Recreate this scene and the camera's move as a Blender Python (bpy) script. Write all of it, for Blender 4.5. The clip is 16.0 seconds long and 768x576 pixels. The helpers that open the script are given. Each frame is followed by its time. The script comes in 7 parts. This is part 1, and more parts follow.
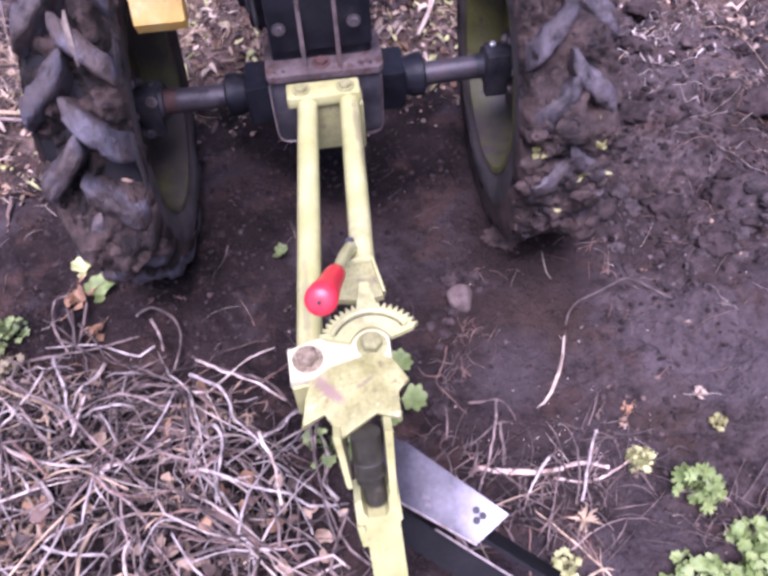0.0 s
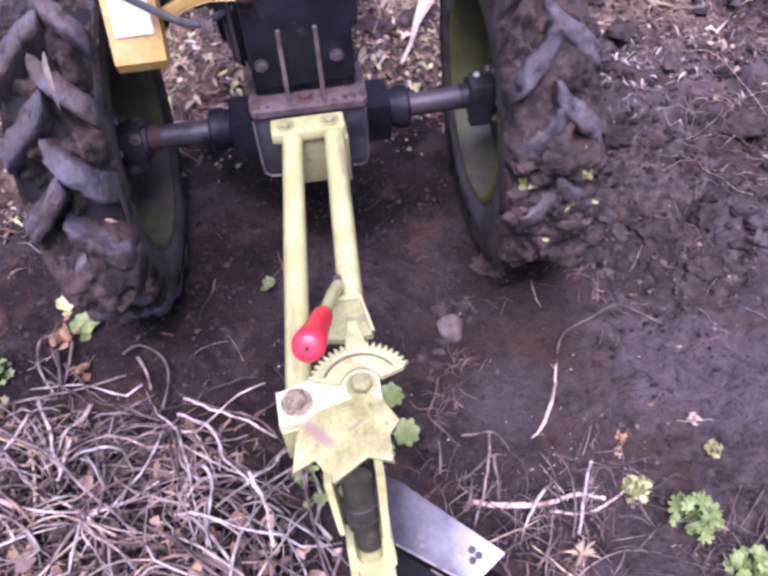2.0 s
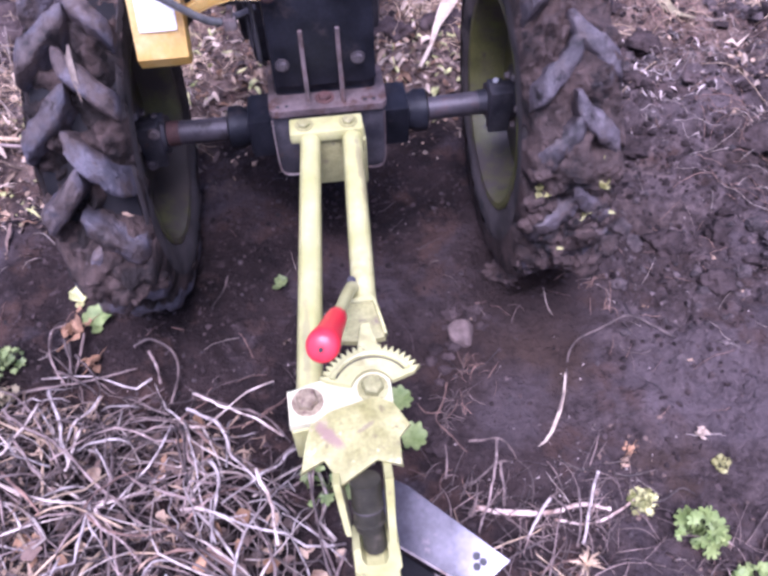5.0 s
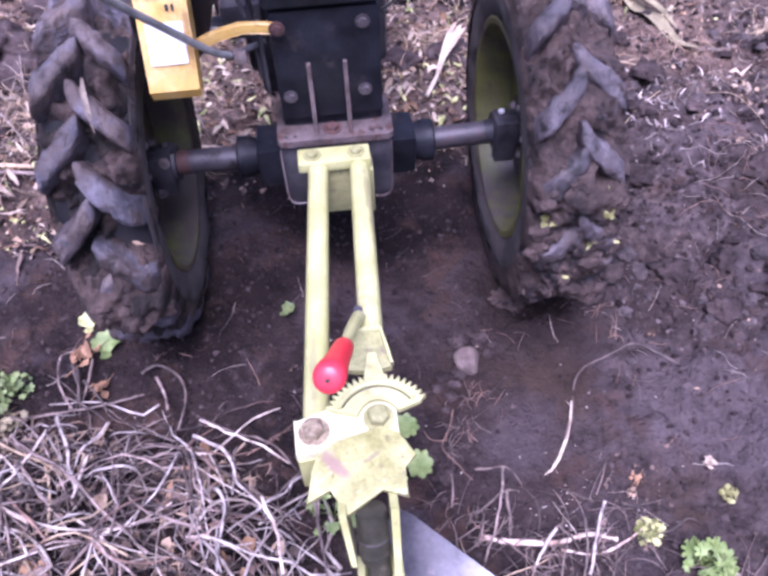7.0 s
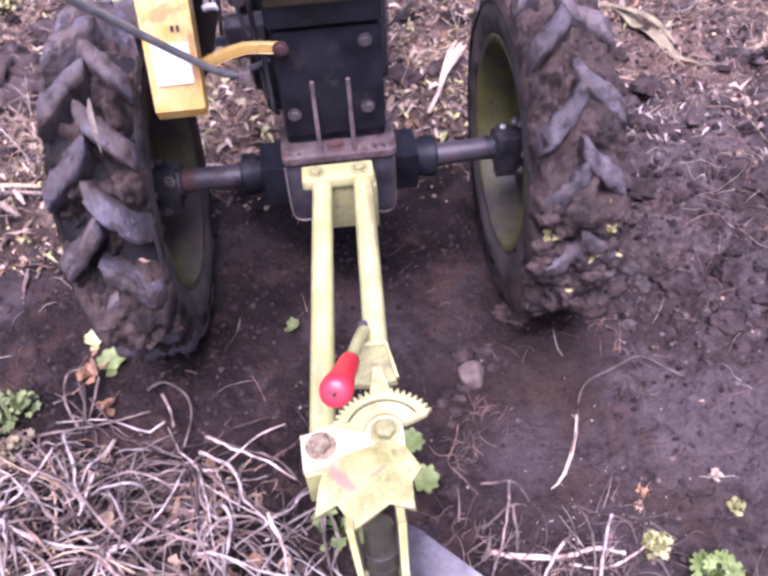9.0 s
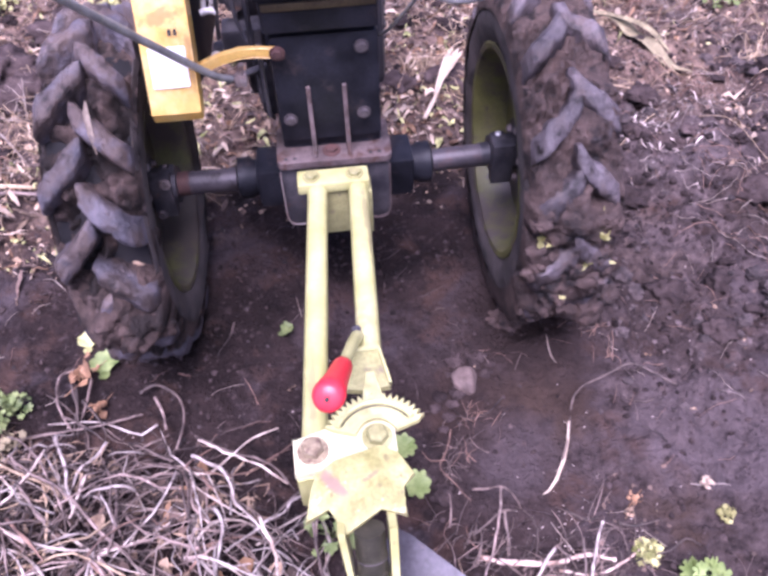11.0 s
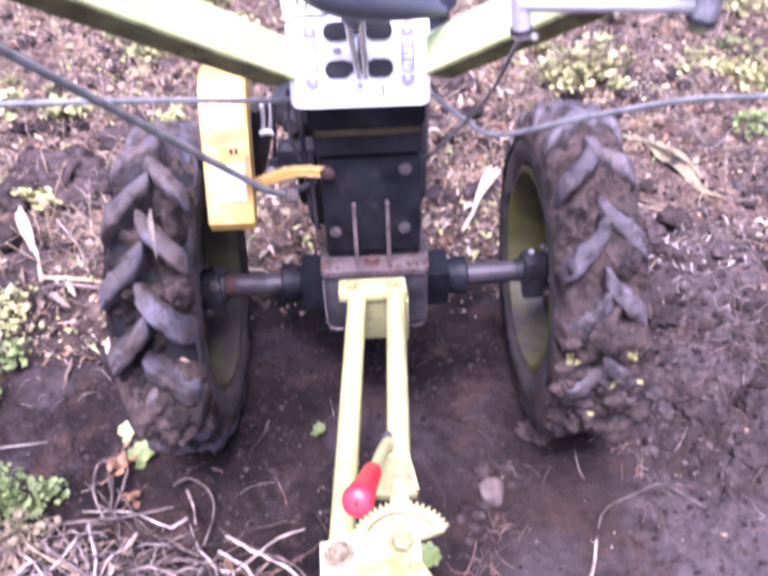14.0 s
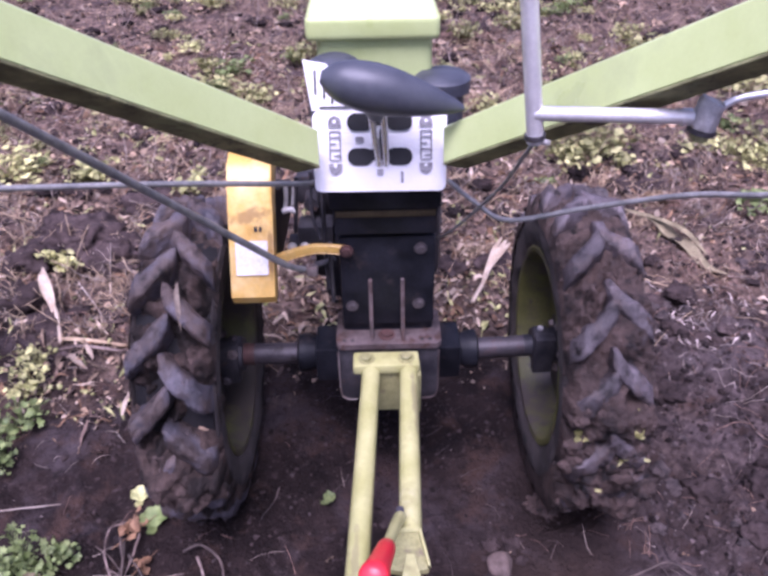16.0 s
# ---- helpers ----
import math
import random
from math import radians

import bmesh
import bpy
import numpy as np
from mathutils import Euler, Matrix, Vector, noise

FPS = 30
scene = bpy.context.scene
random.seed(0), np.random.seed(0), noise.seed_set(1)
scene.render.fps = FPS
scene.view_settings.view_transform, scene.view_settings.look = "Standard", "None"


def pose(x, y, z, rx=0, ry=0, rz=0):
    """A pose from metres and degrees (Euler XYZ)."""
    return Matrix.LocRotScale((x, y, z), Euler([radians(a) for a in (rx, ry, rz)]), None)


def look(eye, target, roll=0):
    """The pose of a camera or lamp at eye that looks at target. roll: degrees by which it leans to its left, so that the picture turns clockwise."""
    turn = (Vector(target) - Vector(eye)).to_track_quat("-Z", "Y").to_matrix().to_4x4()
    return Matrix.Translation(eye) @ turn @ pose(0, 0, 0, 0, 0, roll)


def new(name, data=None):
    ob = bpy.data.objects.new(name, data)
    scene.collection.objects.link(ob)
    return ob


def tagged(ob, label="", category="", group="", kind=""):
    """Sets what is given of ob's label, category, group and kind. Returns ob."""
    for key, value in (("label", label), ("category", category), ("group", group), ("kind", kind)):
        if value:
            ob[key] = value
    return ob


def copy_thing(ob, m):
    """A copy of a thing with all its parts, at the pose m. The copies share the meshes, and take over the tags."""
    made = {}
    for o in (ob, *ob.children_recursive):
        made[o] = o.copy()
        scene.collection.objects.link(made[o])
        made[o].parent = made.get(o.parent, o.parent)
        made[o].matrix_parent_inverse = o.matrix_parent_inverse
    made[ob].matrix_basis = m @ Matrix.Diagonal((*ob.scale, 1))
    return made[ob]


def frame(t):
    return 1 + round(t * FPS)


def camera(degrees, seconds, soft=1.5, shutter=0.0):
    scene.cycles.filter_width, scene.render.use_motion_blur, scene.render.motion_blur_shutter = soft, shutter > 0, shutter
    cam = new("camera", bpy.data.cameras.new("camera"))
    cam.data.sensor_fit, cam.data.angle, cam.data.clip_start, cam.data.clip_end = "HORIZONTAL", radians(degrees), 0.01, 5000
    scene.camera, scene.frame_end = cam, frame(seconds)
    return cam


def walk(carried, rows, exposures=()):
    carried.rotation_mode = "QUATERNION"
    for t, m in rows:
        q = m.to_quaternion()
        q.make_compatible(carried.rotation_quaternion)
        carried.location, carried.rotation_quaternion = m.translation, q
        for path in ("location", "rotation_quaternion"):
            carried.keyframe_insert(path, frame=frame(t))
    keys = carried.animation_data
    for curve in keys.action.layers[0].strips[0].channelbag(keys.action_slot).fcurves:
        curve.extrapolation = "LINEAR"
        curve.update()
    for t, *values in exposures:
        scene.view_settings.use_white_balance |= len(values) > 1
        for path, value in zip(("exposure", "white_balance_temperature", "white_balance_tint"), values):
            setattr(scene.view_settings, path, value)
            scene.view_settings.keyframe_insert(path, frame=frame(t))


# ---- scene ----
cam = camera(55.4, 16.0, soft=3.2, shutter=0.5)
PATH = [
    (0, (0.01, -1.111, 1.164), (0.096, 0.08, -0.44), -3.6),
    (0.5, (0.024, -1.092, 1.175), (0.131, 0.117, -0.414), -4.2),
    (1, (0.023, -1.087, 1.175), (0.133, 0.127, -0.41), -5.1),
    (1.5, (0.021, -1.092, 1.172), (0.157, 0.132, -0.404), -4.0),
    (2, (0.016, -1.086, 1.17), (0.135, 0.142, -0.403), -3.8),
    (2.5, (0.009, -1.083, 1.185), (0.093, 0.17, -0.371), -3.8),
    (3, (0.013, -1.088, 1.184), (0.09, 0.151, -0.385), -3.8),
    (3.5, (0.014, -1.089, 1.179), (0.111, 0.142, -0.395), -2.2),
    (6, (0.005, -1.082, 1.172), (0.096, 0.168, -0.386), -3.2),
    (6.5, (0.005, -1.085, 1.18), (0.083, 0.194, -0.355), -3.4),
    (7, (0.009, -1.083, 1.185), (0.096, 0.201, -0.346), -2.9),
    (7.5, (0.011, -1.085, 1.186), (0.097, 0.205, -0.34), -3.0),
    (8, (0.006, -1.087, 1.183), (0.097, 0.212, -0.335), -2.8),
    (8.5, (0.004, -1.087, 1.183), (0.093, 0.22, -0.328), -2.9),
    (9, (0.006, -1.089, 1.189), (0.09, 0.23, -0.313), -3.6),
    (11.5, (0.007, -1.09, 1.192), (0.106, 0.236, -0.302), -2.3),
    (12, (0.005, -1.09, 1.19), (0.096, 0.231, -0.309), -2.4),
    (12.5, (0.004, -1.091, 1.188), (0.103, 0.237, -0.304), -2.4),
    (13, (0.008, -1.09, 1.188), (0.122, 0.243, -0.298), -2.4),
    (13.5, (0.007, -1.097, 1.198), (0.055, 0.28, -0.251), -3.2),
    (14, (0.006, -1.118, 1.24), (0.031, 0.404, -0.058), -2.1),
    (14.5, (0.007, -1.139, 1.289), (-0.004, 0.469, 0.1), -2.7),
    (15, (0.002, -1.144, 1.293), (0.002, 0.446, 0.08), -2.5),
    (15.5, (-0.008, -1.138, 1.289), (0.008, 0.474, 0.106), -1.1),
    (16, (-0.009, -1.136, 1.291), (0.006, 0.485, 0.119), -1.1),
]
walk(cam, [(t, look(eye, target, roll)) for t, eye, target, roll in PATH],
     exposures=[(0.0, 1.5, 5400, 45), (3.5, 1.52, 5300, 44), (7.0, 1.66, 5150, 43), (9.0, 1.74, 5550, 46), (13.0, 1.82, 5450, 46), (13.9, 2.2, 5450, 45), (14.5, 1.50, 5400, 44), (15.0, 1.20, 5300, 43), (16.0, 1.10, 5450, 44)])

# ---- light: bright overcast day, a broad soft sun from the side ----
world = bpy.data.worlds.new("sky")
scene.world = world
world.use_nodes = True
wn = world.node_tree
sky = wn.nodes.new("ShaderNodeTexSky")
sky.sky_type, sky.sun_disc = "NISHITA", False
SUN_EL, SUN_AZ = radians(68), radians(-172)      # azimuth from +y towards +x
sky.sun_elevation, sky.sun_rotation = SUN_EL, SUN_AZ
sky.dust_density, sky.air_density, sky.ozone_density = 4.0, 1.0, 0.6
wn.links.new(sky.outputs["Color"], wn.nodes["Background"].inputs["Color"])
wn.nodes["Background"].inputs["Strength"].default_value = 0.07
sun_data = bpy.data.lights.new("sun", "SUN")
sun_data.energy, sun_data.angle, sun_data.color = 2.7, radians(38), (1.0, 0.97, 0.93)
sun = new("sun", sun_data)
sun_dir = Vector((math.sin(SUN_AZ) * math.cos(SUN_EL), math.cos(SUN_AZ) * math.cos(SUN_EL), math.sin(SUN_EL)))
sun.matrix_world = look(sun_dir * 20, (0, 0, 0))


# ---- materials ----
def material(name, colours, rough=0.8, metal=0.0, scale=20.0, fine=150.0, bump=0.3, bump_size=0.002, spots=None, vary=0.0, translucent=0.0, spread=(0.35, 0.65), relief=None, grain_amount=0.7, zone=None, patches=()):
    """A surface mottled at two scales: colours is (dark, light) or one colour; spots: (colour, scale, from, to) of dirt or wear on top."""
    m = bpy.data.materials.new(name)
    m.use_nodes = True
    t = m.node_tree
    n, l = t.nodes, t.links
    bsdf = n["Principled BSDF"]
    co = n.new("ShaderNodeTexCoord").outputs["Object"]

    def noise_node(s, detail=6, rough_=0.6):
        k = n.new("ShaderNodeTexNoise")
        k.inputs["Scale"].default_value, k.inputs["Detail"].default_value, k.inputs["Roughness"].default_value = s, detail, rough_
        l.new(co, k.inputs["Vector"])
        return k.outputs["Fac"]

    def ramp(fac, a, b, lo, hi):
        r = n.new("ShaderNodeValToRGB")
        r.color_ramp.elements[0].position, r.color_ramp.elements[1].position = lo, hi
        r.color_ramp.elements[0].color, r.color_ramp.elements[1].color = (*a, 1), (*b, 1)
        l.new(fac, r.inputs["Fac"])
        return r.outputs["Color"]

    def mix(fac, a, b, kind="MIX"):
        x = n.new("ShaderNodeMix")
        x.data_type, x.blend_type = "RGBA", kind
        if isinstance(fac, float):
            x.inputs["Factor"].default_value = fac
        else:
            l.new(fac, x.inputs["Factor"])
        l.new(a, x.inputs["A"])
        if isinstance(b, tuple):
            x.inputs["B"].default_value = (*b, 1)
        else:
            l.new(b, x.inputs["B"])
        return x.outputs["Result"]

    a, b = colours if isinstance(colours[0], tuple) else (tuple(0.8 * c for c in colours), tuple(min(1.0, 1.15 * c) for c in colours))
    coarse, fine_n = noise_node(scale), noise_node(fine, 4)
    colour = ramp(coarse, a, b, *spread)
    grain = ramp(fine_n, (0.72, 0.72, 0.72), (1.2, 1.2, 1.2), 0.3, 0.7)
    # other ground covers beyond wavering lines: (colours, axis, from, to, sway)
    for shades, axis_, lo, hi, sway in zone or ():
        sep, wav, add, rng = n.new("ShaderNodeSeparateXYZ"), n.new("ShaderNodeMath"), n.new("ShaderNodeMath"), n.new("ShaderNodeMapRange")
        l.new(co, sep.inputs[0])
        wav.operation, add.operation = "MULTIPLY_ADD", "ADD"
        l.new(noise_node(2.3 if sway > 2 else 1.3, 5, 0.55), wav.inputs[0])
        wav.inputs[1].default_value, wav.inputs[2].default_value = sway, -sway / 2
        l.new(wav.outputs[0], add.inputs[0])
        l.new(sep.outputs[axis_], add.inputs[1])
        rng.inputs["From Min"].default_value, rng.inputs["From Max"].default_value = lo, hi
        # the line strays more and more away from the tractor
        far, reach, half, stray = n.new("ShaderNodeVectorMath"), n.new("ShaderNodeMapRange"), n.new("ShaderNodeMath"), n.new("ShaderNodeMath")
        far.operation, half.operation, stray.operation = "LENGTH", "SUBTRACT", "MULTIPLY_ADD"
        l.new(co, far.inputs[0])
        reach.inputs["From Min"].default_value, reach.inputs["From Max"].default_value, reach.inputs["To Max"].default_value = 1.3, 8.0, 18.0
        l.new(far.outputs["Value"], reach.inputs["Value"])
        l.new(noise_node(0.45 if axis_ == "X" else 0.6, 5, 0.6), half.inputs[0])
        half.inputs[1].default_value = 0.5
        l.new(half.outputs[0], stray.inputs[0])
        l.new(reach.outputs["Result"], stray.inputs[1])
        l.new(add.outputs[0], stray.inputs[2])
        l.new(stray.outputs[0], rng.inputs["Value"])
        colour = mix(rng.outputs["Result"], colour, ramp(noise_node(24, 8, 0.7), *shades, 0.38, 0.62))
    colour = mix(grain_amount, colour, grain, "MULTIPLY")
    for spot, s, lo, hi in spots or ():
        colour = mix(ramp(noise_node(s, 8, 0.65), (0, 0, 0), (1, 1, 1), lo, hi), colour, spot)
    for shade, cx, cy, inner, outer in patches:
        # a patch of another soil with a ragged edge round (cx, cy)
        flat, wob, dist, add, rng = [n.new(k) for k in ("ShaderNodeVectorMath", "ShaderNodeMath", "ShaderNodeVectorMath", "ShaderNodeMath", "ShaderNodeMapRange")]
        flat.operation, dist.operation, wob.operation, add.operation = "MULTIPLY", "DISTANCE", "MULTIPLY_ADD", "ADD"
        l.new(co, flat.inputs[0])
        flat.inputs[1].default_value = (1, 1, 0)
        l.new(flat.outputs["Vector"], dist.inputs[0])
        dist.inputs[1].default_value = (cx, cy, 0)
        l.new(noise_node(11, 6, 0.62), wob.inputs[0])
        wob.inputs[1].default_value, wob.inputs[2].default_value = 0.30, -0.15
        l.new(dist.outputs["Value"], add.inputs[0])
        l.new(wob.outputs[0], add.inputs[1])
        rng.inputs["From Min"].default_value, rng.inputs["From Max"].default_value = outer, inner
        l.new(add.outputs[0], rng.inputs["Value"])
        colour = mix(rng.outputs["Result"], colour, mix(0.6, ramp(noise_node(38), tuple(0.8 * c for c in shade), tuple(1.2 * c for c in shade), 0.35, 0.65), grain, "MULTIPLY"))
    if vary:
        for node, out in (("ShaderNodeObjectInfo", "Random"), ("ShaderNodeNewGeometry", "Random Per Island")):
            k = n.new(node)
            colour = mix(1.0, colour, ramp(k.outputs[out], (1 - vary,) * 3, (1 + vary,) * 3, 0, 1), "MULTIPLY")
    l.new(colour, bsdf.inputs["Base Color"])
    bsdf.inputs["Roughness"].default_value, bsdf.inputs["Metallic"].default_value = rough, metal
    if rough < 0.75:
        rr = n.new("ShaderNodeMapRange")
        rr.inputs["To Min"].default_value, rr.inputs["To Max"].default_value = max(0.05, rough - 0.12), min(1.0, rough + 0.15)
        l.new(coarse, rr.inputs["Value"])
        l.new(rr.outputs["Result"], bsdf.inputs["Roughness"])
    if bump:
        bp = n.new("ShaderNodeBump")
        bp.inputs["Strength"].default_value, bp.inputs["Distance"].default_value = bump, bump_size
        l.new(fine_n, bp.inputs["Height"])
        if relief:
            bq = n.new("ShaderNodeBump")
            bq.inputs["Strength"].default_value, bq.inputs["Distance"].default_value = 1.0, relief[1]
            l.new(noise_node(relief[0], 5, 0.6), bq.inputs["Height"])
            l.new(bq.outputs["Normal"], bp.inputs["Normal"])
        l.new(bp.outputs["Normal"], bsdf.inputs["Normal"])
    if translucent:
        bsdf.inputs["Subsurface Weight"].default_value = 0.0
        tr = n.new("ShaderNodeBsdfTranslucent")
        l.new(colour, tr.inputs["Color"])
        ms = n.new("ShaderNodeMixShader")
        ms.inputs["Fac"].default_value = translucent
        l.new(bsdf.outputs["BSDF"], ms.inputs[1])
        l.new(tr.outputs["BSDF"], ms.inputs[2])
        l.new(ms.outputs["Shader"], n["Material Output"].inputs["Surface"])
    return m


def smear(mat, colour, centre, angle, long, wide, ragged=0.6, grain=60.0, strength=0.85):
    """A stain of its own shape on a surface: an ellipse with a ragged edge, in the object's xyz; angle in degrees in its xy plane."""
    n, l = mat.node_tree.nodes, mat.node_tree.links
    base = n["Principled BSDF"].inputs["Base Color"]
    was = base.links[0].from_socket
    co, mp, ln, nz, ad, rg, mx = [n.new(k) for k in ("ShaderNodeTexCoord", "ShaderNodeMapping", "ShaderNodeVectorMath", "ShaderNodeTexNoise", "ShaderNodeMath", "ShaderNodeMapRange", "ShaderNodeMix")]
    mp.vector_type = "TEXTURE"
    mp.inputs["Location"].default_value, mp.inputs["Rotation"].default_value, mp.inputs["Scale"].default_value = centre, (0, 0, radians(angle)), (long, wide, max(long, wide))
    l.new(co.outputs["Object"], mp.inputs["Vector"])
    ln.operation = "LENGTH"
    l.new(mp.outputs["Vector"], ln.inputs[0])
    nz.inputs["Scale"].default_value, nz.inputs["Detail"].default_value = grain, 5.0
    l.new(co.outputs["Object"], nz.inputs["Vector"])
    ad.operation = "MULTIPLY_ADD"
    l.new(nz.outputs["Fac"], ad.inputs[0])
    ad.inputs[1].default_value = 2 * ragged
    l.new(ln.outputs["Value"], ad.inputs[2])
    rg.inputs["From Min"].default_value, rg.inputs["From Max"].default_value = 1.0 + ragged, 0.55 + ragged
    rg.inputs["To Max"].default_value = strength
    l.new(ad.outputs[0], rg.inputs["Value"])
    mx.data_type = "RGBA"
    l.new(rg.outputs["Result"], mx.inputs["Factor"])
    l.new(was, mx.inputs["A"])
    mx.inputs["B"].default_value = (*colour, 1)
    l.new(mx.outputs["Result"], base)


# drier grey crusts and brown patches on the bare soil, darker ones about the right wheel: colour, place, inner and
# outer reach
PATCHES = [((0.050, 0.032, 0.024), 0.34, -0.36, 0.05, 0.13), ((0.050, 0.033, 0.026), 0.545, -0.585, 0.03, 0.08), ((0.062, 0.047, 0.047), 0.265, -0.455, 0.04, 0.11),
           ((0.088, 0.068, 0.069), 0.600, -0.47, 0.06, 0.15), ((0.082, 0.063, 0.064), 0.70, -0.52, 0.06, 0.15), ((0.080, 0.061, 0.061), 0.58, -0.40, 0.04, 0.10), ((0.095, 0.073, 0.072), 0.90, 0.28, 0.06, 0.16),
           ((0.026, 0.0172, 0.0150), 0.37, -0.20, 0.06, 0.22), ((0.034, 0.0235, 0.0210), 0.60, -0.13, 0.0, 0.15), ((0.040, 0.0270, 0.0230), 0.72, -0.25, -0.02, 0.12), ((0.030, 0.0195, 0.0165), 0.20, -0.36, 0.0, 0.12), ((0.036, 0.0240, 0.0195), 1.00, 0.10, 0.02, 0.16)]
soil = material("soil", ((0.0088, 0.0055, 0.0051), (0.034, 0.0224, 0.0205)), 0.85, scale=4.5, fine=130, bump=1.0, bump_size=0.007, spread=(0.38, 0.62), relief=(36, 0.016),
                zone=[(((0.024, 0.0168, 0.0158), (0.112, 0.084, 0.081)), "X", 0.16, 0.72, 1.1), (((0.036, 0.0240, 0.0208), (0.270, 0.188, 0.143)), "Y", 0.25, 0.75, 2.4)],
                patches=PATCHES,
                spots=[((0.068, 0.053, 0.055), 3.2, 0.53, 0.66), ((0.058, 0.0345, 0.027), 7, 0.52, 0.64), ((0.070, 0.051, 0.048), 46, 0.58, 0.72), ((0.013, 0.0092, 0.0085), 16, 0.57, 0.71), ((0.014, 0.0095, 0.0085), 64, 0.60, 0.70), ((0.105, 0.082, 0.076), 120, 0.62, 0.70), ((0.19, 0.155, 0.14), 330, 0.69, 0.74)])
clod = material("clod", ((0.020, 0.0138, 0.0130), (0.060, 0.0435, 0.0408)), 0.9, scale=30, fine=260, bump=0.8, bump_size=0.003, vary=0.35)
mud_dark = material("wet_mud", ((0.012, 0.0078, 0.0062), (0.080, 0.053, 0.043)), 0.80, scale=20, fine=170, bump=0.9, bump_size=0.005, relief=(50, 0.008), spread=(0.42, 0.62),
                    spots=[((0.105, 0.078, 0.070), 40, 0.60, 0.72)])
clod_pale = material("dry_clod", ((0.028, 0.020, 0.019), (0.095, 0.071, 0.067)), 0.95, scale=40, fine=260, bump=0.8, bump_size=0.003, vary=0.4)
mud = material("mud", ((0.030, 0.0190, 0.0152), (0.114, 0.0755, 0.0625)), 0.66, scale=17, fine=170, bump=1.0, bump_size=0.006, relief=(48, 0.011),
               spots=[((0.135, 0.098, 0.084), 60, 0.60, 0.72), ((0.012, 0.0085, 0.0080), 21, 0.53, 0.62), ((0.11, 0.095, 0.10), 13, 0.60, 0.70)])
rubber = material("muddy_rubber", ((0.006, 0.006, 0.007), (0.020, 0.018, 0.019)), 0.72, scale=14, fine=200, bump=0.5, bump_size=0.0015,
                  spots=[((0.030, 0.023, 0.021), 26, 0.56, 0.70)])
lug_rubber = material("lug_rubber", ((0.030, 0.0275, 0.034), (0.122, 0.109, 0.124)), 0.55, scale=20, fine=220, bump=0.8, bump_size=0.003, vary=0.25,
                      spots=[((0.078, 0.056, 0.048), 15, 0.43, 0.56), ((0.018, 0.0135, 0.013), 30, 0.54, 0.66)], relief=(45, 0.009))
sidewall_mud = material("sidewall_mud", ((0.038, 0.031, 0.028), (0.100, 0.082, 0.076)), 0.8, scale=9, fine=180, bump=0.5, bump_size=0.002, relief=(40, 0.003), spots=[((0.012, 0.011, 0.012), 14, 0.56, 0.68)])
lug_muddy = material("mud_coated_lug", ((0.036, 0.0290, 0.0310), (0.135, 0.112, 0.118)), 0.50, scale=18, fine=200, bump=0.8, bump_size=0.003, vary=0.25,
                     spots=[((0.095, 0.070, 0.062), 22, 0.50, 0.66), ((0.014, 0.010, 0.0095), 34, 0.52, 0.64)], relief=(45, 0.008))
leaf_yellow = material("leaf_yellow", ((0.26, 0.25, 0.08), (0.46, 0.44, 0.19)), 0.6, scale=40, fine=240, bump=0.3, bump_size=0.001, translucent=0.2)
olive = material("olive_paint", ((0.34, 0.335, 0.125), (0.48, 0.47, 0.215)), 0.33, grain_amount=0.25, scale=16, fine=240, bump=0.12, bump_size=0.0006,
                 spots=[((0.27, 0.25, 0.105), 11, 0.54, 0.68), ((0.20, 0.155, 0.095), 60, 0.64, 0.74), ((0.55, 0.53, 0.35), 9, 0.6, 0.75)])
smear(olive, (0.20, 0.17, 0.10), (-0.050, -0.16, 0.0), 88, 0.09, 0.006, 0.8, 70, 0.5)
smear(olive, (0.17, 0.14, 0.085), (0.050, 0.14, 0.0), 92, 0.12, 0.007, 0.9, 60, 0.5)
olive_worn = material("olive_worn", ((0.225, 0.215, 0.070), (0.37, 0.355, 0.145)), 0.5, scale=26, fine=240, bump=0.4, bump_size=0.0012, spread=(0.40, 0.60),
                      spots=[((0.33, 0.27, 0.17), 30, 0.60, 0.70), ((0.17, 0.15, 0.06), 70, 0.62, 0.70), ((0.58, 0.55, 0.34), 40, 0.62, 0.72)])
smear(olive_worn, (0.235, 0.150, 0.120), (-0.030, -0.303, 0.03), -52, 0.026, 0.009, 0.5, 90)
smear(olive_worn, (0.20, 0.17, 0.09), (0.012, -0.298, 0.03), 30, 0.013, 0.004, 0.6, 120)
# Darker olive copy: shade on back and lock plates is in the colour.
olive_shade = material("olive_shade", ((0.22, 0.215, 0.085), (0.34, 0.33, 0.15)), 0.5, scale=30, fine=240, bump=0.2, bump_size=0.001, spots=[((0.16, 0.125, 0.085), 40, 0.6, 0.7)])
rim_paint = material("rim_paint", ((0.085, 0.09, 0.024), (0.150, 0.150, 0.046)), 0.5, scale=12, fine=200, bump=0.2, bump_size=0.001,
                     spots=[((0.066, 0.052, 0.040), 8, 0.36, 0.52), ((0.05, 0.04, 0.035), 40, 0.55, 0.7)])
rim_clean = material("rim_paint_cleaner", ((0.078, 0.080, 0.022), (0.140, 0.138, 0.042)), 0.45, scale=12, fine=200, bump=0.2, bump_size=0.001,
                     spots=[((0.075, 0.060, 0.050), 9, 0.48, 0.62), ((0.05, 0.04, 0.035), 40, 0.56, 0.70)])
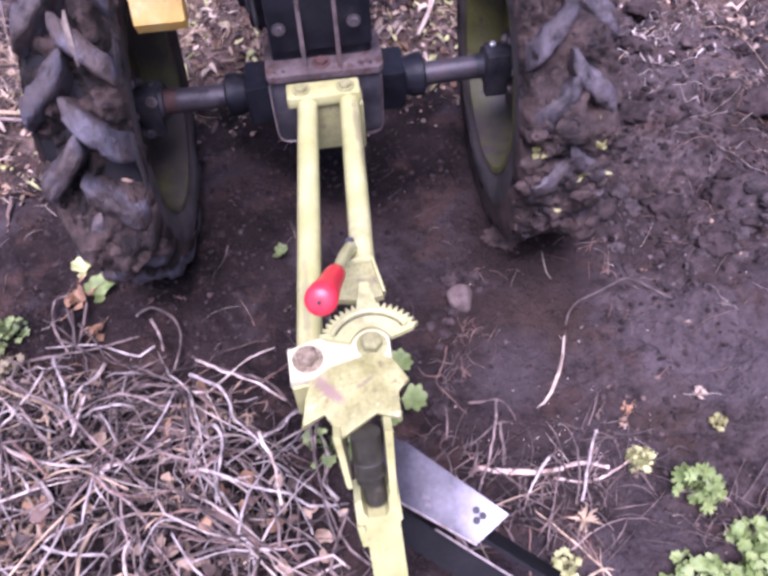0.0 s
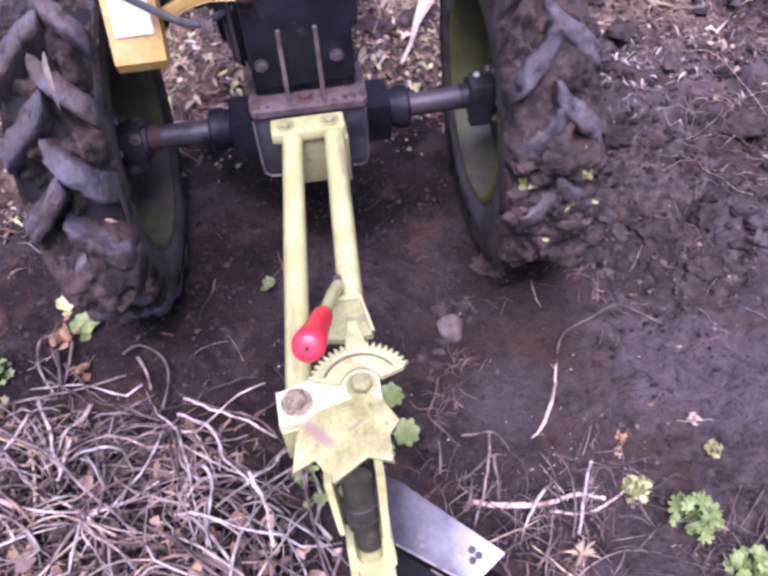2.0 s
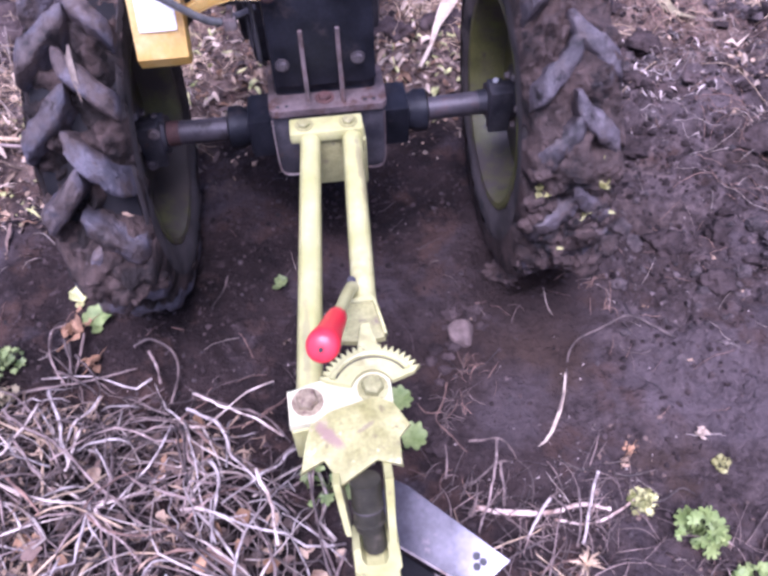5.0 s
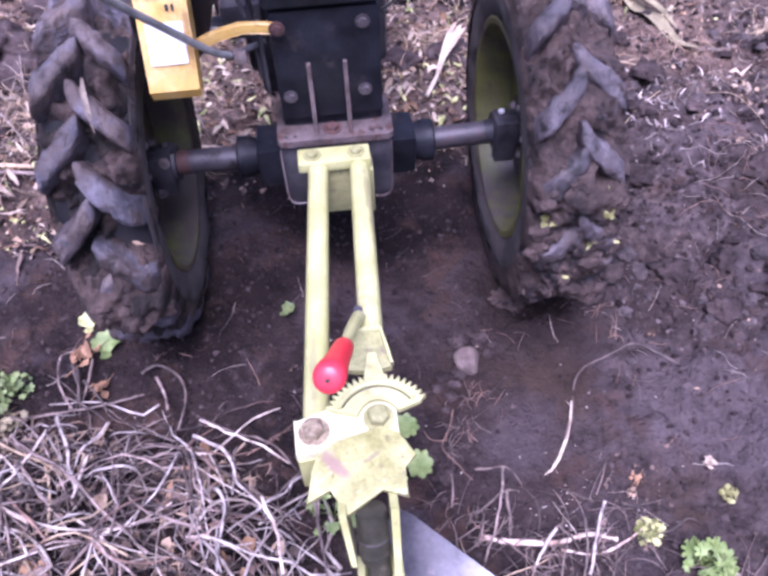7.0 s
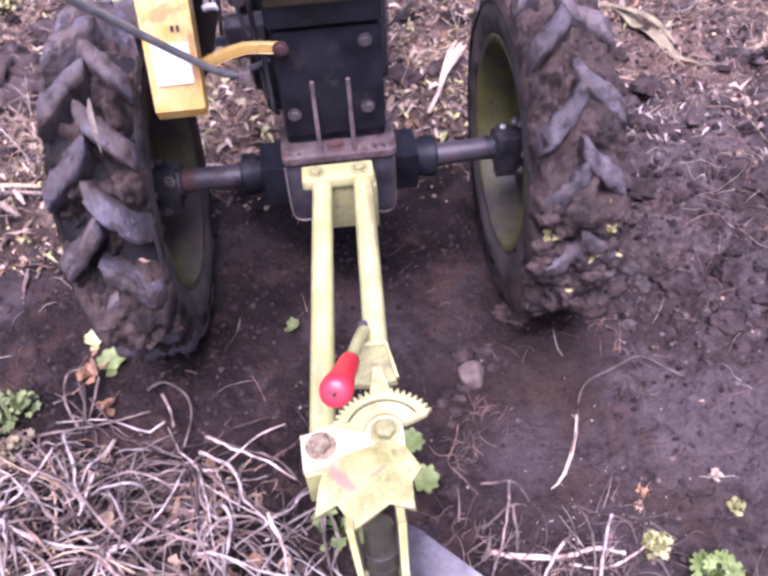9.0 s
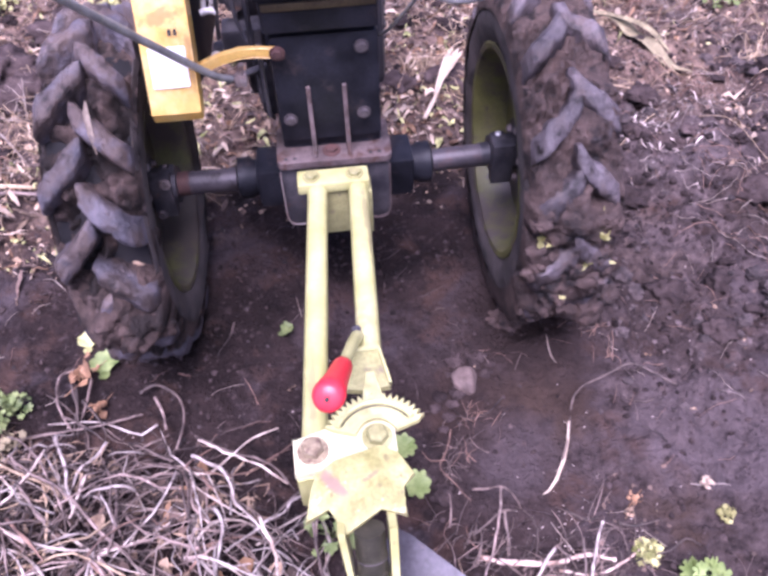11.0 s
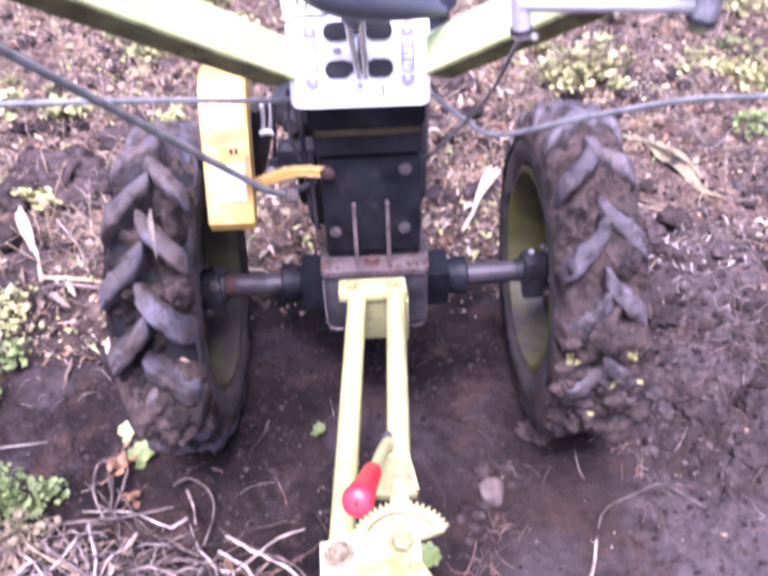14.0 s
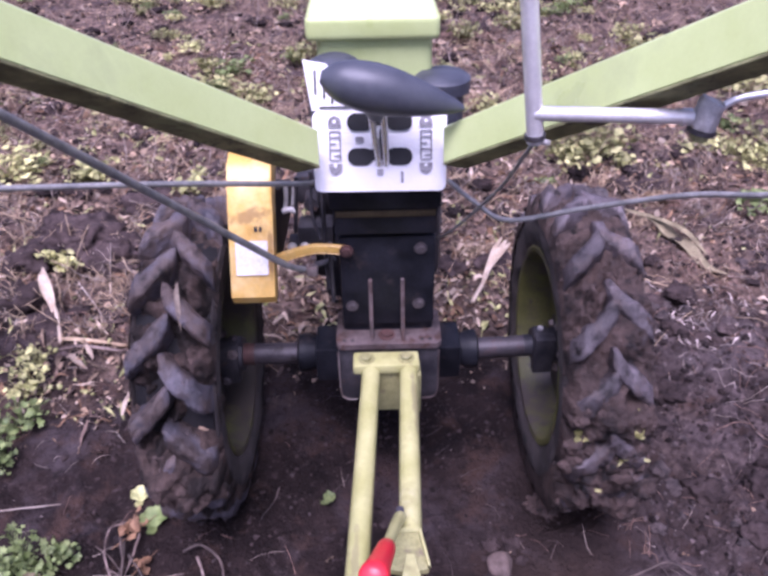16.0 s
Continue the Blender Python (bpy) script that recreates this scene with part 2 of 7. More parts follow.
green = material("green_paint", ((0.48, 0.57, 0.225), (0.55, 0.645, 0.285)), 0.30, grain_amount=0.1, scale=9, fine=220, bump=0.08, bump_size=0.0005,
                 spots=[((0.20, 0.19, 0.10), 60, 0.70, 0.76), ((0.42, 0.49, 0.22), 5, 0.55, 0.70), ((0.12, 0.09, 0.05), 28, 0.73, 0.77)])
smear(green, (0.11, 0.095, 0.05), (0.232, -0.300, 0.978), 0, 0.004, 0.014, 0.6, 90, 0.8)
smear(green, (0.15, 0.14, 0.07), (-0.300, -0.375, 1.035), 0, 0.006, 0.016, 0.6, 90, 0.7)
smear(green, (0.17, 0.16, 0.08), (0.33, -0.43, 1.055), 40, 0.010, 0.006, 0.7, 90, 0.7)
# Shade under the bars put into the colour, with mottled stains on top.
lip_shade_paint = material("lip_shade_paint", ((0.095, 0.090, 0.036), (0.27, 0.28, 0.125)), 0.7, scale=22, fine=160, bump=0.3, bump_size=0.001, spots=[((0.20, 0.23, 0.10), 30, 0.56, 0.66), ((0.025, 0.02, 0.014), 38, 0.56, 0.66)])
# Sky glare on the green tank top put into a pale paint.
glare_paint = material("glare_paint", ((0.62, 0.66, 0.50), (0.76, 0.79, 0.66)), 0.3, scale=9, fine=220, bump=0.08, bump_size=0.0005)
black = material("black_paint", ((0.006, 0.0065, 0.009), (0.018, 0.0185, 0.024)), 0.45, scale=18, fine=200, bump=0.25, bump_size=0.001,
                 spots=[((0.052, 0.040, 0.037), 24, 0.58, 0.78)])
steel_dirty = material("dirty_steel", ((0.22, 0.18, 0.165), (0.36, 0.305, 0.285)), 0.6, 0.2, scale=20, fine=240, bump=0.35, bump_size=0.0012,
                       spots=[((0.11, 0.06, 0.045), 40, 0.50, 0.64), ((0.07, 0.052, 0.046), 15, 0.52, 0.66)])
steel_dark = material("dark_steel", ((0.026, 0.026, 0.032), (0.085, 0.078, 0.083)), 0.5, 0.35, scale=22, fine=220, bump=0.3, bump_size=0.001,
                      spots=[((0.13, 0.07, 0.045), 30, 0.6, 0.74)])
shank_dark = material("shank_dark", ((0.028, 0.026, 0.017), (0.060, 0.055, 0.036)), 0.5, 0.2, scale=30, fine=220, bump=0.3, bump_size=0.001, spots=[((0.10, 0.085, 0.06), 50, 0.58, 0.7)])
blade_steel = material("blade_steel", ((0.022, 0.020, 0.025), (0.085, 0.078, 0.090)), 0.42, 0.35, scale=14, fine=160, bump=0.15, bump_size=0.0006,
                       spots=[((0.16, 0.13, 0.13), 45, 0.62, 0.75)])
for m_, level in ((soil, 0.15), (clod, 0.15), (mud, 0.4), (mud_dark, 0.35), (black, 0.2), (rubber, 0.25)):
    m_.node_tree.nodes["Principled BSDF"].inputs["Specular IOR Level"].default_value = level
grey_steel = material("grey_steel", ((0.46, 0.445, 0.43), (0.70, 0.68, 0.66)), 0.45, 0.1, scale=40, fine=240, bump=0.35, bump_size=0.0012, spots=[((0.12, 0.09, 0.07), 60, 0.56, 0.68)])
axle_steel = material("axle_steel", ((0.046, 0.040, 0.044), (0.090, 0.076, 0.082)), 0.5, 0.3, scale=16, fine=220, bump=0.3, bump_size=0.001, spots=[((0.085, 0.045, 0.040), 12, 0.54, 0.66), ((0.02, 0.016, 0.016), 30, 0.58, 0.68)])
brown_bolt = material("brown_bolt", ((0.17, 0.125, 0.075), (0.36, 0.30, 0.19)), 0.5, 0.1, scale=60, fine=240, bump=0.4, bump_size=0.001, spots=[((0.12, 0.075, 0.05), 90, 0.52, 0.62)])
rust = material("rusty_steel", ((0.055, 0.026, 0.022), (0.12, 0.060, 0.050)), 0.75, 0.1, scale=30, fine=220, bump=0.4, bump_size=0.001, spots=[((0.03, 0.022, 0.02), 20, 0.54, 0.66)])
bolt_dark = material("dusty_bolt", ((0.06, 0.052, 0.055), (0.12, 0.10, 0.10)), 0.55, 0.3, scale=60, fine=240, bump=0.3, bump_size=0.001)
flange_steel = material("flange_steel", ((0.090, 0.066, 0.062), (0.19, 0.145, 0.138)), 0.6, 0.2, scale=20, fine=240, bump=0.35, bump_size=0.0012,
                        spots=[((0.075, 0.040, 0.030), 40, 0.50, 0.64), ((0.045, 0.033, 0.029), 15, 0.50, 0.66)])
# Sky glare on the pivot plate mixed into the olive, plus specks.
olive_glare = material("glare_olive", ((0.48, 0.46, 0.245), (0.62, 0.60, 0.40)), 0.33, grain_amount=0.25, scale=24, fine=240, bump=0.15, bump_size=0.0007,
                      spots=[((0.46, 0.42, 0.17), 30, 0.60, 0.70), ((0.24, 0.19, 0.12), 90, 0.68, 0.76)])
# Sky glare painted in: the blade blends paler towards its end along x.
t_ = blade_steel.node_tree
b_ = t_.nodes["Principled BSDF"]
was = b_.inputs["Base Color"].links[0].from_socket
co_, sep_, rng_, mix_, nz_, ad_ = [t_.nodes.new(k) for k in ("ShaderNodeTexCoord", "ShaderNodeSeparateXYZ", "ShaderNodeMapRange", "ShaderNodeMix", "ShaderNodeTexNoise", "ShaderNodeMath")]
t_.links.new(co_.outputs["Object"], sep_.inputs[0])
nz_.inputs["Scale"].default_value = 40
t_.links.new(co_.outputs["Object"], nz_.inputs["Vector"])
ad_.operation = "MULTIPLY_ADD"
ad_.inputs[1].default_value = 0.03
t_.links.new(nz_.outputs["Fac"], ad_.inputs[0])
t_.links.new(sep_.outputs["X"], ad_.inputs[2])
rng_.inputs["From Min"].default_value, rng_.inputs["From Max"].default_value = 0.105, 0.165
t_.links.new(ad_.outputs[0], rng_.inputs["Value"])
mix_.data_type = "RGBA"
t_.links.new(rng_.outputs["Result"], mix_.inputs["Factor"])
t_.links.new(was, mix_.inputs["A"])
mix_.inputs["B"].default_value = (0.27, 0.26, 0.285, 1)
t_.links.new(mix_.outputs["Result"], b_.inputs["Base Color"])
zinc = material("zinc", ((0.74, 0.73, 0.73), (0.90, 0.89, 0.88)), 0.34, 0.55, grain_amount=0.25, scale=30, fine=260, bump=0.15, bump_size=0.0005, spots=[((0.30, 0.27, 0.25), 38, 0.68, 0.74)])
chrome = material("chrome", ((0.74, 0.74, 0.76), (0.90, 0.90, 0.92)), 0.16, 0.8, scale=30, fine=260, bump=0.05, bump_size=0.0003)
plate_white = material("plate_white", ((0.86, 0.85, 0.86), (0.92, 0.91, 0.92)), 0.3, 0.0, grain_amount=0.1, scale=14, fine=240, bump=0.05, bump_size=0.0003,
                       spots=[((0.45, 0.40, 0.38), 44, 0.7, 0.78)])
sticker = material("sticker", ((0.80, 0.78, 0.74), (0.88, 0.87, 0.84)), 0.5, scale=30, fine=300, bump=0.0, spots=[((0.5, 0.36, 0.2), 60, 0.68, 0.76)])
# Pale patches put glare on the guard into the paint; brown ones are stains.
guard_yellow = material("guard_yellow", ((0.55, 0.31, 0.060), (0.76, 0.50, 0.13)), 0.34, grain_amount=0.4, scale=10, fine=120, bump=0.15, bump_size=0.0007,
                        spots=[((0.24, 0.12, 0.03), 46, 0.62, 0.74), ((0.80, 0.63, 0.30), 6, 0.56, 0.72), ((0.30, 0.16, 0.05), 30, 0.64, 0.74)])
smear(guard_yellow, (0.20, 0.10, 0.035), (-0.232, -0.066, 0.666), 5, 0.040, 0.008, 0.9, 70, 0.6)
smear(guard_yellow, (0.26, 0.13, 0.04), (-0.196, -0.10, 0.62), 0, 0.006, 0.05, 0.6, 60, 0.6)
plastic = material("black_plastic", ((0.044, 0.048, 0.062), (0.070, 0.075, 0.092)), 0.40, grain_amount=0.1, scale=30, fine=300, bump=0.1, bump_size=0.0004)
cable_black = material("cable_sheath", ((0.17, 0.17, 0.165), (0.30, 0.295, 0.28)), 0.36, scale=40, fine=300, bump=0.1, bump_size=0.0003)
red = material("red_rubber", ((0.70, 0.022, 0.035), (0.82, 0.045, 0.06)), 0.38, grain_amount=0.1, scale=20, fine=300, bump=0.08, bump_size=0.0004)
brass = material("brass", ((0.05, 0.038, 0.022), (0.085, 0.066, 0.036)), 0.5, 0.5, scale=30, fine=240)
ink = material("ink", (0.02, 0.02, 0.022), 0.6, bump=0.0)
near_black = material("near_black_steel", ((0.005, 0.005, 0.006), (0.014, 0.013, 0.014)), 0.7, scale=20, fine=200, bump=0.2, bump_size=0.001)
near_black.node_tree.nodes["Principled BSDF"].inputs["Specular IOR Level"].default_value = 0.12
grey_ink = material("grey_ink", ((0.20, 0.19, 0.21), (0.36, 0.35, 0.37)), 0.6, scale=120, bump=0.0)
dark_stem = material("dark_stem", ((0.018, 0.012, 0.010), (0.150, 0.108, 0.090)), 0.7, scale=26, fine=240, bump=0.4, bump_size=0.001, vary=0.6)
bleached = material("bleached_stem", ((0.16, 0.125, 0.105), (0.53, 0.46, 0.415)), 0.6, scale=34, fine=240, bump=0.6, bump_size=0.0015, vary=0.25, spots=[((0.085, 0.060, 0.050), 40, 0.55, 0.66)])
stem = material("dry_twig", ((0.034, 0.022, 0.018), (0.235, 0.172, 0.145)), 0.6, scale=26, fine=240, bump=0.6, bump_size=0.0015, vary=0.55, spots=[((0.40, 0.32, 0.275), 48, 0.60, 0.70)])
straw_mat = material("straw", ((0.23, 0.170, 0.13), (0.60, 0.505, 0.43)), 0.7, scale=24, fine=240, bump=0.6, bump_size=0.0015, vary=0.4, spots=[((0.085, 0.060, 0.048), 44, 0.56, 0.66)])
tan_mat = material("tan_straw", ((0.27, 0.185, 0.112), (0.54, 0.41, 0.265)), 0.7, scale=24, fine=240, bump=0.4, vary=0.4)
red_stem = material("reddish_stem", ((0.085, 0.048, 0.036), (0.25, 0.150, 0.108)), 0.75, scale=26, fine=240, bump=0.3, vary=0.3)
husk = material("husk", ((0.40, 0.30, 0.21), (0.66, 0.55, 0.43)), 0.7, scale=16, fine=140, bump=0.4, bump_size=0.0012, translucent=0.15)
peeled = material("peeled_bark", ((0.34, 0.22, 0.16), (0.66, 0.52, 0.43)), 0.7, scale=40, fine=160, bump=0.6, bump_size=0.0015, spread=(0.42, 0.58), spots=[((0.14, 0.08, 0.06), 50, 0.56, 0.66)])
leaf_green = material("leaf_green", ((0.085, 0.125, 0.036), (0.235, 0.285, 0.105)), 0.55, scale=40, fine=260, bump=0.35, bump_size=0.0012, vary=0.3, translucent=0.25)
leaf_olive = material("leaf_olive", ((0.14, 0.155, 0.045), (0.56, 0.535, 0.24)), 0.55, scale=34, fine=240, bump=0.35, bump_size=0.0012, vary=0.4, translucent=0.25)
leaf_dry = material("leaf_dry", ((0.16, 0.098, 0.060), (0.51, 0.37, 0.25)), 0.8, scale=30, fine=200, bump=0.4, bump_size=0.0012, vary=0.5, translucent=0.15)
leaf_dark = material("leaf_dark", ((0.05, 0.034, 0.026), (0.14, 0.09, 0.068)), 0.8, scale=30, fine=200, bump=0.4, bump_size=0.0012, vary=0.5)
leaf_tan = material("leaf_tan", ((0.15, 0.078, 0.040), (0.42, 0.245, 0.135)), 0.75, scale=40, fine=200, bump=0.4, bump_size=0.0012, vary=0.3, translucent=0.2)
khaki = material("khaki_leaf", ((0.13, 0.105, 0.058), (0.34, 0.285, 0.165)), 0.75, scale=18, fine=160, bump=0.5, bump_size=0.0015, translucent=0.1)
chaff = material("chaff", ((0.16, 0.125, 0.11), (0.44, 0.37, 0.33)), 0.7, scale=40, fine=200, bump=0.4, bump_size=0.0012, vary=0.5)
leaf_light = material("leaf_light", ((0.15, 0.215, 0.055), (0.32, 0.39, 0.135)), 0.55, scale=30, fine=260, bump=0.35, bump_size=0.0012, vary=0.1, translucent=0.2)
leaf_pale = material("leaf_pale", ((0.25, 0.185, 0.135), (0.48, 0.385, 0.295)), 0.75, scale=30, fine=200, bump=0.4, bump_size=0.0012, vary=0.4, translucent=0.15)
stone_mat = material("stone", ((0.075, 0.051, 0.043), (0.150, 0.106, 0.090)), 0.8, scale=40, fine=260, bump=0.4, bump_size=0.001)


# ---- mesh helpers ----
RND = random.Random(7)


def part(name, bm, mat, parent=None, label="", smooth=True, sharp=38):
    """Links a bmesh, given in world metres, as one mesh object under a thing or a part."""
    mesh = bpy.data.meshes.new(name)
    origin = Vector(parent["at"]) if parent else Vector((0, 0, 0))
    bmesh.ops.recalc_face_normals(bm, faces=bm.faces)
    bm.transform(Matrix.Translation(-origin))
    bm.to_mesh(mesh)
    bm.free()
    for p in mesh.polygons:
        p.use_smooth = smooth
    if smooth:
        mesh.set_sharp_from_angle(angle=radians(sharp))
    mesh.materials.append(mat)
    ob = new(name, mesh)
    if parent:
        ob.parent = parent
        ob["at"] = tuple(origin)
    if label:
        ob["label"] = label
    return ob


def empty(name, at, parent=None):
    ob = new(name)
    ob.empty_display_size = 0.05
    ob.location = Vector(at) - (Vector(parent["at"]) if parent else Vector((0, 0, 0)))
    ob.parent = parent
    ob["at"] = tuple(at)
    return ob


def box(bm, lo, hi, bevel=0.003, m=None, segs=2):
    lo, hi = Vector(lo), Vector(hi)
    made = bmesh.ops.create_cube(bm, size=1, matrix=(m or Matrix()) @ Matrix.Translation((lo + hi) / 2) @ Matrix.Diagonal((*(hi - lo), 1)))
    if bevel:
        edges = {e for v in made["verts"] for e in v.link_edges}
        bmesh.ops.bevel(bm, geom=list(edges), offset=bevel, segments=segs, profile=0.6, affect="EDGES", clamp_overlap=True)
    return bm


def frames(pts):
    """Tangent, side and up along a line of points."""
    out, last = [], None
    for i, p in enumerate(pts):
        t = (pts[min(i + 1, len(pts) - 1)] - pts[max(i - 1, 0)]).normalized()
        if last is None:
            last = t.orthogonal().normalized()
        s = (last - t * last.dot(t))
        s = s.normalized() if s.length > 1e-6 else t.orthogonal().normalized()
        last = s
        out.append((t, s, t.cross(s)))
    return out


def tube(bm, pts, radius, n=10, caps=True, flat=1.0):
    pts = [Vector(p) for p in pts]
    radii = radius if isinstance(radius, (list, tuple)) else [radius] * len(pts)
    rings = []
    for p, r, (t, s, u) in zip(pts, radii, frames(pts)):
        rings.append([bm.verts.new(p + r * (math.cos(a) * s + flat * math.sin(a) * u)) for a in [2 * math.pi * k / n for k in range(n)]])
    for a, b in zip(rings, rings[1:]):
        for k in range(n):
            bm.faces.new((a[k], a[(k + 1) % n], b[(k + 1) % n], b[k]))
    if caps:
        bm.faces.new(rings[0][::-1])
        bm.faces.new(rings[-1])
    return bm


def spline(pts, n=8):
    """A smooth line through the points."""
    p = [Vector(q) for q in pts]
    p = [2 * p[0] - p[1]] + p + [2 * p[-1] - p[-2]]
    out = []
    for a, b, c, d in zip(p, p[1:], p[2:], p[3:]):
        for k in range(n):
            t = k / n
            out.append(0.5 * (2 * b + (c - a) * t + (2 * a - 5 * b + 4 * c - d) * t * t + (3 * b - a - 3 * c + d) * t ** 3))
    return out + [p[-2]]


def lathe(bm, profile, centre, axis="x", n=64, close=True):
    """Turns a closed profile of (along, radius) about an axis through centre."""
    c = Vector(centre)
    rings = []
    for k in range(n):
        a = 2 * math.pi * k / n
        ring = []
        for s, r in profile:
            v = {"x": (s, r * math.cos(a), r * math.sin(a)), "y": (r * math.cos(a), s, r * math.sin(a)), "z": (r * math.cos(a), r * math.sin(a), s)}[axis]
            ring.append(bm.verts.new(c + Vector(v)))
        rings.append(ring)
    m = len(profile)
    for i in range(n):
        a, b = rings[i], rings[(i + 1) % n]
        for k in range(m if close else m - 1):
            bm.faces.new((a[k], a[(k + 1) % m], b[(k + 1) % m], b[k]))
    return bm


def slab(bm, outline, thick, m, bevel=0.0015):
    """A plate: an outline in the xy plane of m, thick along -z of m."""
    top = [bm.verts.new(m @ Vector((x, y, 0))) for x, y in outline]
    low = [bm.verts.new(m @ Vector((x, y, -thick))) for x, y in outline]
    f = bm.faces.new(top)
    bm.faces.new(low[::-1])
    n = len(top)
    for k in range(n):
        bm.faces.new((top[k], low[k], low[(k + 1) % n], top[(k + 1) % n]))
    if bevel:
        bmesh.ops.bevel(bm, geom=list(f.edges), offset=bevel, segments=2, profile=0.6, affect="EDGES", clamp_overlap=True)
    return bm


def rounded(w, h, r, n=5, cx=0.0, cy=0.0):
    """A rounded rectangle as an outline."""
    out = []
    for sx, sy, a0 in ((1, 1, 0), (-1, 1, 90), (-1, -1, 180), (1, -1, 270)):
        for k in range(n + 1):
            a = radians(a0 + 90 * k / n)
            out.append((cx + sx * (w / 2 - r) + r * math.cos(a), cy + sy * (h / 2 - r) + r * math.sin(a)))
    return out


def basis(origin, x, y):
    """A frame with the given origin, x axis and an upward-lying y axis."""
    x = Vector(x).normalized()
    y = Vector(y)
    y = (y - x * y.dot(x)).normalized()
    z = x.cross(y)
    return Matrix.Translation(origin) @ Matrix((x, y, z)).transposed().to_4x4()


def hex_bolt(bm, at, axis, r=0.009, h=0.007, washer=True):
    """A hexagon head on a washer, standing on a surface with that normal."""
    axis = Vector(axis).normalized()
    at = Vector(at)
    if washer:
        tube(bm, [at, at + axis * 0.0018], r * 1.45, 16)
    tube(bm, [at + axis * 0.001, at + axis * h * 0.85, at + axis * h], [r, r, r * 0.86], 6)
    return bm


def fbm(x, y, z=0.0, octaves=4):
    v, a, f = 0.0, 1.0, 1.0
    for _ in range(octaves):
        v += a * noise.noise((x * f, y * f, z + 7.3 * f))
        a, f = a * 0.5, f * 2.03
    return v


def smooth(a, b, x):
    t = min(1.0, max(0.0, (x - a) / (b - a)))
    return t * t * (3 - 2 * t)


AX = (0.007, 0.0, 0.312)          # middle of the axle
WHEEL_R, WHEEL_W, TRACK = 0.32, 0.141, 0.367


# ---- ground ----
def ground_z(x, y):
    rough = 0.45 + 0.65 * smooth(0.45, 0.62, x) + 0.5 * smooth(0.1, 0.5, y) + 0.35 * smooth(-0.3, -0.6, x)
    near = 1 - smooth(6, 14, max(abs(x), abs(y)))
    h = 0.016 * fbm(x * 1.7, y * 1.7, 3.0, 3)
    h += near * 0.019 * rough * fbm(x * 8, y * 8, 11.0, 3)
    d = abs(fbm(x * 20, y * 20, 5.0, 3))
    h += near * 0.017 * rough * (0.5 - d)
    h += near * (0.0022 + 0.003 * rough) * noise.noise((x * 75, y * 75, 2.0))
    h += 0.035 * smooth(0.5, 0.85, x) * (1 - smooth(0.6, 1.2, y))
    streak = noise.noise(((x - 0.5 * y) * 24, (y + 0.5 * x) * 7, 8.0))
    h += 0.014 * streak * smooth(0.45, 0.6, x) * near
    h += 0.03 * math.exp(-(((x - 0.46) / 0.06) ** 2)) * smooth(-0.32, -0.1, y) * (1 - smooth(0.3, 0.7, y))
    h += 0.02 * math.exp(-(((x + 0.47) / 0.05) ** 2)) * smooth(-0.2, 0.0, y) * (1 - smooth(0.3, 0.7, y))
    h += 0.055 * math.exp(-(((x - 0.515) / 0.060) ** 2) - (((y + 0.14) / 0.10) ** 2))
    h += 0.022 * math.exp(-(((x - 0.40) / 0.09) ** 2) - (((y + 0.235) / 0.035) ** 2))
    h += 0.020 * near * smooth(0.5, 0.62, x) * noise.noise(((x + 0.9 * y) * 5.5, (y - 0.9 * x) * 2.2, 31.0))
    h -= 0.035 * math.exp(-(((x - 0.791) / 0.026) ** 2) - (((y - 0.132) / 0.018) ** 2))
    h -= 0.02 * math.exp(-((x / 0.2) ** 2)) * (1 - smooth(-0.1, 0.4, abs(y - 0.05)))
    return h


def axis_steps(lo, hi, step, far):
    """Even steps from lo to hi, then growing ones out to far."""
    mid = list(np.arange(lo, hi + step / 2, step))
    out, d, a, b = list(mid), step, lo, hi
    while b < far:
        d *= 1.22
        a, b = a - d, b + d
        out = [a] + out + [b]
    return out


gx, gy = axis_steps(-1.35, 1.6, 0.0075, 300), axis_steps(-1.0, 2.6, 0.0082, 300)
verts = [(x, y, ground_z(x, y)) for y in gy for x in gx]
w = len(gx)
faces = [(j * w + i, j * w + i + 1, (j + 1) * w + i + 1, (j + 1) * w + i) for j in range(len(gy) - 1) for i in range(w - 1)]
gm = bpy.data.meshes.new("ground")
gm.from_pydata(verts, [], faces)
for p in gm.polygons:
    p.use_smooth = True
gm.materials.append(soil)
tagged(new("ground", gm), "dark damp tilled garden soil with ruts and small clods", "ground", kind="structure")

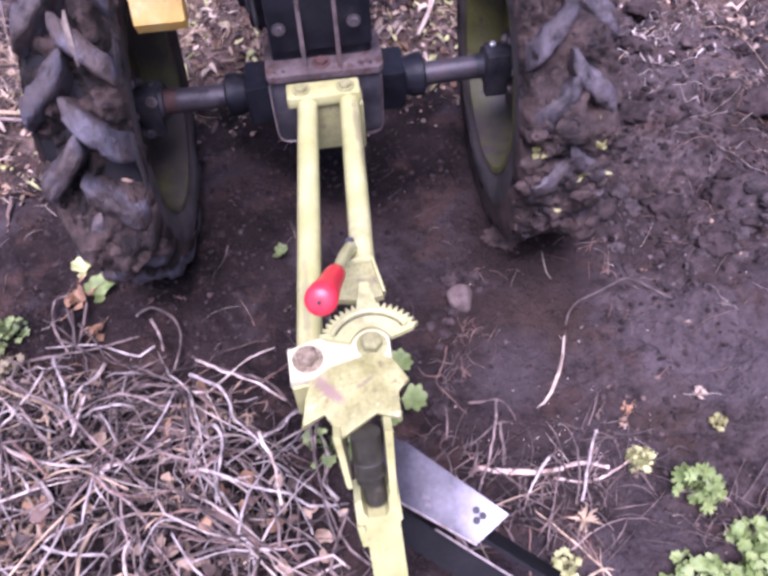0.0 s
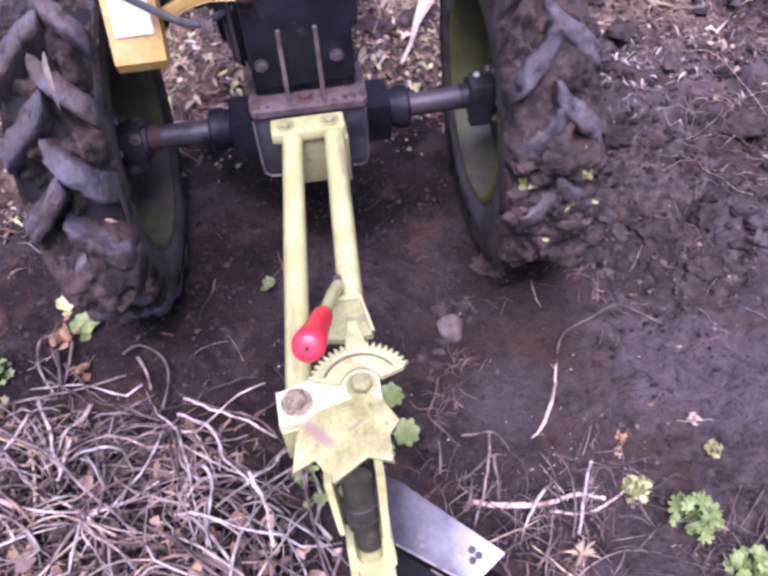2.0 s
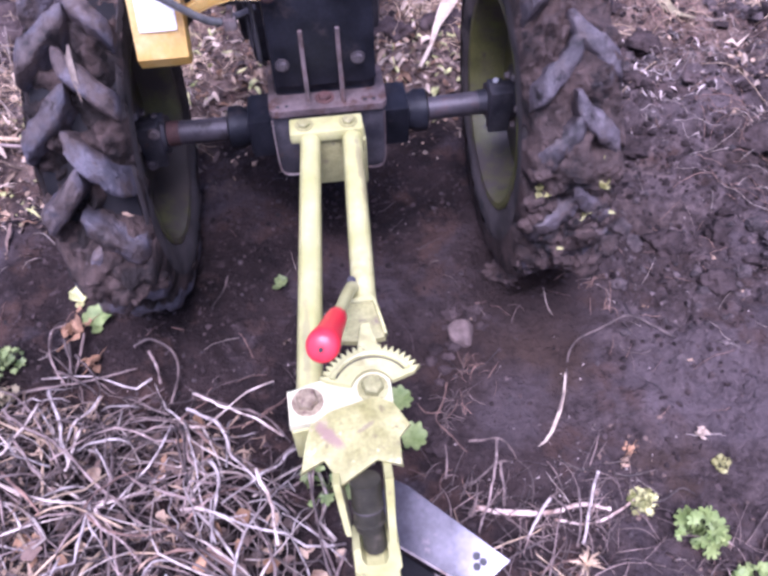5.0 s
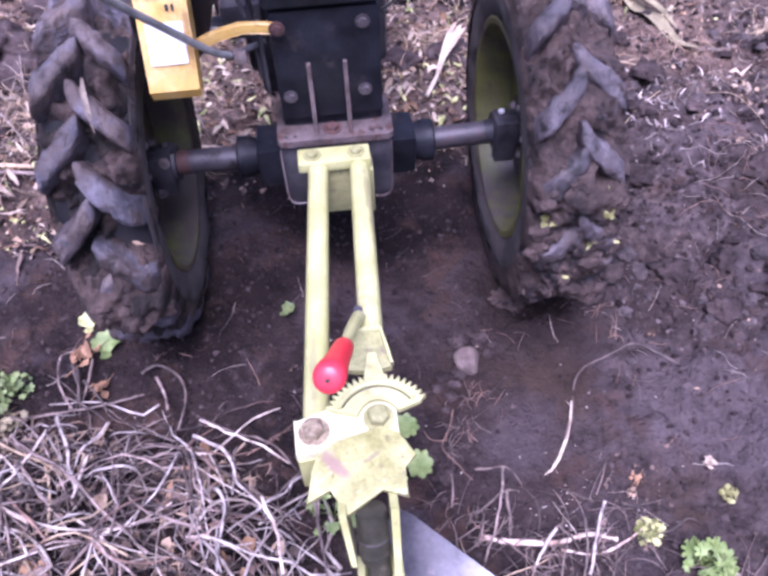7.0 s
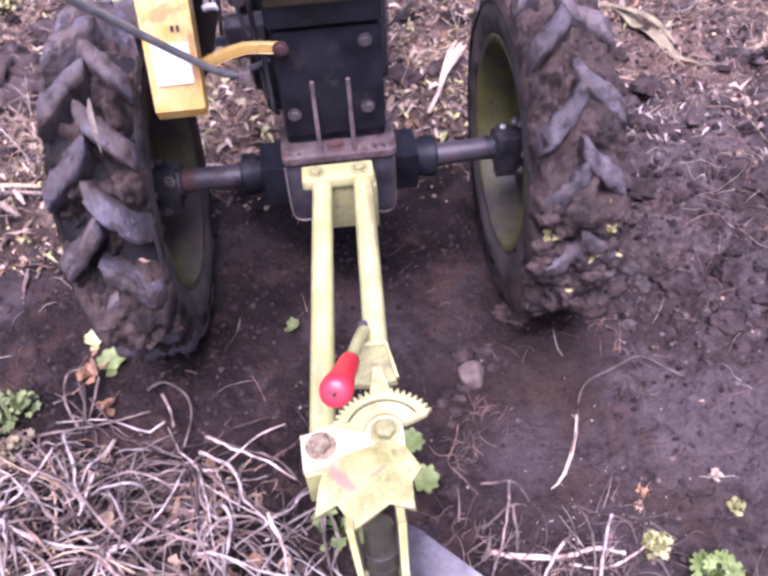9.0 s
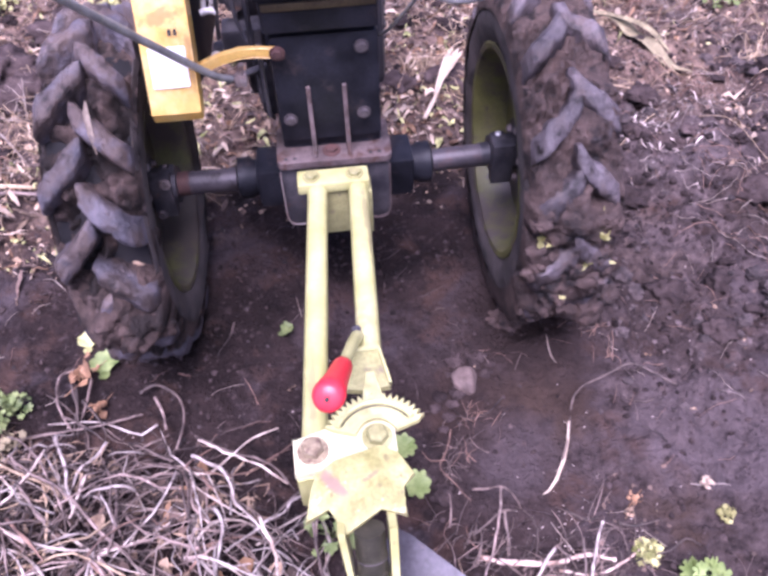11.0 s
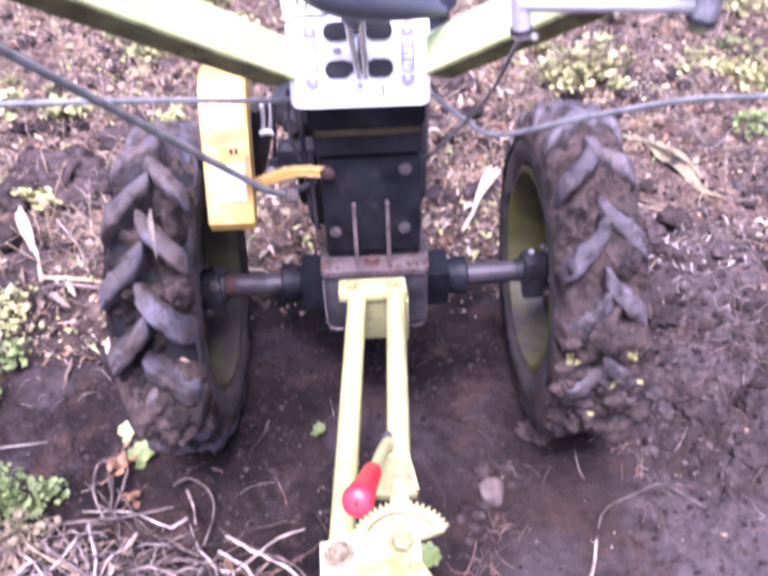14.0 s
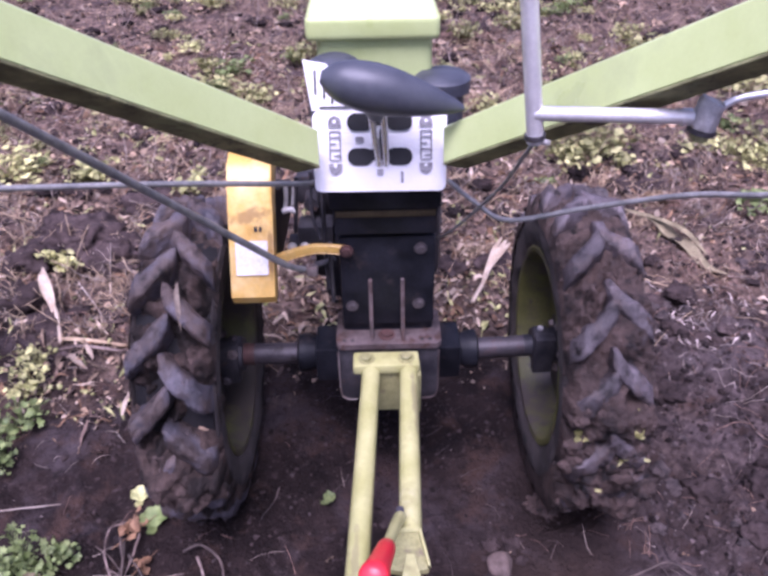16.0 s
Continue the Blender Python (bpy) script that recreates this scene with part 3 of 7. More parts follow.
class Heap:
    """Gathers many small pieces into one mesh."""

    def __init__(self):
        self.v, self.f = [], []

    def stick(self, pts, r, n=4, taper=0.6):
        pts = [Vector(p) for p in pts]
        base, last = len(self.v), len(pts) - 1
        for i, (p, (t, s, u)) in enumerate(zip(pts, frames(pts))):
            rr = r * (1 - (1 - taper) * i / last) * (1 + (0.55 * noise.noise(p * 70) if n > 4 else 0.0))
            for k in range(n):
                a = 2 * math.pi * k / n
                self.v.append(p + rr * (math.cos(a) * s + math.sin(a) * u))
        for i in range(last):
            for k in range(n):
                a, b = base + i * n + k, base + i * n + (k + 1) % n
                self.f.append((a, b, b + n, a + n))
        self.f.append(tuple(base + k for k in range(n))[::-1])
        self.f.append(tuple(base + last * n + k for k in range(n)))

    def blade(self, pts, width, cup=0.2, twist=0.0):
        """A leaf strip, wide in the middle, folded along its rib."""
        pts = [Vector(p) for p in pts]
        base, last = len(self.v), len(pts) - 1
        for i, p in enumerate(pts):
            t = (pts[min(i + 1, last)] - pts[max(i - 1, 0)]).normalized()
            side = t.cross(Vector((0, 0, 1)))
            side = side.normalized() if side.length > 1e-4 else Vector((1, 0, 0))
            up = side.cross(t)
            a = twist * i / last
            side, up = math.cos(a) * side + math.sin(a) * up, math.cos(a) * up - math.sin(a) * side
            w = width * max(0.06, math.sin(math.pi * (0.08 + 0.9 * i / last)) ** 0.8)
            self.v += [p - side * w / 2 + up * cup * w, p, p + side * w / 2 + up * cup * w]
        for i in range(last):
            a = base + 3 * i
            self.f += [(a, a + 1, a + 4, a + 3), (a + 1, a + 2, a + 5, a + 4)]

    def lobed(self, at, heading, size, tilt=0.3, lobes=5, cup=0.25, roll=0.0, notch=0.76):
        """A lobed leaf: a fan of rounded teeth round its stalk's end."""
        at = Vector(at)
        fwd = Vector((math.cos(heading) * math.cos(tilt), math.sin(heading) * math.cos(tilt), math.sin(tilt)))
        side = fwd.cross(Vector((0, 0, 1))).normalized()
        up = side.cross(fwd)
        c_, s_ = math.cos(roll), math.sin(roll)
        side, up = c_ * side + s_ * up, c_ * up - s_ * side
        base = len(self.v)
        self.v.append(at)
        ph = 13.7 * at.x + 7.1 * at.y
        n = lobes * 4 + 1
        for k in range(n):
            a = (k / (n - 1) - 0.5) * 4.4
            r = size * (0.78 + 0.22 * math.cos(a * 0.5)) * (1.0 if k % 4 in (1, 2, 3) else notch) * (1.06 if k % 4 == 2 else 1.0)
            self.v.append(at + fwd * (size * 0.45 + r * 0.62 * math.cos(a)) + side * r * 0.72 * math.sin(a) + up * (cup * size * (abs(math.sin(a)) ** 1.5 - 0.25 + 0.12 * math.sin(5 * a + heading) + 0.5 * noise.noise((3 * a, ph, heading)))))
        mid = len(self.v)
        self.v.append(at + fwd * size * 0.45 - up * size * 0.05)
        for k in range(n - 1):
            self.f.append((mid, base + 1 + k, base + 2 + k))
        self.f += [(base, base + 1, mid), (base, mid, base + n)]

    def shard(self, at, size, rnd):
        """A crumpled scrap of leaf with a ragged outline."""
        base, n = len(self.v), rnd.randint(5, 8)
        tilt = Euler((rnd.gauss(0, 0.5), rnd.gauss(0, 0.5), rnd.uniform(0, 6.28))).to_matrix()
        long = rnd.uniform(0.35, 1.0)
        self.v.append(Vector(at) + Vector((0, 0, rnd.uniform(-0.25, 0.25) * size)))
        for k in range(n):
            a, r = 2 * math.pi * k / n, size * rnd.uniform(0.45, 1.0)
            self.v.append(Vector(at) + tilt @ Vector((r * math.cos(a), long * r * math.sin(a), rnd.uniform(-0.3, 0.3) * size)))
        self.f += [(base, base + 1 + k, base + 1 + (k + 1) % n) for k in range(n)]

    def lump(self, at, size, seed):
        base = len(self.v)
        at = Vector(at)
        sq = (RND.uniform(0.7, 1.3), RND.uniform(0.7, 1.3), RND.uniform(0.55, 0.9))
        for d in LUMP_V:
            k = 1 + 0.85 * noise.noise((d.x * 1.9 + seed, d.y * 1.9, d.z * 1.9))
            self.v.append(at + Vector((d.x * sq[0], d.y * sq[1], d.z * sq[2])) * size * k)
        self.f += [tuple(base + i for i in f) for f in LUMP_F]

    def clod(self, at, size, seed):
        """A larger, rougher lump."""
        base, at = len(self.v), Vector(at)
        for d in CLOD_V:
            q = d + Vector((seed, 0, 0))
            k = 1 + 0.55 * noise.noise(q * 1.3) + 0.42 * noise.noise(q * 3.1) + 0.24 * noise.noise(q * 7.0) + 0.10 * noise.noise(q * 15.0)
            self.v.append(at + Vector((d.x * 1.15, d.y, d.z * 0.62)) * size * k)
        self.f += [tuple(base + i for i in f) for f in CLOD_F]

    def link(self, name, mat, parent=None, flat=False):
        mesh = bpy.data.meshes.new(name)
        origin = Vector(parent["at"]) if parent else Vector((0, 0, 0))
        mesh.from_pydata([v - origin for v in self.v], [], self.f)
        for p in mesh.polygons:
            p.use_smooth = not flat
        mesh.materials.append(mat)
        ob = new(name, mesh)
        ob.parent = parent
        if parent:
            ob["at"] = tuple(origin)
        return ob


# ---- walking tractor ----
tractor = tagged(empty("walking_tractor", (AX[0], 0.0, 0.0)), "muddy green and black two-wheeled walking tractor standing on tilled soil", "walking tractor")


PITCH = 2 * math.pi / 16


def turned(a):
    """An angle brought to -pi..pi."""
    return (a + math.pi) % (2 * math.pi) - math.pi


def mud_depth(muddy, a, xo, seed):
    """How far the packed mud reaches out from the axle: a counts downwards from the rearmost point, xo across the tread."""
    f = xo / (WHEEL_W / 2)
    a = turned(a)
    lumps = fbm(xo * 34, a * 9.0, seed * 3.1, 4)
    dist, _ = noise.voronoi((xo * 20 + 0.5 * lumps + seed, a * 6.5, seed * 1.7))
    cracks = smooth(0.22, 0.0, dist[1] - dist[0])
    fine = noise.noise((xo * 120, a * 40, seed)) * 0.003
    if muddy > 0.5:
        low = smooth(-0.80, -0.25, a) * smooth(2.6, 1.8, a)
        big, _ = noise.voronoi((xo * 11 + 0.7 * lumps + 4.2, a * 3.6 + 0.4 * lumps, 2.3))
        soft = fbm(xo * 15, a * 4.6, seed * 5.7, 2)
        r = 0.297 + 0.026 * low - 0.016 * abs(f) ** 6 + 0.008 * lumps + 0.017 * soft - 0.022 * smooth(0.12, 0.0, big[1] - big[0]) * (0.35 + 0.65 * smooth(0.0, 0.4, soft + 0.2)) - 0.004 * cracks * low + fine
        r += 0.012 * smooth(0.35, -0.35, f) * math.exp(-(((a + 0.84) / 0.10) ** 2)) + 0.022 * math.exp(-(((xo - 0.03) / 0.035) ** 2) - (((a + 0.76) / 0.10) ** 2))
        for hx, ha, wx, wa, deep in ((-0.082, -0.49, 0.014, 0.10, 0.07), (0.030, -0.39, 0.014, 0.05, 0.045), (-0.010, -0.12, 0.05, 0.025, 0.03), (-0.062, -0.19, 0.020, 0.04, 0.04), (-0.075, 0.25, 0.02, 0.08, 0.05), (0.006, 0.30, 0.05, 0.03, 0.03)):
            r -= deep * math.exp(-(((xo - hx) / wx) ** 2) - (((a - ha) / wa) ** 2))
    else:
        r = 0.270 - 0.02 * abs(f) ** 5 + 0.030 * lumps * 0.9 - 0.010 * cracks + fine
        for hx, ha, wx, wa, rise in ((0.058, -0.67, 0.022, 0.12, 0.046), (-0.028, -0.66, 0.026, 0.08, 0.034), (0.030, -1.16, 0.034, 0.11, 0.040), (0.020, -0.93, 0.02, 0.08, 0.030), (0.012, -0.14, 0.05, 0.11, 0.034), (-0.03, 0.02, 0.05, 0.10, 0.040), (0.05, 0.10, 0.05, 0.10, 0.036), (-0.02, -0.33, 0.02, 0.05, 0.022)):
            r += rise * math.exp(-(((xo - hx) / wx) ** 2) - (((a - ha) / wa) ** 2))
        r += 0.040 * smooth(-0.22, 0.05, a) * smooth(2.0, 1.2, a) * (1 - 0.4 * abs(f) ** 3)
        r -= 0.055 * math.exp(-(((xo - 0.055) / 0.032) ** 2) - (((a + 0.31) / 0.085) ** 2))
    return r


def wheel(side, seed, muddy, inner, outer, tread):
    """inner and outer: the angle of one lug in the half with smaller and larger x."""
    rnd = random.Random(seed)
    cx = AX[0] + side * TRACK
    c = Vector((cx, 0, AX[2] + (0.006 if side > 0 else 0.0)))
    hub = empty("wheel", c, tractor)
    # carcass
    bm = bmesh.new()
    hw = WHEEL_W / 2
    prof = [(-hw * 0.80, 0.199), (-hw * 0.96, 0.220), (-hw * 0.98, 0.240), (-hw * 0.90, 0.258), (-hw * 0.6, 0.264), (0, 0.266),
            (hw * 0.6, 0.264), (hw * 0.90, 0.258), (hw * 0.98, 0.240), (hw * 0.96, 0.220), (hw * 0.80, 0.199), (0, 0.193)]
    lathe(bm, prof, c, "x", 96)
    part("tyre", bm, rubber, hub, "black rubber tyre smeared with wet mud")
    for sx in (-1, 1):
        bm = bmesh.new()
        lathe(bm, [(sx * hw * 0.82, 0.200), (sx * hw * 0.92, 0.203), (sx * hw * 1.00, 0.215), (sx * hw * 1.045, 0.235), (sx * hw * 1.03, 0.252), (sx * hw * 0.97, 0.266), (sx * hw * 0.90, 0.256), (sx * hw * 0.95, 0.22)], c, "x", 128)
        for v in bm.verts:
            v.co.x += (0.004 * noise.noise(v.co * 26) + 0.0015 * noise.noise(v.co * 90)) * sx
        part("sidewall", bm, sidewall_mud, hub, "tyre sidewall coated with grey-brown mud")
    # tread lugs in a chevron, the two halves staggered
    for half, first in ((-1, inner), (1, outer)):
        for k in range(16):
            bm = bmesh.new()
            a0 = first + k * PITCH + rnd.uniform(-0.025, 0.025)
            rows = []
            for s in range(11):
                f = s / 10
                xo = half * (-0.007 + 0.0755 * f)
                a = a0 + 0.30 * f - 0.06 * f * f
                top = WHEEL_R - 0.004 * f * f - (0.024 if s == 10 else 0.006 if s == 9 else 0.004 if s == 0 else 0) + rnd.uniform(-0.0025, 0.0025)
                base = 0.255 - 0.02 * f ** 4
                half_w = (0.0225 if s else 0.016) / WHEEL_R * rnd.uniform(0.90, 1.12)
                ring = []
                for da, r in ((-1.22, base), (-1.10, top - 0.020), (-1.00, top - 0.008), (-0.82, top - 0.0018), (-0.4, top), (0.4, top), (0.82, top - 0.0018), (1.00, top - 0.008), (1.10, top - 0.020), (1.22, base)):
                    aa = a + da * half_w
                    r += (0.012 * noise.noise((28 * xo + seed, 14 * aa, 3.0)) + 0.0045 * noise.noise((90 * xo + seed, 50 * aa, 9.0))) if r > 0.29 else 0.0
                    aa += 0.012 * noise.noise((60 * xo + seed, 20 * aa, 5.0))
                    ring.append(bm.verts.new(c + Vector((xo, -r * math.cos(aa), -r * math.sin(aa)))))
                rows.append(ring)
            for p, q in zip(rows, rows[1:]):
                for i in range(9):
                    bm.faces.new((p[i], p[i + 1], q[i + 1], q[i]))
            bm.faces.new(rows[0])
            bm.faces.new(rows[-1][::-1])
            part("lug", bm, tread, hub, sharp=70)
    # mud packed between the lugs, cracked into clods
    bm = bmesh.new()
    n, m = 420, 45
    grid = []
    for i in range(n):
        a = 2 * math.pi * i / n
        ring = []
        for j in range(m):
            f = 2 * j / (m - 1) - 1
            xo = f * (hw + 0.004)
            r = 0.258 if abs(f) > 0.99 else mud_depth(muddy, a, xo, seed)
            ring.append(bm.verts.new(c + Vector((xo, -r * math.cos(a), -r * math.sin(a)))))
        grid.append(ring)
    for i in range(n):
        p, q = grid[i], grid[(i + 1) % n]
        for j in range(m - 1):
            bm.faces.new((p[j], p[j + 1], q[j + 1], q[j]))
    part("packed_mud", bm, mud if muddy > 0.5 else mud_dark, hub, "brown mud packed between the lugs", sharp=180)
    # lumps of earth stuck to the tread
    for k in range(22 if muddy > 0.5 else 14):
        bm = bmesh.new()
        a = rnd.uniform(-0.45, 1.0) if muddy > 0.5 else rnd.choice((-0.95, -0.66, -0.12, 0.15)) + rnd.gauss(0, 0.06)
        size = rnd.uniform(0.006, 0.014) if k % 4 else rnd.uniform(0.014, 0.026)
        xo = rnd.uniform(-hw * 0.9, hw * 1.05)
        r = mud_depth(muddy, a, xo, seed) - 0.25 * size
        at = c + Vector((xo, -r * math.cos(a), -r * math.sin(a)))
        if at.z < 0.03:
            bm.free()
            continue
        bmesh.ops.create_icosphere(bm, subdivisions=3, radius=size, matrix=Matrix.Translation(at))
        for v in bm.verts:
            d = v.co - at
            v.co = at + Vector((d.x * 1.25, d.y * 0.7, d.z * 1.0)) * (1 + 0.8 * noise.noise(d * 38 + Vector((k, 0, 0))) + 0.4 * noise.noise(d * 110 + Vector((0, k, 0))) + 0.2 * noise.noise(d * 260))
        part("mud_lump", bm, mud if muddy > 0.5 else mud_dark, hub, sharp=180)
    if muddy > 0.5:
        for a, xo, size in ((-0.20, -0.048, 0.024), (-0.035, 0.060, 0.012), (-0.02, 0.026, 0.017), (-0.36, 0.040, 0.010), (0.20, -0.010, 0.012), (-0.43, 0.050, 0.012), (-0.22, 0.038, 0.013)):
            r = mud_depth(muddy, a, xo, seed) + 0.006
            for _ in range(3 if size > 0.012 else 1):
                one = Heap()
                one.shard(c + Vector((xo + rnd.gauss(0, 0.3 * size), -r * math.cos(a), -r * math.sin(a) + rnd.gauss(0, 0.25 * size))), size * rnd.uniform(0.6, 1.0), rnd)
                one.link("stuck_leaf", leaf_yellow, hub)
    else:
        # a straw caught in the tread and a scrap of leaf
        one = Heap()
        one.blade([c + Vector((0.018 + 0.004 * k, -r * math.cos(a), -r * math.sin(a))) for k, (a, r) in enumerate(((-1.10, 0.318), (-1.02, 0.325), (-0.93, 0.322), (-0.84, 0.316)))], 0.009, 0.3)
        one.link("stuck_straw", leaf_pale, hub)
        for at, size in (((0.030, -0.262, 0.165), 0.016), ((0.055, -0.285, 0.085), 0.012)):
            one = Heap()
            one.shard(c + Vector(at), size, rnd)
            one.link("stuck_leaf", leaf_dry, hub)
    # rim: lip, barrel and disc, open towards the axle
    bm = bmesh.new()
    s = -side
    prof = [(s * 0.066, 0.203), (s * 0.068, 0.199), (s * 0.066, 0.190), (s * 0.045, 0.181), (s * 0.000, 0.172), (s * -0.006, 0.12), (s * 0.008, 0.075), (s * 0.012, 0.0),
            (s * 0.004, 0.0), (s * 0.000, 0.075), (s * -0.014, 0.12), (s * -0.010, 0.178), (s * -0.06, 0.188), (s * -0.06, 0.200), (s * 0.060, 0.200)]
    lathe(bm, prof, c, "x", 72)
    part("rim", bm, rim_paint if side < 0 else rim_clean, hub, "olive painted steel rim, dirty")
    # hub collar with its bolts
    bm = bmesh.new()
    tube(bm, [c + Vector((s * 0.015, 0, 0)), c + Vector((s * 0.075, 0, 0))], 0.034, 20)
    tube(bm, [c + Vector((s * 0.014, 0, 0)), c + Vector((s * 0.024, 0, 0))], 0.062, 24)
    box(bm, c + Vector((s * 0.06 - 0.014, -0.012, 0.026)), c + Vector((s * 0.06 + 0.014, 0.012, 0.040)), 0.003)
    box(bm, c + Vector((s * 0.052 - 0.024, -0.040, -0.044)), c + Vector((s * 0.052 + 0.016, -0.014, 0.044)), 0.005)
    part("hub", bm, steel_dark, hub, "dark steel hub clamp")
    bm = bmesh.new()
    hex_bolt(bm, c + Vector((s * 0.06, 0, 0.04)), (0, 0, 1), 0.006, 0.006, washer=False)
    part("hub_bolt", bm, bolt_dark if side < 0 else zinc, hub)
    if side < 0:
        for dx, dz, mat in ((0.060, 0.034, steel_dirty), (0.040, -0.034, bolt_dark)):
            bm = bmesh.new()
            hex_bolt(bm, c + Vector((dx, -0.040, dz)), (0, -1, 0.2), 0.0075, 0.009)
            part("clamp_bolt", bm, mat, hub)
    for k in range(5):
        bm = bmesh.new()
        a = 2 * math.pi * k / 5 + 0.4
        hex_bolt(bm, c + Vector((s * 0.024, 0.048 * math.cos(a), 0.048 * math.sin(a))), (s, 0, 0), 0.007, 0.008)
        part("wheel_nut", bm, steel_dirty, hub)
    return hub


wheel(-1, 1, 0.42, -0.49, -0.29, lug_rubber)
wheel(1, 2, 1.25, -0.92, -1.00, lug_muddy)

# axle, its housings and collars
for x0, x1, r in ((-0.325, -0.17, 0.0215), (0.17, 0.325, 0.0215)):
    bm = bmesh.new()
    tube(bm, [(AX[0] + x0, 0, AX[2]), (AX[0] + x1, 0, AX[2] + (0.006 if x1 > 0.2 else 0.0))], r, 20)
    axle = part("axle", bm, axle_steel, tractor, "dark steel axle tube, rusty at its end")
    bm = bmesh.new()
    xs = (x0 + 0.02, x0 + 0.055) if x0 < 0 else (x1 - 0.05, x1 - 0.02)
    tube(bm, [(AX[0] + x, 0, AX[2] + (0.005 if x > 0 else 0.0)) for x in xs], r + 0.001, 20)
    part("axle_collar", bm, rust if x0 < 0 else steel_dark, axle)
for s in (-1, 1):
    bm = bmesh.new()
    xs = [0.085, 0.10, 0.105, 0.15, 0.158, 0.178, 0.182]
    rs = [0.046, 0.046, 0.036, 0.034, 0.039, 0.039, 0.030]
    tube(bm, [(AX[0] + s * x, 0, AX[2]) for x in xs], rs, 24)
    housing = part("axle_housing", bm, black, tractor)
    bm = bmesh.new()
    box(bm, (AX[0] + s * 0.118 - 0.026, -0.043, AX[2] - 0.040), (AX[0] + s * 0.118 + 0.026, 0.040, AX[2] + 0.040), 0.007)
    part("housing_block", bm, black, housing)
# gearbox
bm = bmesh.new()
box(bm, (-0.078, -0.055, 0.40), (0.092, 0.16, 0.70), 0.010)
box(bm, (-0.075, -0.06, 0.24), (0.088, 0.12, 0.42), 0.018)
part("gearbox", bm, black, tractor, "black painted gearbox housing, dusty")
bm = bmesh.new()
m = basis((0.0085, -0.064, 0.53), (1, 0, 0), (0, 0, 1))
slab(bm, rounded(0.166, 0.19, 0.006), 0.008, m)
cover = part("gearbox_cover", bm, black, tractor)
for x, z in ((0.066, 0.60), (-0.058, 0.477), (0.064, 0.480)):
    bm = bmesh.new()
    hex_bolt(bm, (x, -0.064, z), (0, -1, 0), 0.008, 0.007)
    part("cover_bolt", bm, bolt_dark, cover)
bm = bmesh.new()
slab(bm, rounded(0.196, 0.11, 0.014, cx=0.008, cy=-0.046), 0.012, Matrix.Translation((0, 0, 0.414)), 0.002)
flange = part("flange", bm, flange_steel, tractor, "bare steel mounting flange with dirt")
for x in (-0.023, 0.035):
    bm = bmesh.new()
    m = basis((x + 0.003, 0, 0), (0, 1, 0), (0, 0, 1))
    slab(bm, [(-0.060, 0.540), (-0.060, 0.412), (-0.092, 0.412), (-0.090, 0.422), (-0.076, 0.470), (-0.067, 0.535)], 0.007, m, 0.0015)
    part("rib", bm, flange_steel, flange)
bm = bmesh.new()
hex_bolt(bm, (0.004, -0.074, 0.414), (0, 0, 1), 0.011, 0.008)
part("flange_bolt", bm, rust, flange)
for x in (0.070, 0.085, -0.060, -0.075):
    bm = bmesh.new()
    tube(bm, [(x, -0.088, 0.4142), (x, -0.088, 0.4148)], 0.0034, 10)
    part("flange_hole", bm, ink, flange)
# side cheeks that take the hitch
bm = bmesh.new()
slab(bm, rounded(0.190, 0.136, 0.020, cx=0.007, cy=0.342), 0.006, basis((0, -0.095, 0), (1, 0, 0), (0, 0, 1)), 0.001)
bracket = part("hitch_bracket", bm, steel_dark, tractor, "dark steel bracket plate")
for sx in (-1, 1):
    bm = bmesh.new()
    tube(bm, spline([(0.007 + sx * 0.094, -0.098, 0.395), (0.007 + sx * 0.094, -0.099, 0.330), (0.007 + sx * 0.092, -0.099, 0.288), (0.007 + sx * 0.080, -0.099, 0.2745), (0.007 + sx * 0.062, -0.099, 0.274)], 4), 0.0014, 8)
    part("bracket_edge", bm, steel_dirty if sx < 0 else flange_steel, bracket)

# gear console: black box, brass strip, white selector plate, shift lever
bm = bmesh.new()
box(bm, (-0.082, -0.075, 0.635), (0.094, 0.10, 0.70), 0.006)
box(bm, (-0.088, -0.085, 0.690), (0.098, 0.10, 0.73), 0.006)
console = part("console", bm, black, tractor, "black steel console under the gear plate")
bm = bmesh.new()
box(bm, (-0.078, -0.078, 0.672), (0.090, -0.072, 0.684), 0.001)
part("strip", bm, brass, console)
# white selector plate tilted towards the driver
PLATE = basis((-0.002, -0.118, 0.742), (1, -0.02, 0), (0, 0.045, 0.13))
bm = bmesh.new()
slab(bm, rounded(0.205, 0.124, 0.010, cy=0.062), 0.003, PLATE, 0.0008)
slab(bm, [(-0.103, 0.1242), (-0.030, 0.1242), (-0.050, 0.165), (-0.080, 0.193), (-0.114, 0.199)], 0.003, PLATE, 0.0006)
plate = part("selector_plate", bm, plate_white, tractor, "white metal gear selector plate with black slots")
LIFT = PLATE @ Matrix.Translation((0, 0, 0.0022))
for cy in (0.1065, 0.054):
    bm = bmesh.new()
    slab(bm, rounded(0.040, 0.017, 0.003, cx=0.0, cy=cy + 0.003), 0.002, PLATE @ Matrix.Translation((0, 0, 0.0026)), 0)
    part("gear_slot", bm, ink, plate)
    for cx in (-0.030, 0.030):
        bm = bmesh.new()
        slab(bm, rounded(0.040, 0.027, 0.013, cx=cx, cy=cy), 0.002, LIFT, 0)
        part("gear_slot", bm, ink, plate)
bm = bmesh.new()
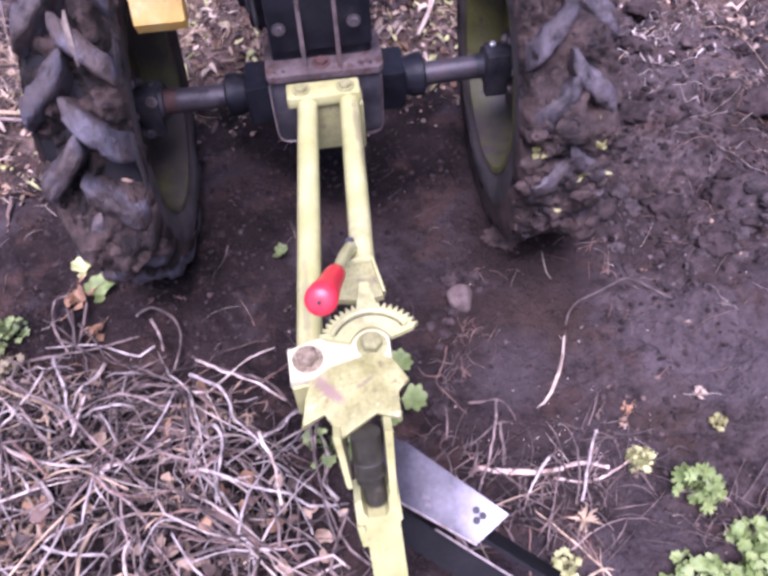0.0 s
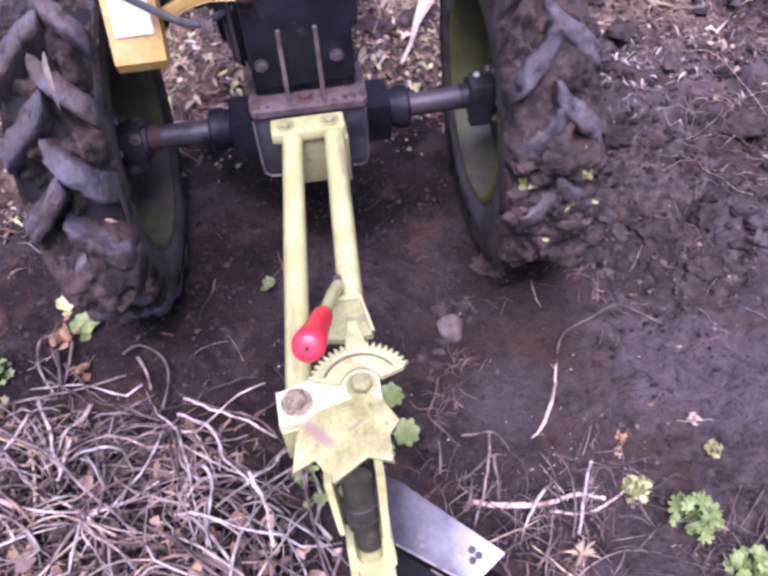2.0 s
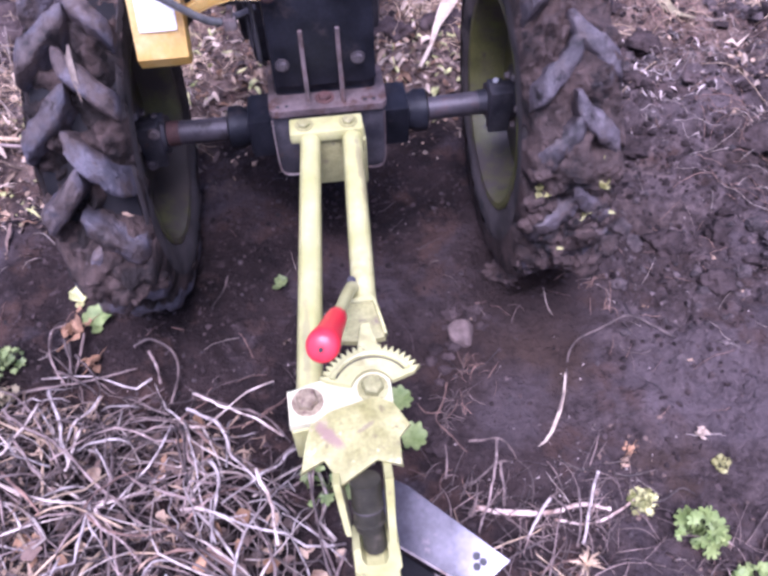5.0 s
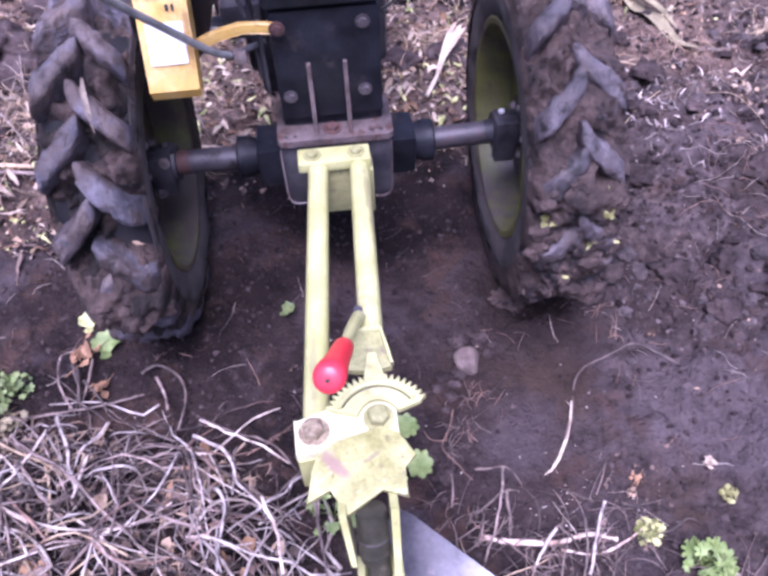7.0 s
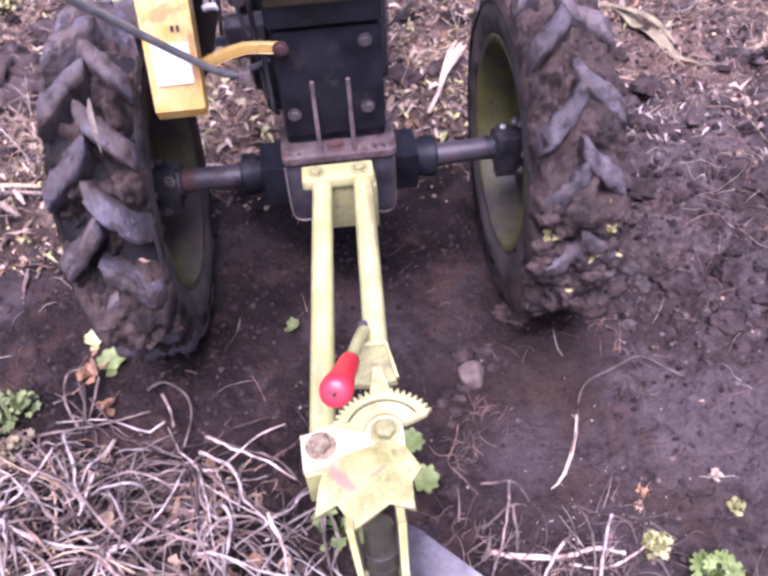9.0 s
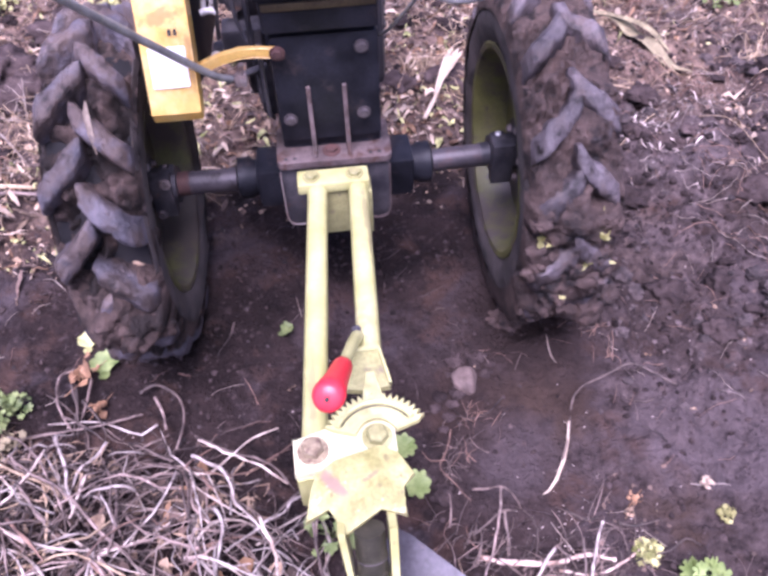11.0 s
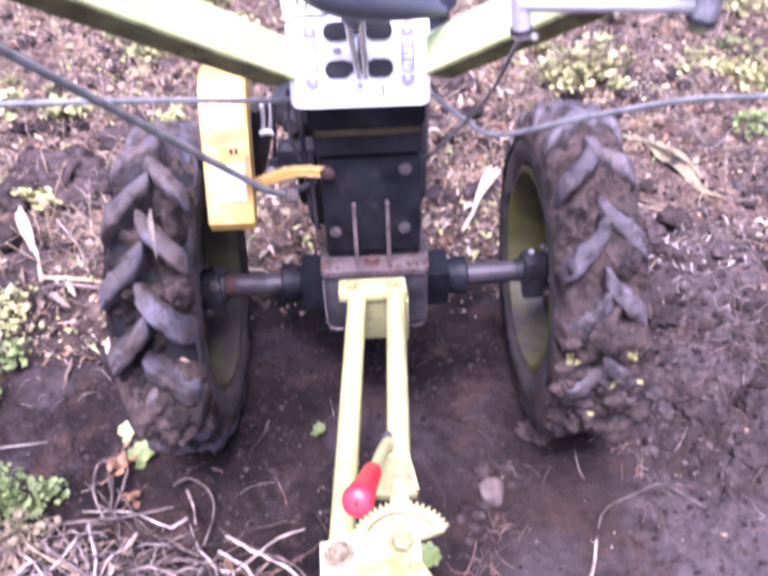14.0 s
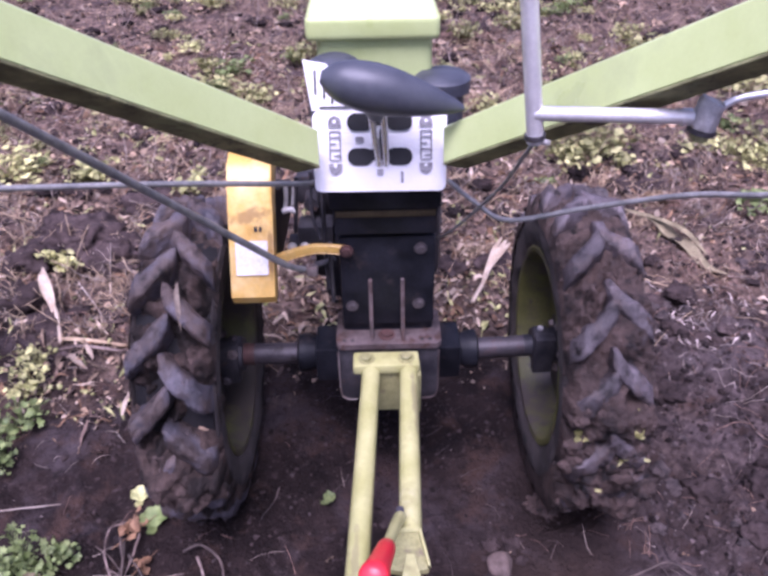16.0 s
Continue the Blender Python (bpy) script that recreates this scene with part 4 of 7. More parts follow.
slab(bm, rounded(0.010, 0.030, 0.002, cx=0.004, cy=0.081), 0.002, PLATE @ Matrix.Translation((0, 0, 0.0030)), 0)
part("gear_slot", bm, ink, plate)
def marking(outline, lift=0.0022, mat=None):
    bm = bmesh.new()
    slab(bm, outline, 0.001, PLATE @ Matrix.Translation((0, 0, lift)), 0)
    part("plate_marking", bm, mat or grey_ink, plate)


for cx in (-0.069, 0.071):
    for cy, up in ((0.105, 1), (0.038, -1)):
        # a half-round tab with a white rivet in it
        marking([(cx - 0.010, cy - up * 0.006), (cx - 0.010, cy + up * 0.003), (cx - 0.007, cy + up * 0.009), (cx, cy + up * 0.012), (cx + 0.007, cy + up * 0.009), (cx + 0.010, cy + up * 0.003), (cx + 0.010, cy - up * 0.006)][::up])
        marking([(cx + 0.003 * math.cos(k), cy + 0.003 + 0.003 * math.sin(k)) for k in range(6)], 0.0026, plate_white)
    for cy, w_, off in ((0.093, 0.016, 0.0), (0.084, 0.016, 0.0), (0.074, 0.010, -0.003), (0.065, 0.016, 0.0), (0.056, 0.010, 0.003), (0.049, 0.014, 0.0)):
        marking(rounded(w_, 0.0024, 0.0010, n=2, cx=cx + off, cy=cy))
    for side in (-1, 1):
        marking(rounded(0.0022, 0.044, 0.001, n=2, cx=cx + side * 0.0080, cy=0.071))
for cx, cy in ((-0.096, 0.166), (-0.083, 0.160), (-0.071, 0.152)):
    marking(rounded(0.003, 0.036, 0.0012, n=2, cx=cx, cy=cy), mat=ink)
marking(rounded(0.050, 0.0025, 0.001, n=2, cx=-0.066, cy=0.129), mat=ink)
marking(rounded(0.004, 0.018, 0.0012, n=2, cx=0.034, cy=0.022))
marking(rounded(0.009, 0.010, 0.001, n=2, cx=0.0, cy=0.030))
marking(rounded(0.013, 0.010, 0.003, n=2, cx=-0.031, cy=0.080))
# shift lever with its long black knob
bm = bmesh.new()
tube(bm, [(-0.003, -0.104, 0.782), (-0.009, -0.125, 0.835), (-0.016, -0.150, 0.905)], 0.0055, 12)
tube(bm, [(0.008, -0.104, 0.782), (0.006, -0.125, 0.835), (0.003, -0.150, 0.905)], 0.0055, 12)
lever = part("gear_lever", bm, chrome, tractor, "chromed double gear lever rod")
bm = bmesh.new()
pts = [Vector((-0.082, -0.150, 0.939)).lerp(Vector((0.118, -0.152, 0.889)), k / 14) for k in range(15)]
radii = [0.008, 0.022, 0.029, 0.0325, 0.0345, 0.0352, 0.0346, 0.033, 0.0305, 0.0275, 0.0238, 0.0198, 0.0155, 0.011, 0.004]
tube(bm, pts, radii, 32)
tube(bm, [(-0.008, -0.149, 0.905), (-0.007, -0.143, 0.886), (-0.006, -0.139, 0.874)], [0.027, 0.016, 0.011], 20)
part("gear_knob", bm, plastic, lever, "long black plastic knob")


def bar(bm, pts, wide, deep, up=(0, 0, 1)):
    """A rectangular tube along a line: wide in the upright direction, deep across it."""
    pts = [Vector(p) for p in pts]
    rings = []
    for i, p in enumerate(pts):
        t = (pts[min(i + 1, len(pts) - 1)] - pts[max(i - 1, 0)]).normalized()
        s = t.cross(Vector(up)).normalized()
        u = s.cross(t).normalized()
        r = 0.0035
        ring = []
        for sx, sy in ((1, 1), (-1, 1), (-1, -1), (1, -1)):
            for a, b in ((0, 1), (1, 0)) if sx * sy < 0 else ((1, 0), (0, 1)):
                ring.append(bm.verts.new(p + s * sx * (deep / 2 - (r if a == 0 else 0)) + u * sy * (wide / 2 - (r if b == 0 else 0))))
        rings.append(ring)
    for a, b in zip(rings, rings[1:]):
        for k in range(8):
            bm.faces.new((a[k], a[(k + 1) % 8], b[(k + 1) % 8], b[k]))
    bm.faces.new(rings[0][::-1])
    bm.faces.new(rings[-1])
    return bm


for s in (-1, 1):
    bm = bmesh.new()
    drop = 0.013 if s > 0 else 0.0
    BAR = [(s * 0.111, -0.127, 0.832), (s * 0.135, -0.160, 0.858), (s * 0.343, -0.45, 1.085), (s * 0.43, -0.57, 1.178), (s * 0.452, -0.66, 1.215), (s * 0.452, -0.80, 1.22)]
    sink = (0.0, 0.0, 0.0, 0.0, 0.0, 0.0) if s > 0 else (0.013, 0.012, 0.002, -0.004, -0.004, -0.004)
    BAR = [(x, y, z - drop - low) for (x, y, z), low in zip(BAR, sink)]
    bar(bm, BAR, 0.058, 0.042, up=(s * 0.28, 0.2, 0.94))
    hb = part("handlebar", bm, green, tractor, "light green square-tube handlebar")
    # added strip along the lower side, its dark paint standing in for shade
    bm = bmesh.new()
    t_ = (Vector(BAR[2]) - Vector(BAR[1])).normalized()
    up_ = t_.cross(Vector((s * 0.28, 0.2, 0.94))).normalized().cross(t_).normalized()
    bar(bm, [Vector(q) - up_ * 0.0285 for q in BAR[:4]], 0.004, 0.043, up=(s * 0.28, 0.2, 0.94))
    part("lower_lip", bm, lip_shade_paint, hb, "underside of the bar, darkened for shade, with mottled stains")
    bm = bmesh.new()
    tube(bm, [(s * 0.452, y, 1.22 - drop) for y in (-0.79, -0.80, -0.92, -0.925)], [0.018, 0.020, 0.020, 0.016], 16)
    part("grip", bm, plastic, hb)
# handle root under the plate
bm = bmesh.new()
box(bm, (-0.098, -0.062, 0.725), (0.098, 0.05, 0.80), 0.008)
part("handlebar_socket", bm, black, tractor)
# lever assembly: placed to fit the camera's view, drawn towards it clear of the handlebar
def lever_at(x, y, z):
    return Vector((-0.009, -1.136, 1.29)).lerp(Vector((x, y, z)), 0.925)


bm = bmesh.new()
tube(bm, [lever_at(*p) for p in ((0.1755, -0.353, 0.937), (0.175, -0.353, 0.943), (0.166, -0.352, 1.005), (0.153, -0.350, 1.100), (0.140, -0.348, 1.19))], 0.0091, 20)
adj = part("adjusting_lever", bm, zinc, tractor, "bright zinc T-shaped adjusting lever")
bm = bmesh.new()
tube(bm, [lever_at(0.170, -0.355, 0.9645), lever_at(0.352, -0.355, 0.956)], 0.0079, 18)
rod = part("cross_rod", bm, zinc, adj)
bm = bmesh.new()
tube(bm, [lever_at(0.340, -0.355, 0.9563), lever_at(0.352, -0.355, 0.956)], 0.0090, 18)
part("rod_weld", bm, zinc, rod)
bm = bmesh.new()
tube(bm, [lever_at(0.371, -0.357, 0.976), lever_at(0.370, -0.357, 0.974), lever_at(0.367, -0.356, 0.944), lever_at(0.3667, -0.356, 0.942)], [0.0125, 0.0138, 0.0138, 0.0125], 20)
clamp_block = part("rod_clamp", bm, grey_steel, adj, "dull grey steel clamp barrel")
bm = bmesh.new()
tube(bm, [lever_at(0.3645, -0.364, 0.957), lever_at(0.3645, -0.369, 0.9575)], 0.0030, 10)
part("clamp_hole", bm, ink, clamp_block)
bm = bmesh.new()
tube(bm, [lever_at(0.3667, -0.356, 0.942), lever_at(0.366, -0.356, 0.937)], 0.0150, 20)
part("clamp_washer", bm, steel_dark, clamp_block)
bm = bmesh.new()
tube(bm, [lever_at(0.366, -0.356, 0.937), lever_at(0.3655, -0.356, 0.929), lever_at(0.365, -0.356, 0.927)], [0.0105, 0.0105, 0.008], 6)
part("clamp_nut", bm, olive_shade, clamp_block)
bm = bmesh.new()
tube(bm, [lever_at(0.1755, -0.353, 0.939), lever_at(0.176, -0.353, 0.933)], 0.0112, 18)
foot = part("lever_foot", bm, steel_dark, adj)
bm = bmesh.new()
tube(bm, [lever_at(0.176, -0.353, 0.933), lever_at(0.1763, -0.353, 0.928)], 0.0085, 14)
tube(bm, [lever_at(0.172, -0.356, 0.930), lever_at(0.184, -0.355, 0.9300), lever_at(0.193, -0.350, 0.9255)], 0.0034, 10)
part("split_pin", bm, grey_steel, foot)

CABLES = [
    ("clutch_cable", 0.0058, [(-0.55, -0.56, 1.20), (-0.470, -0.475, 1.098), (-0.401, -0.40, 0.996), (-0.335, -0.30, 0.872), (-0.262, -0.20, 0.742), (-0.169, -0.10, 0.598), (-0.140, -0.07, 0.565)]),
    ("throttle_cable", 0.0044, [(-0.60, -0.38, 0.90), (-0.486, -0.30, 0.857), (-0.30, -0.20, 0.806), (-0.131, -0.10, 0.749), (-0.11, -0.06, 0.73)]),
    ("brake_cable", 0.0040, [(0.105, -0.09, 0.745), (0.15, -0.115, 0.715), (0.198, -0.15, 0.703), (0.30, -0.20, 0.750), (0.41, -0.27, 0.807), (0.485, -0.33, 0.838), (0.62, -0.42, 0.89)]),
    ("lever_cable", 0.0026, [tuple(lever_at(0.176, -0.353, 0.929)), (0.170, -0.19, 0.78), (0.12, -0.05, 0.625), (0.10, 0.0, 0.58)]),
]
for name, r, pts in CABLES:
    bm = bmesh.new()
    tube(bm, spline(pts, 6), r, 10)
    part(name, bm, cable_black, tractor)
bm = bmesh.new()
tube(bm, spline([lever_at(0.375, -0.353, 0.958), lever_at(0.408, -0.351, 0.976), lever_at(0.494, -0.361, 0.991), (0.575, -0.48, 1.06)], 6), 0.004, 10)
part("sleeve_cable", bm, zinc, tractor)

# belt guard
bm = bmesh.new()
outline = [(-0.132, 0.552), (-0.100, 0.612), (-0.060, 0.685), (-0.040, 0.718), (-0.018, 0.742), (0.015, 0.752), (0.10, 0.735), (0.22, 0.69),
           (0.215, 0.67), (0.10, 0.708), (0.030, 0.718), (0.005, 0.705), (-0.015, 0.680), (-0.055, 0.610), (-0.104, 0.533), (-0.122, 0.533)]
slab(bm, outline, 0.075, basis((-0.184, 0, 0), (0, 1, 0), (0, 0, 1)), 0.006)
guard = part("belt_guard", bm, guard_yellow, tractor, "worn yellow sheet-metal belt guard")
bm = bmesh.new()
slab(bm, rounded(0.054, 0.058, 0.002, n=2), 0.001, basis((-0.221, -0.1035, 0.613), (1, 0, 0), (0, 0.055, 0.1)), 0)
part("sticker", bm, sticker, guard, "white paper sticker")
bm = bmesh.new()
slab(bm, rounded(0.005, 0.009, 0.001, n=2), 0.001, basis((-0.213, -0.0795, 0.655), (1, 0, 0), (0, 0.055, 0.1)), 0)
part("sticker_mark", bm, ink, guard)
bm = bmesh.new()
slab(bm, rounded(0.004, 0.009, 0.001, n=2), 0.001, basis((-0.205, -0.0795, 0.655), (1, 0, 0), (0, 0.055, 0.1)), 0)
part("sticker_mark", bm, ink, guard)
# Added black slab filling in the dark open space behind the guard.
bm = bmesh.new()
slab(bm, [(0.02, 0.72), (0.05, 0.66), (0.16, 0.60), (0.40, 0.50), (0.40, 0.44), (0.14, 0.46), (0.03, 0.50), (-0.02, 0.58), (-0.005, 0.66)], 0.045, basis((-0.205, 0, 0), (0, 1, 0), (0, 0, 1)), 0.006)
part("belt_housing", bm, black, guard, "black filler slab for the dark space behind the guard")
bm = bmesh.new()
bar(bm, [(-0.182, -0.07, 0.588), (-0.150, -0.074, 0.603), (-0.115, -0.076, 0.612), (-0.090, -0.077, 0.611), (-0.060, -0.077, 0.607)], 0.019, 0.004)
guard_strip = part("guard_bracket", bm, guard_yellow, tractor, "bent yellow bracket strip, rusty at its bolt")
bm = bmesh.new()
hex_bolt(bm, (-0.063, -0.079, 0.607), (0, -1, 0), 0.0085, 0.006)
part("strip_bolt", bm, rust, guard_strip)
bm = bmesh.new()
tube(bm, [(-0.092, -0.055, 0.61), (-0.092, -0.05, 0.48), (-0.09, 0.0, 0.44)], 0.004, 8)
part("link_rod", bm, steel_dark, tractor)
for pts, r in (([(-0.118, -0.03, 0.735), (-0.120, -0.04, 0.66), (-0.108, -0.05, 0.615)], 0.0035), ([(-0.100, -0.03, 0.73), (-0.102, -0.035, 0.63), (-0.100, -0.04, 0.50)], 0.0045),
               ([(-0.150, -0.06, 0.555), (-0.120, -0.05, 0.560), (-0.085, -0.04, 0.566)], 0.0055)):
    bm = bmesh.new()
    tube(bm, spline(pts, 5), r, 8)
    part("link_rod", bm, steel_dark, tractor)
bm = bmesh.new()
box(bm, (-0.136, -0.070, 0.548), (-0.116, -0.052, 0.566), 0.004)
tube(bm, [(-0.126, -0.061, 0.566), (-0.122, -0.061, 0.584)], 0.005, 8)
part("cable_clevis", bm, steel_dirty, tractor)

# throttle linkage and its cast bracket beside the gearbox
bm = bmesh.new()
box(bm, (-0.158, 0.035, 0.527), (-0.090, 0.085, 0.588), 0.008)
box(bm, (-0.178, 0.045, 0.535), (-0.150, 0.075, 0.552), 0.004)
casting = part("cast_bracket", bm, steel_dark, tractor, "dusty grey cast bracket")
for x in (-0.170, -0.146):
    bm = bmesh.new()
    hex_bolt(bm, (x, 0.035, 0.546), (0, -1, 0), 0.0065, 0.012)
    part("bracket_nut", bm, grey_steel, casting)
for pts, r, mat in (([(-0.173, 0.045, 0.672), (-0.174, 0.048, 0.645), (-0.178, 0.05, 0.616)], 0.0042, grey_steel), ([(-0.156, 0.045, 0.672), (-0.160, 0.048, 0.645), (-0.166, 0.05, 0.616)], 0.0042, grey_steel),
                    ([(-0.182, 0.044, 0.618), (-0.170, 0.044, 0.621), (-0.158, 0.044, 0.618)], 0.0060, grey_steel), ([(-0.152, 0.04, 0.690), (-0.156, 0.042, 0.63), (-0.163, 0.045, 0.57)], 0.0036, steel_dark)):
    bm = bmesh.new()
    tube(bm, spline(pts, 4), r, 10)
    part("linkage_rod", bm, mat, casting)

# engine with its tank and air filter
bm = bmesh.new()
box(bm, (-0.15, 0.22, 0.34), (0.13, 0.62, 0.60), 0.02)
engine = part("engine", bm, steel_dark, tractor, "dark metal engine block")
for k in range(7):
    bm = bmesh.new()
    box(bm, (-0.16, 0.30, 0.40 + 0.025 * k), (0.14, 0.50, 0.408 + 0.025 * k), 0.002)
    part("cooling_fin", bm, steel_dark, engine)
bm = bmesh.new()
box(bm, (-0.12, 0.12, 0.36), (0.10, 0.24, 0.50), 0.012)
part("crankcase", bm, steel_dark, engine)
bm = bmesh.new()
box(bm, (-0.137, 0.52, 0.64), (0.127, 0.76, 0.79), 0.022, segs=4)
tank = part("fuel_tank", bm, green, tractor, "green painted fuel tank, its top paled for sky glare")
bm = bmesh.new()
box(bm, (-0.158, 0.50, 0.783), (0.142, 0.78, 0.838), 0.016, segs=4)
part("tank_rim", bm, green, tank)
# Added cover sheet that carries the glare on the tank top as colour.
bm = bmesh.new()
box(bm, (-0.146, 0.512, 0.832), (0.130, 0.768, 0.8425), 0.004, segs=3)
part("tank_lid", bm, glare_paint, tank, "tank top, painted pale for the sky glare on it")
bm = bmesh.new()
tube(bm, [(-0.005, 0.66, 0.836), (-0.005, 0.66, 0.855), (-0.005, 0.66, 0.862)], [0.036, 0.036, 0.028], 20)
part("tank_cap", bm, plastic, tank)
bm = bmesh.new()
tube(bm, [(0.150, 0.50, 0.60), (0.150, 0.50, 0.665), (0.150, 0.50, 0.672), (0.150, 0.50, 0.70), (0.150, 0.50, 0.71)], [0.05, 0.05, 0.064, 0.064, 0.05], 28)
part("air_filter", bm, plastic, engine, "round black plastic air filter")
bm = bmesh.new()
tube(bm, [(-0.095, 0.45, 0.58), (-0.095, 0.45, 0.735), (-0.095, 0.45, 0.758), (-0.095, 0.45, 0.768), (-0.095, 0.45, 0.772)], [0.060, 0.060, 0.054, 0.036, 0.015], 28)
part("silencer", bm, plastic, engine)
bm = bmesh.new()
box(bm, (-0.16, 0.10, 0.60), (-0.09, 0.20, 0.66), 0.006)
tube(bm, [(-0.13, 0.06, 0.62), (-0.13, 0.12, 0.62)], 0.014, 12)
part("carburettor", bm, steel_dark, engine)

# ---- hitch ----
hitch = tagged(empty("drawbar_hitch", (0.0, -0.4, 0.40)), "olive-yellow painted twin-tube drawbar hitch bolted behind the tractor", "hitch")
bm = bmesh.new()
box(bm, (-0.058, -0.158, 0.392), (0.061, -0.118, 0.412), 0.004)
clamp = part("clamp_plate", bm, olive, hitch)
bm = bmesh.new()
box(bm, (-0.045, -0.150, 0.293), (0.060, -0.138, 0.393), 0.003)
box(bm, (0.057, -0.165, 0.300), (0.064, -0.12, 0.393), 0.003)
part("back_plate", bm, olive_shade, hitch)
for x in (-0.034, 0.038):
    bm = bmesh.new()
    hex_bolt(bm, (x, -0.138, 0.412), (0, 0, 1), 0.0105, 0.008)
    part("clamp_bolt", bm, olive_shade, clamp)
for pts in ([(-0.026, -0.152, 0.393), (-0.052, -0.640, 0.397)], [(0.042, -0.152, 0.393), (0.026, -0.545, 0.397)]):
    bm = bmesh.new()
    tube(bm, pts, 0.0165, 24)
    part("tube", bm, olive, hitch)
bm = bmesh.new()
slab(bm, [(-0.004, -0.512), (0.040, -0.510), (0.046, -0.545), (0.049, -0.568), (0.020, -0.572), (-0.012, -0.566)], 0.010, Matrix.Translation((0, 0, 0.418)), 0.002)
lock = part("lock_plate", bm, olive_shade, hitch)
for lip in ([(0.040, -0.510), (0.046, -0.545), (0.0495, -0.568)], [(-0.003, -0.513), (-0.0085, -0.545), (-0.011, -0.564)], [(-0.003, -0.512), (0.020, -0.510), (0.040, -0.510)]):
    bm = bmesh.new()
    bar(bm, [(x, y, 0.4215) for x, y in lip], 0.009, 0.004)
    part("folded_lip", bm, olive, lock)
bm = bmesh.new()
tube(bm, [(0.014, -0.476, 0.41), (0.014, -0.476, 0.424)], 0.006, 12)
part("pivot_pin", bm, steel_dark, hitch)
bm = bmesh.new()
slab(bm, [(0.030, -0.553), (0.039, -0.594), (0.011, -0.592), (0.019, -0.553)], 0.014, Matrix.Translation((0, 0, 0.432)), 0.003)
part("latch", bm, olive, hitch)
# toothed sector round the right-hand bolt
bm = bmesh.new()
CX, CY = 0.0245, -0.654
outline = []
teeth = 19
for k in range(teeth * 4 + 1):
    a = radians(159 - (159 - 22) * k / (teeth * 4))
    r = 0.0655 if k % 4 in (1, 2) else 0.0570
    outline.append((CX + r * math.cos(a), CY + r * math.sin(a)))
for k in range(13):
    a = radians(22 + (159 - 22) * k / 12)
    outline.append((CX + 0.026 * math.cos(a), CY + 0.030 * math.sin(a)))
slab(bm, outline[::-1], 0.007, Matrix.Translation((0, 0, 0.436)), 0.0007)
sector = part("toothed_sector", bm, olive, hitch, "olive toothed locking sector")
bm = bmesh.new()
ridge = [(CX + 0.051 * math.cos(radians(a)), CY + 0.051 * math.sin(radians(a)), 0.438) for a in range(156, 24, -6)]
tube(bm, ridge, 0.0035, 8)
part("sector_ridge", bm, olive, sector)
bm = bmesh.new()
tube(bm, [(CX + 0.0465 * math.cos(radians(a)), CY + 0.0465 * math.sin(radians(a)), 0.4358) for a in range(152, 28, -6)], 0.0012, 6)
part("sector_groove", bm, shank_dark, sector)
bm = bmesh.new()
slab(bm, [(-0.076, -0.636), (-0.036, -0.631), (-0.030, -0.622), (-0.006, -0.612), (0.047, -0.618), (0.047, -0.680), (-0.074, -0.682)], 0.014, Matrix.Translation((0, 0, 0.428)), 0.003)
pivot = part("pivot_plate", bm, olive_glare, hitch)
bm = bmesh.new()
box(bm, (-0.073, -0.685, 0.35), (-0.062, -0.635, 0.415), 0.002)
box(bm, (-0.066, -0.684, 0.345), (0.044, -0.674, 0.416), 0.002)
part("pivot_cheek", bm, olive, hitch)
for x, y in ((-0.052, -0.655), (0.025, -0.646)):
    bm = bmesh.new()
    hex_bolt(bm, (x, y, 0.428), (0, 0, 1), 0.0130, 0.013)
    part("pivot_bolt", bm, brown_bolt if x < 0 else olive_shade, pivot)
# eight-pointed star plate, tipped a little to the rear
bm = bmesh.new()
outline = [(-0.050, 0.010), (-0.027, 0.024), (0.002, 0.030), (0.026, 0.036), (0.046, 0.026), (0.062, -0.003), (0.047, -0.016), (0.048, -0.049),
           (0.020, -0.038), (-0.021, -0.064), (-0.037, -0.032), (-0.064, -0.046), (-0.057, -0.012)]
slab(bm, outline[::-1], 0.006, Matrix.Translation((0.0, -0.698, 0.4345)) @ Euler((radians(6), 0, 0)).to_matrix().to_4x4(), 0.001)
part("star_plate", bm, olive_worn, hitch, "worn olive star-shaped index plate")
# locking handle with a red rubber grip
bm = bmesh.new()
tube(bm, [(0.014, -0.482, 0.415), (0.007, -0.520, 0.450), (-0.004, -0.582, 0.498), (-0.010, -0.615, 0.525)], [0.009, 0.008, 0.007, 0.007], 14)
handle = part("locking_handle", bm, olive, hitch)
bm = bmesh.new()
pts = [Vector((-0.0065, -0.596, 0.510)).lerp(Vector((-0.0235, -0.690, 0.586)), k) for k in (0, 0.04, 0.2, 0.4, 0.55, 0.7, 0.8, 0.9, 0.96, 0.99, 1.0)]
tube(bm, pts, [0.0085, 0.0118, 0.0127, 0.0132, 0.0140, 0.0153, 0.0167, 0.0173, 0.0158, 0.012, 0.004], 28)
part("red_grip", bm, red, handle, "bright red rubber grip")
bm = bmesh.new()
tube(bm, [(-0.0230, -0.688, 0.5845), (-0.0240, -0.6925, 0.5885)], 0.0024, 8)
part("grip_hole", bm, ink, handle)

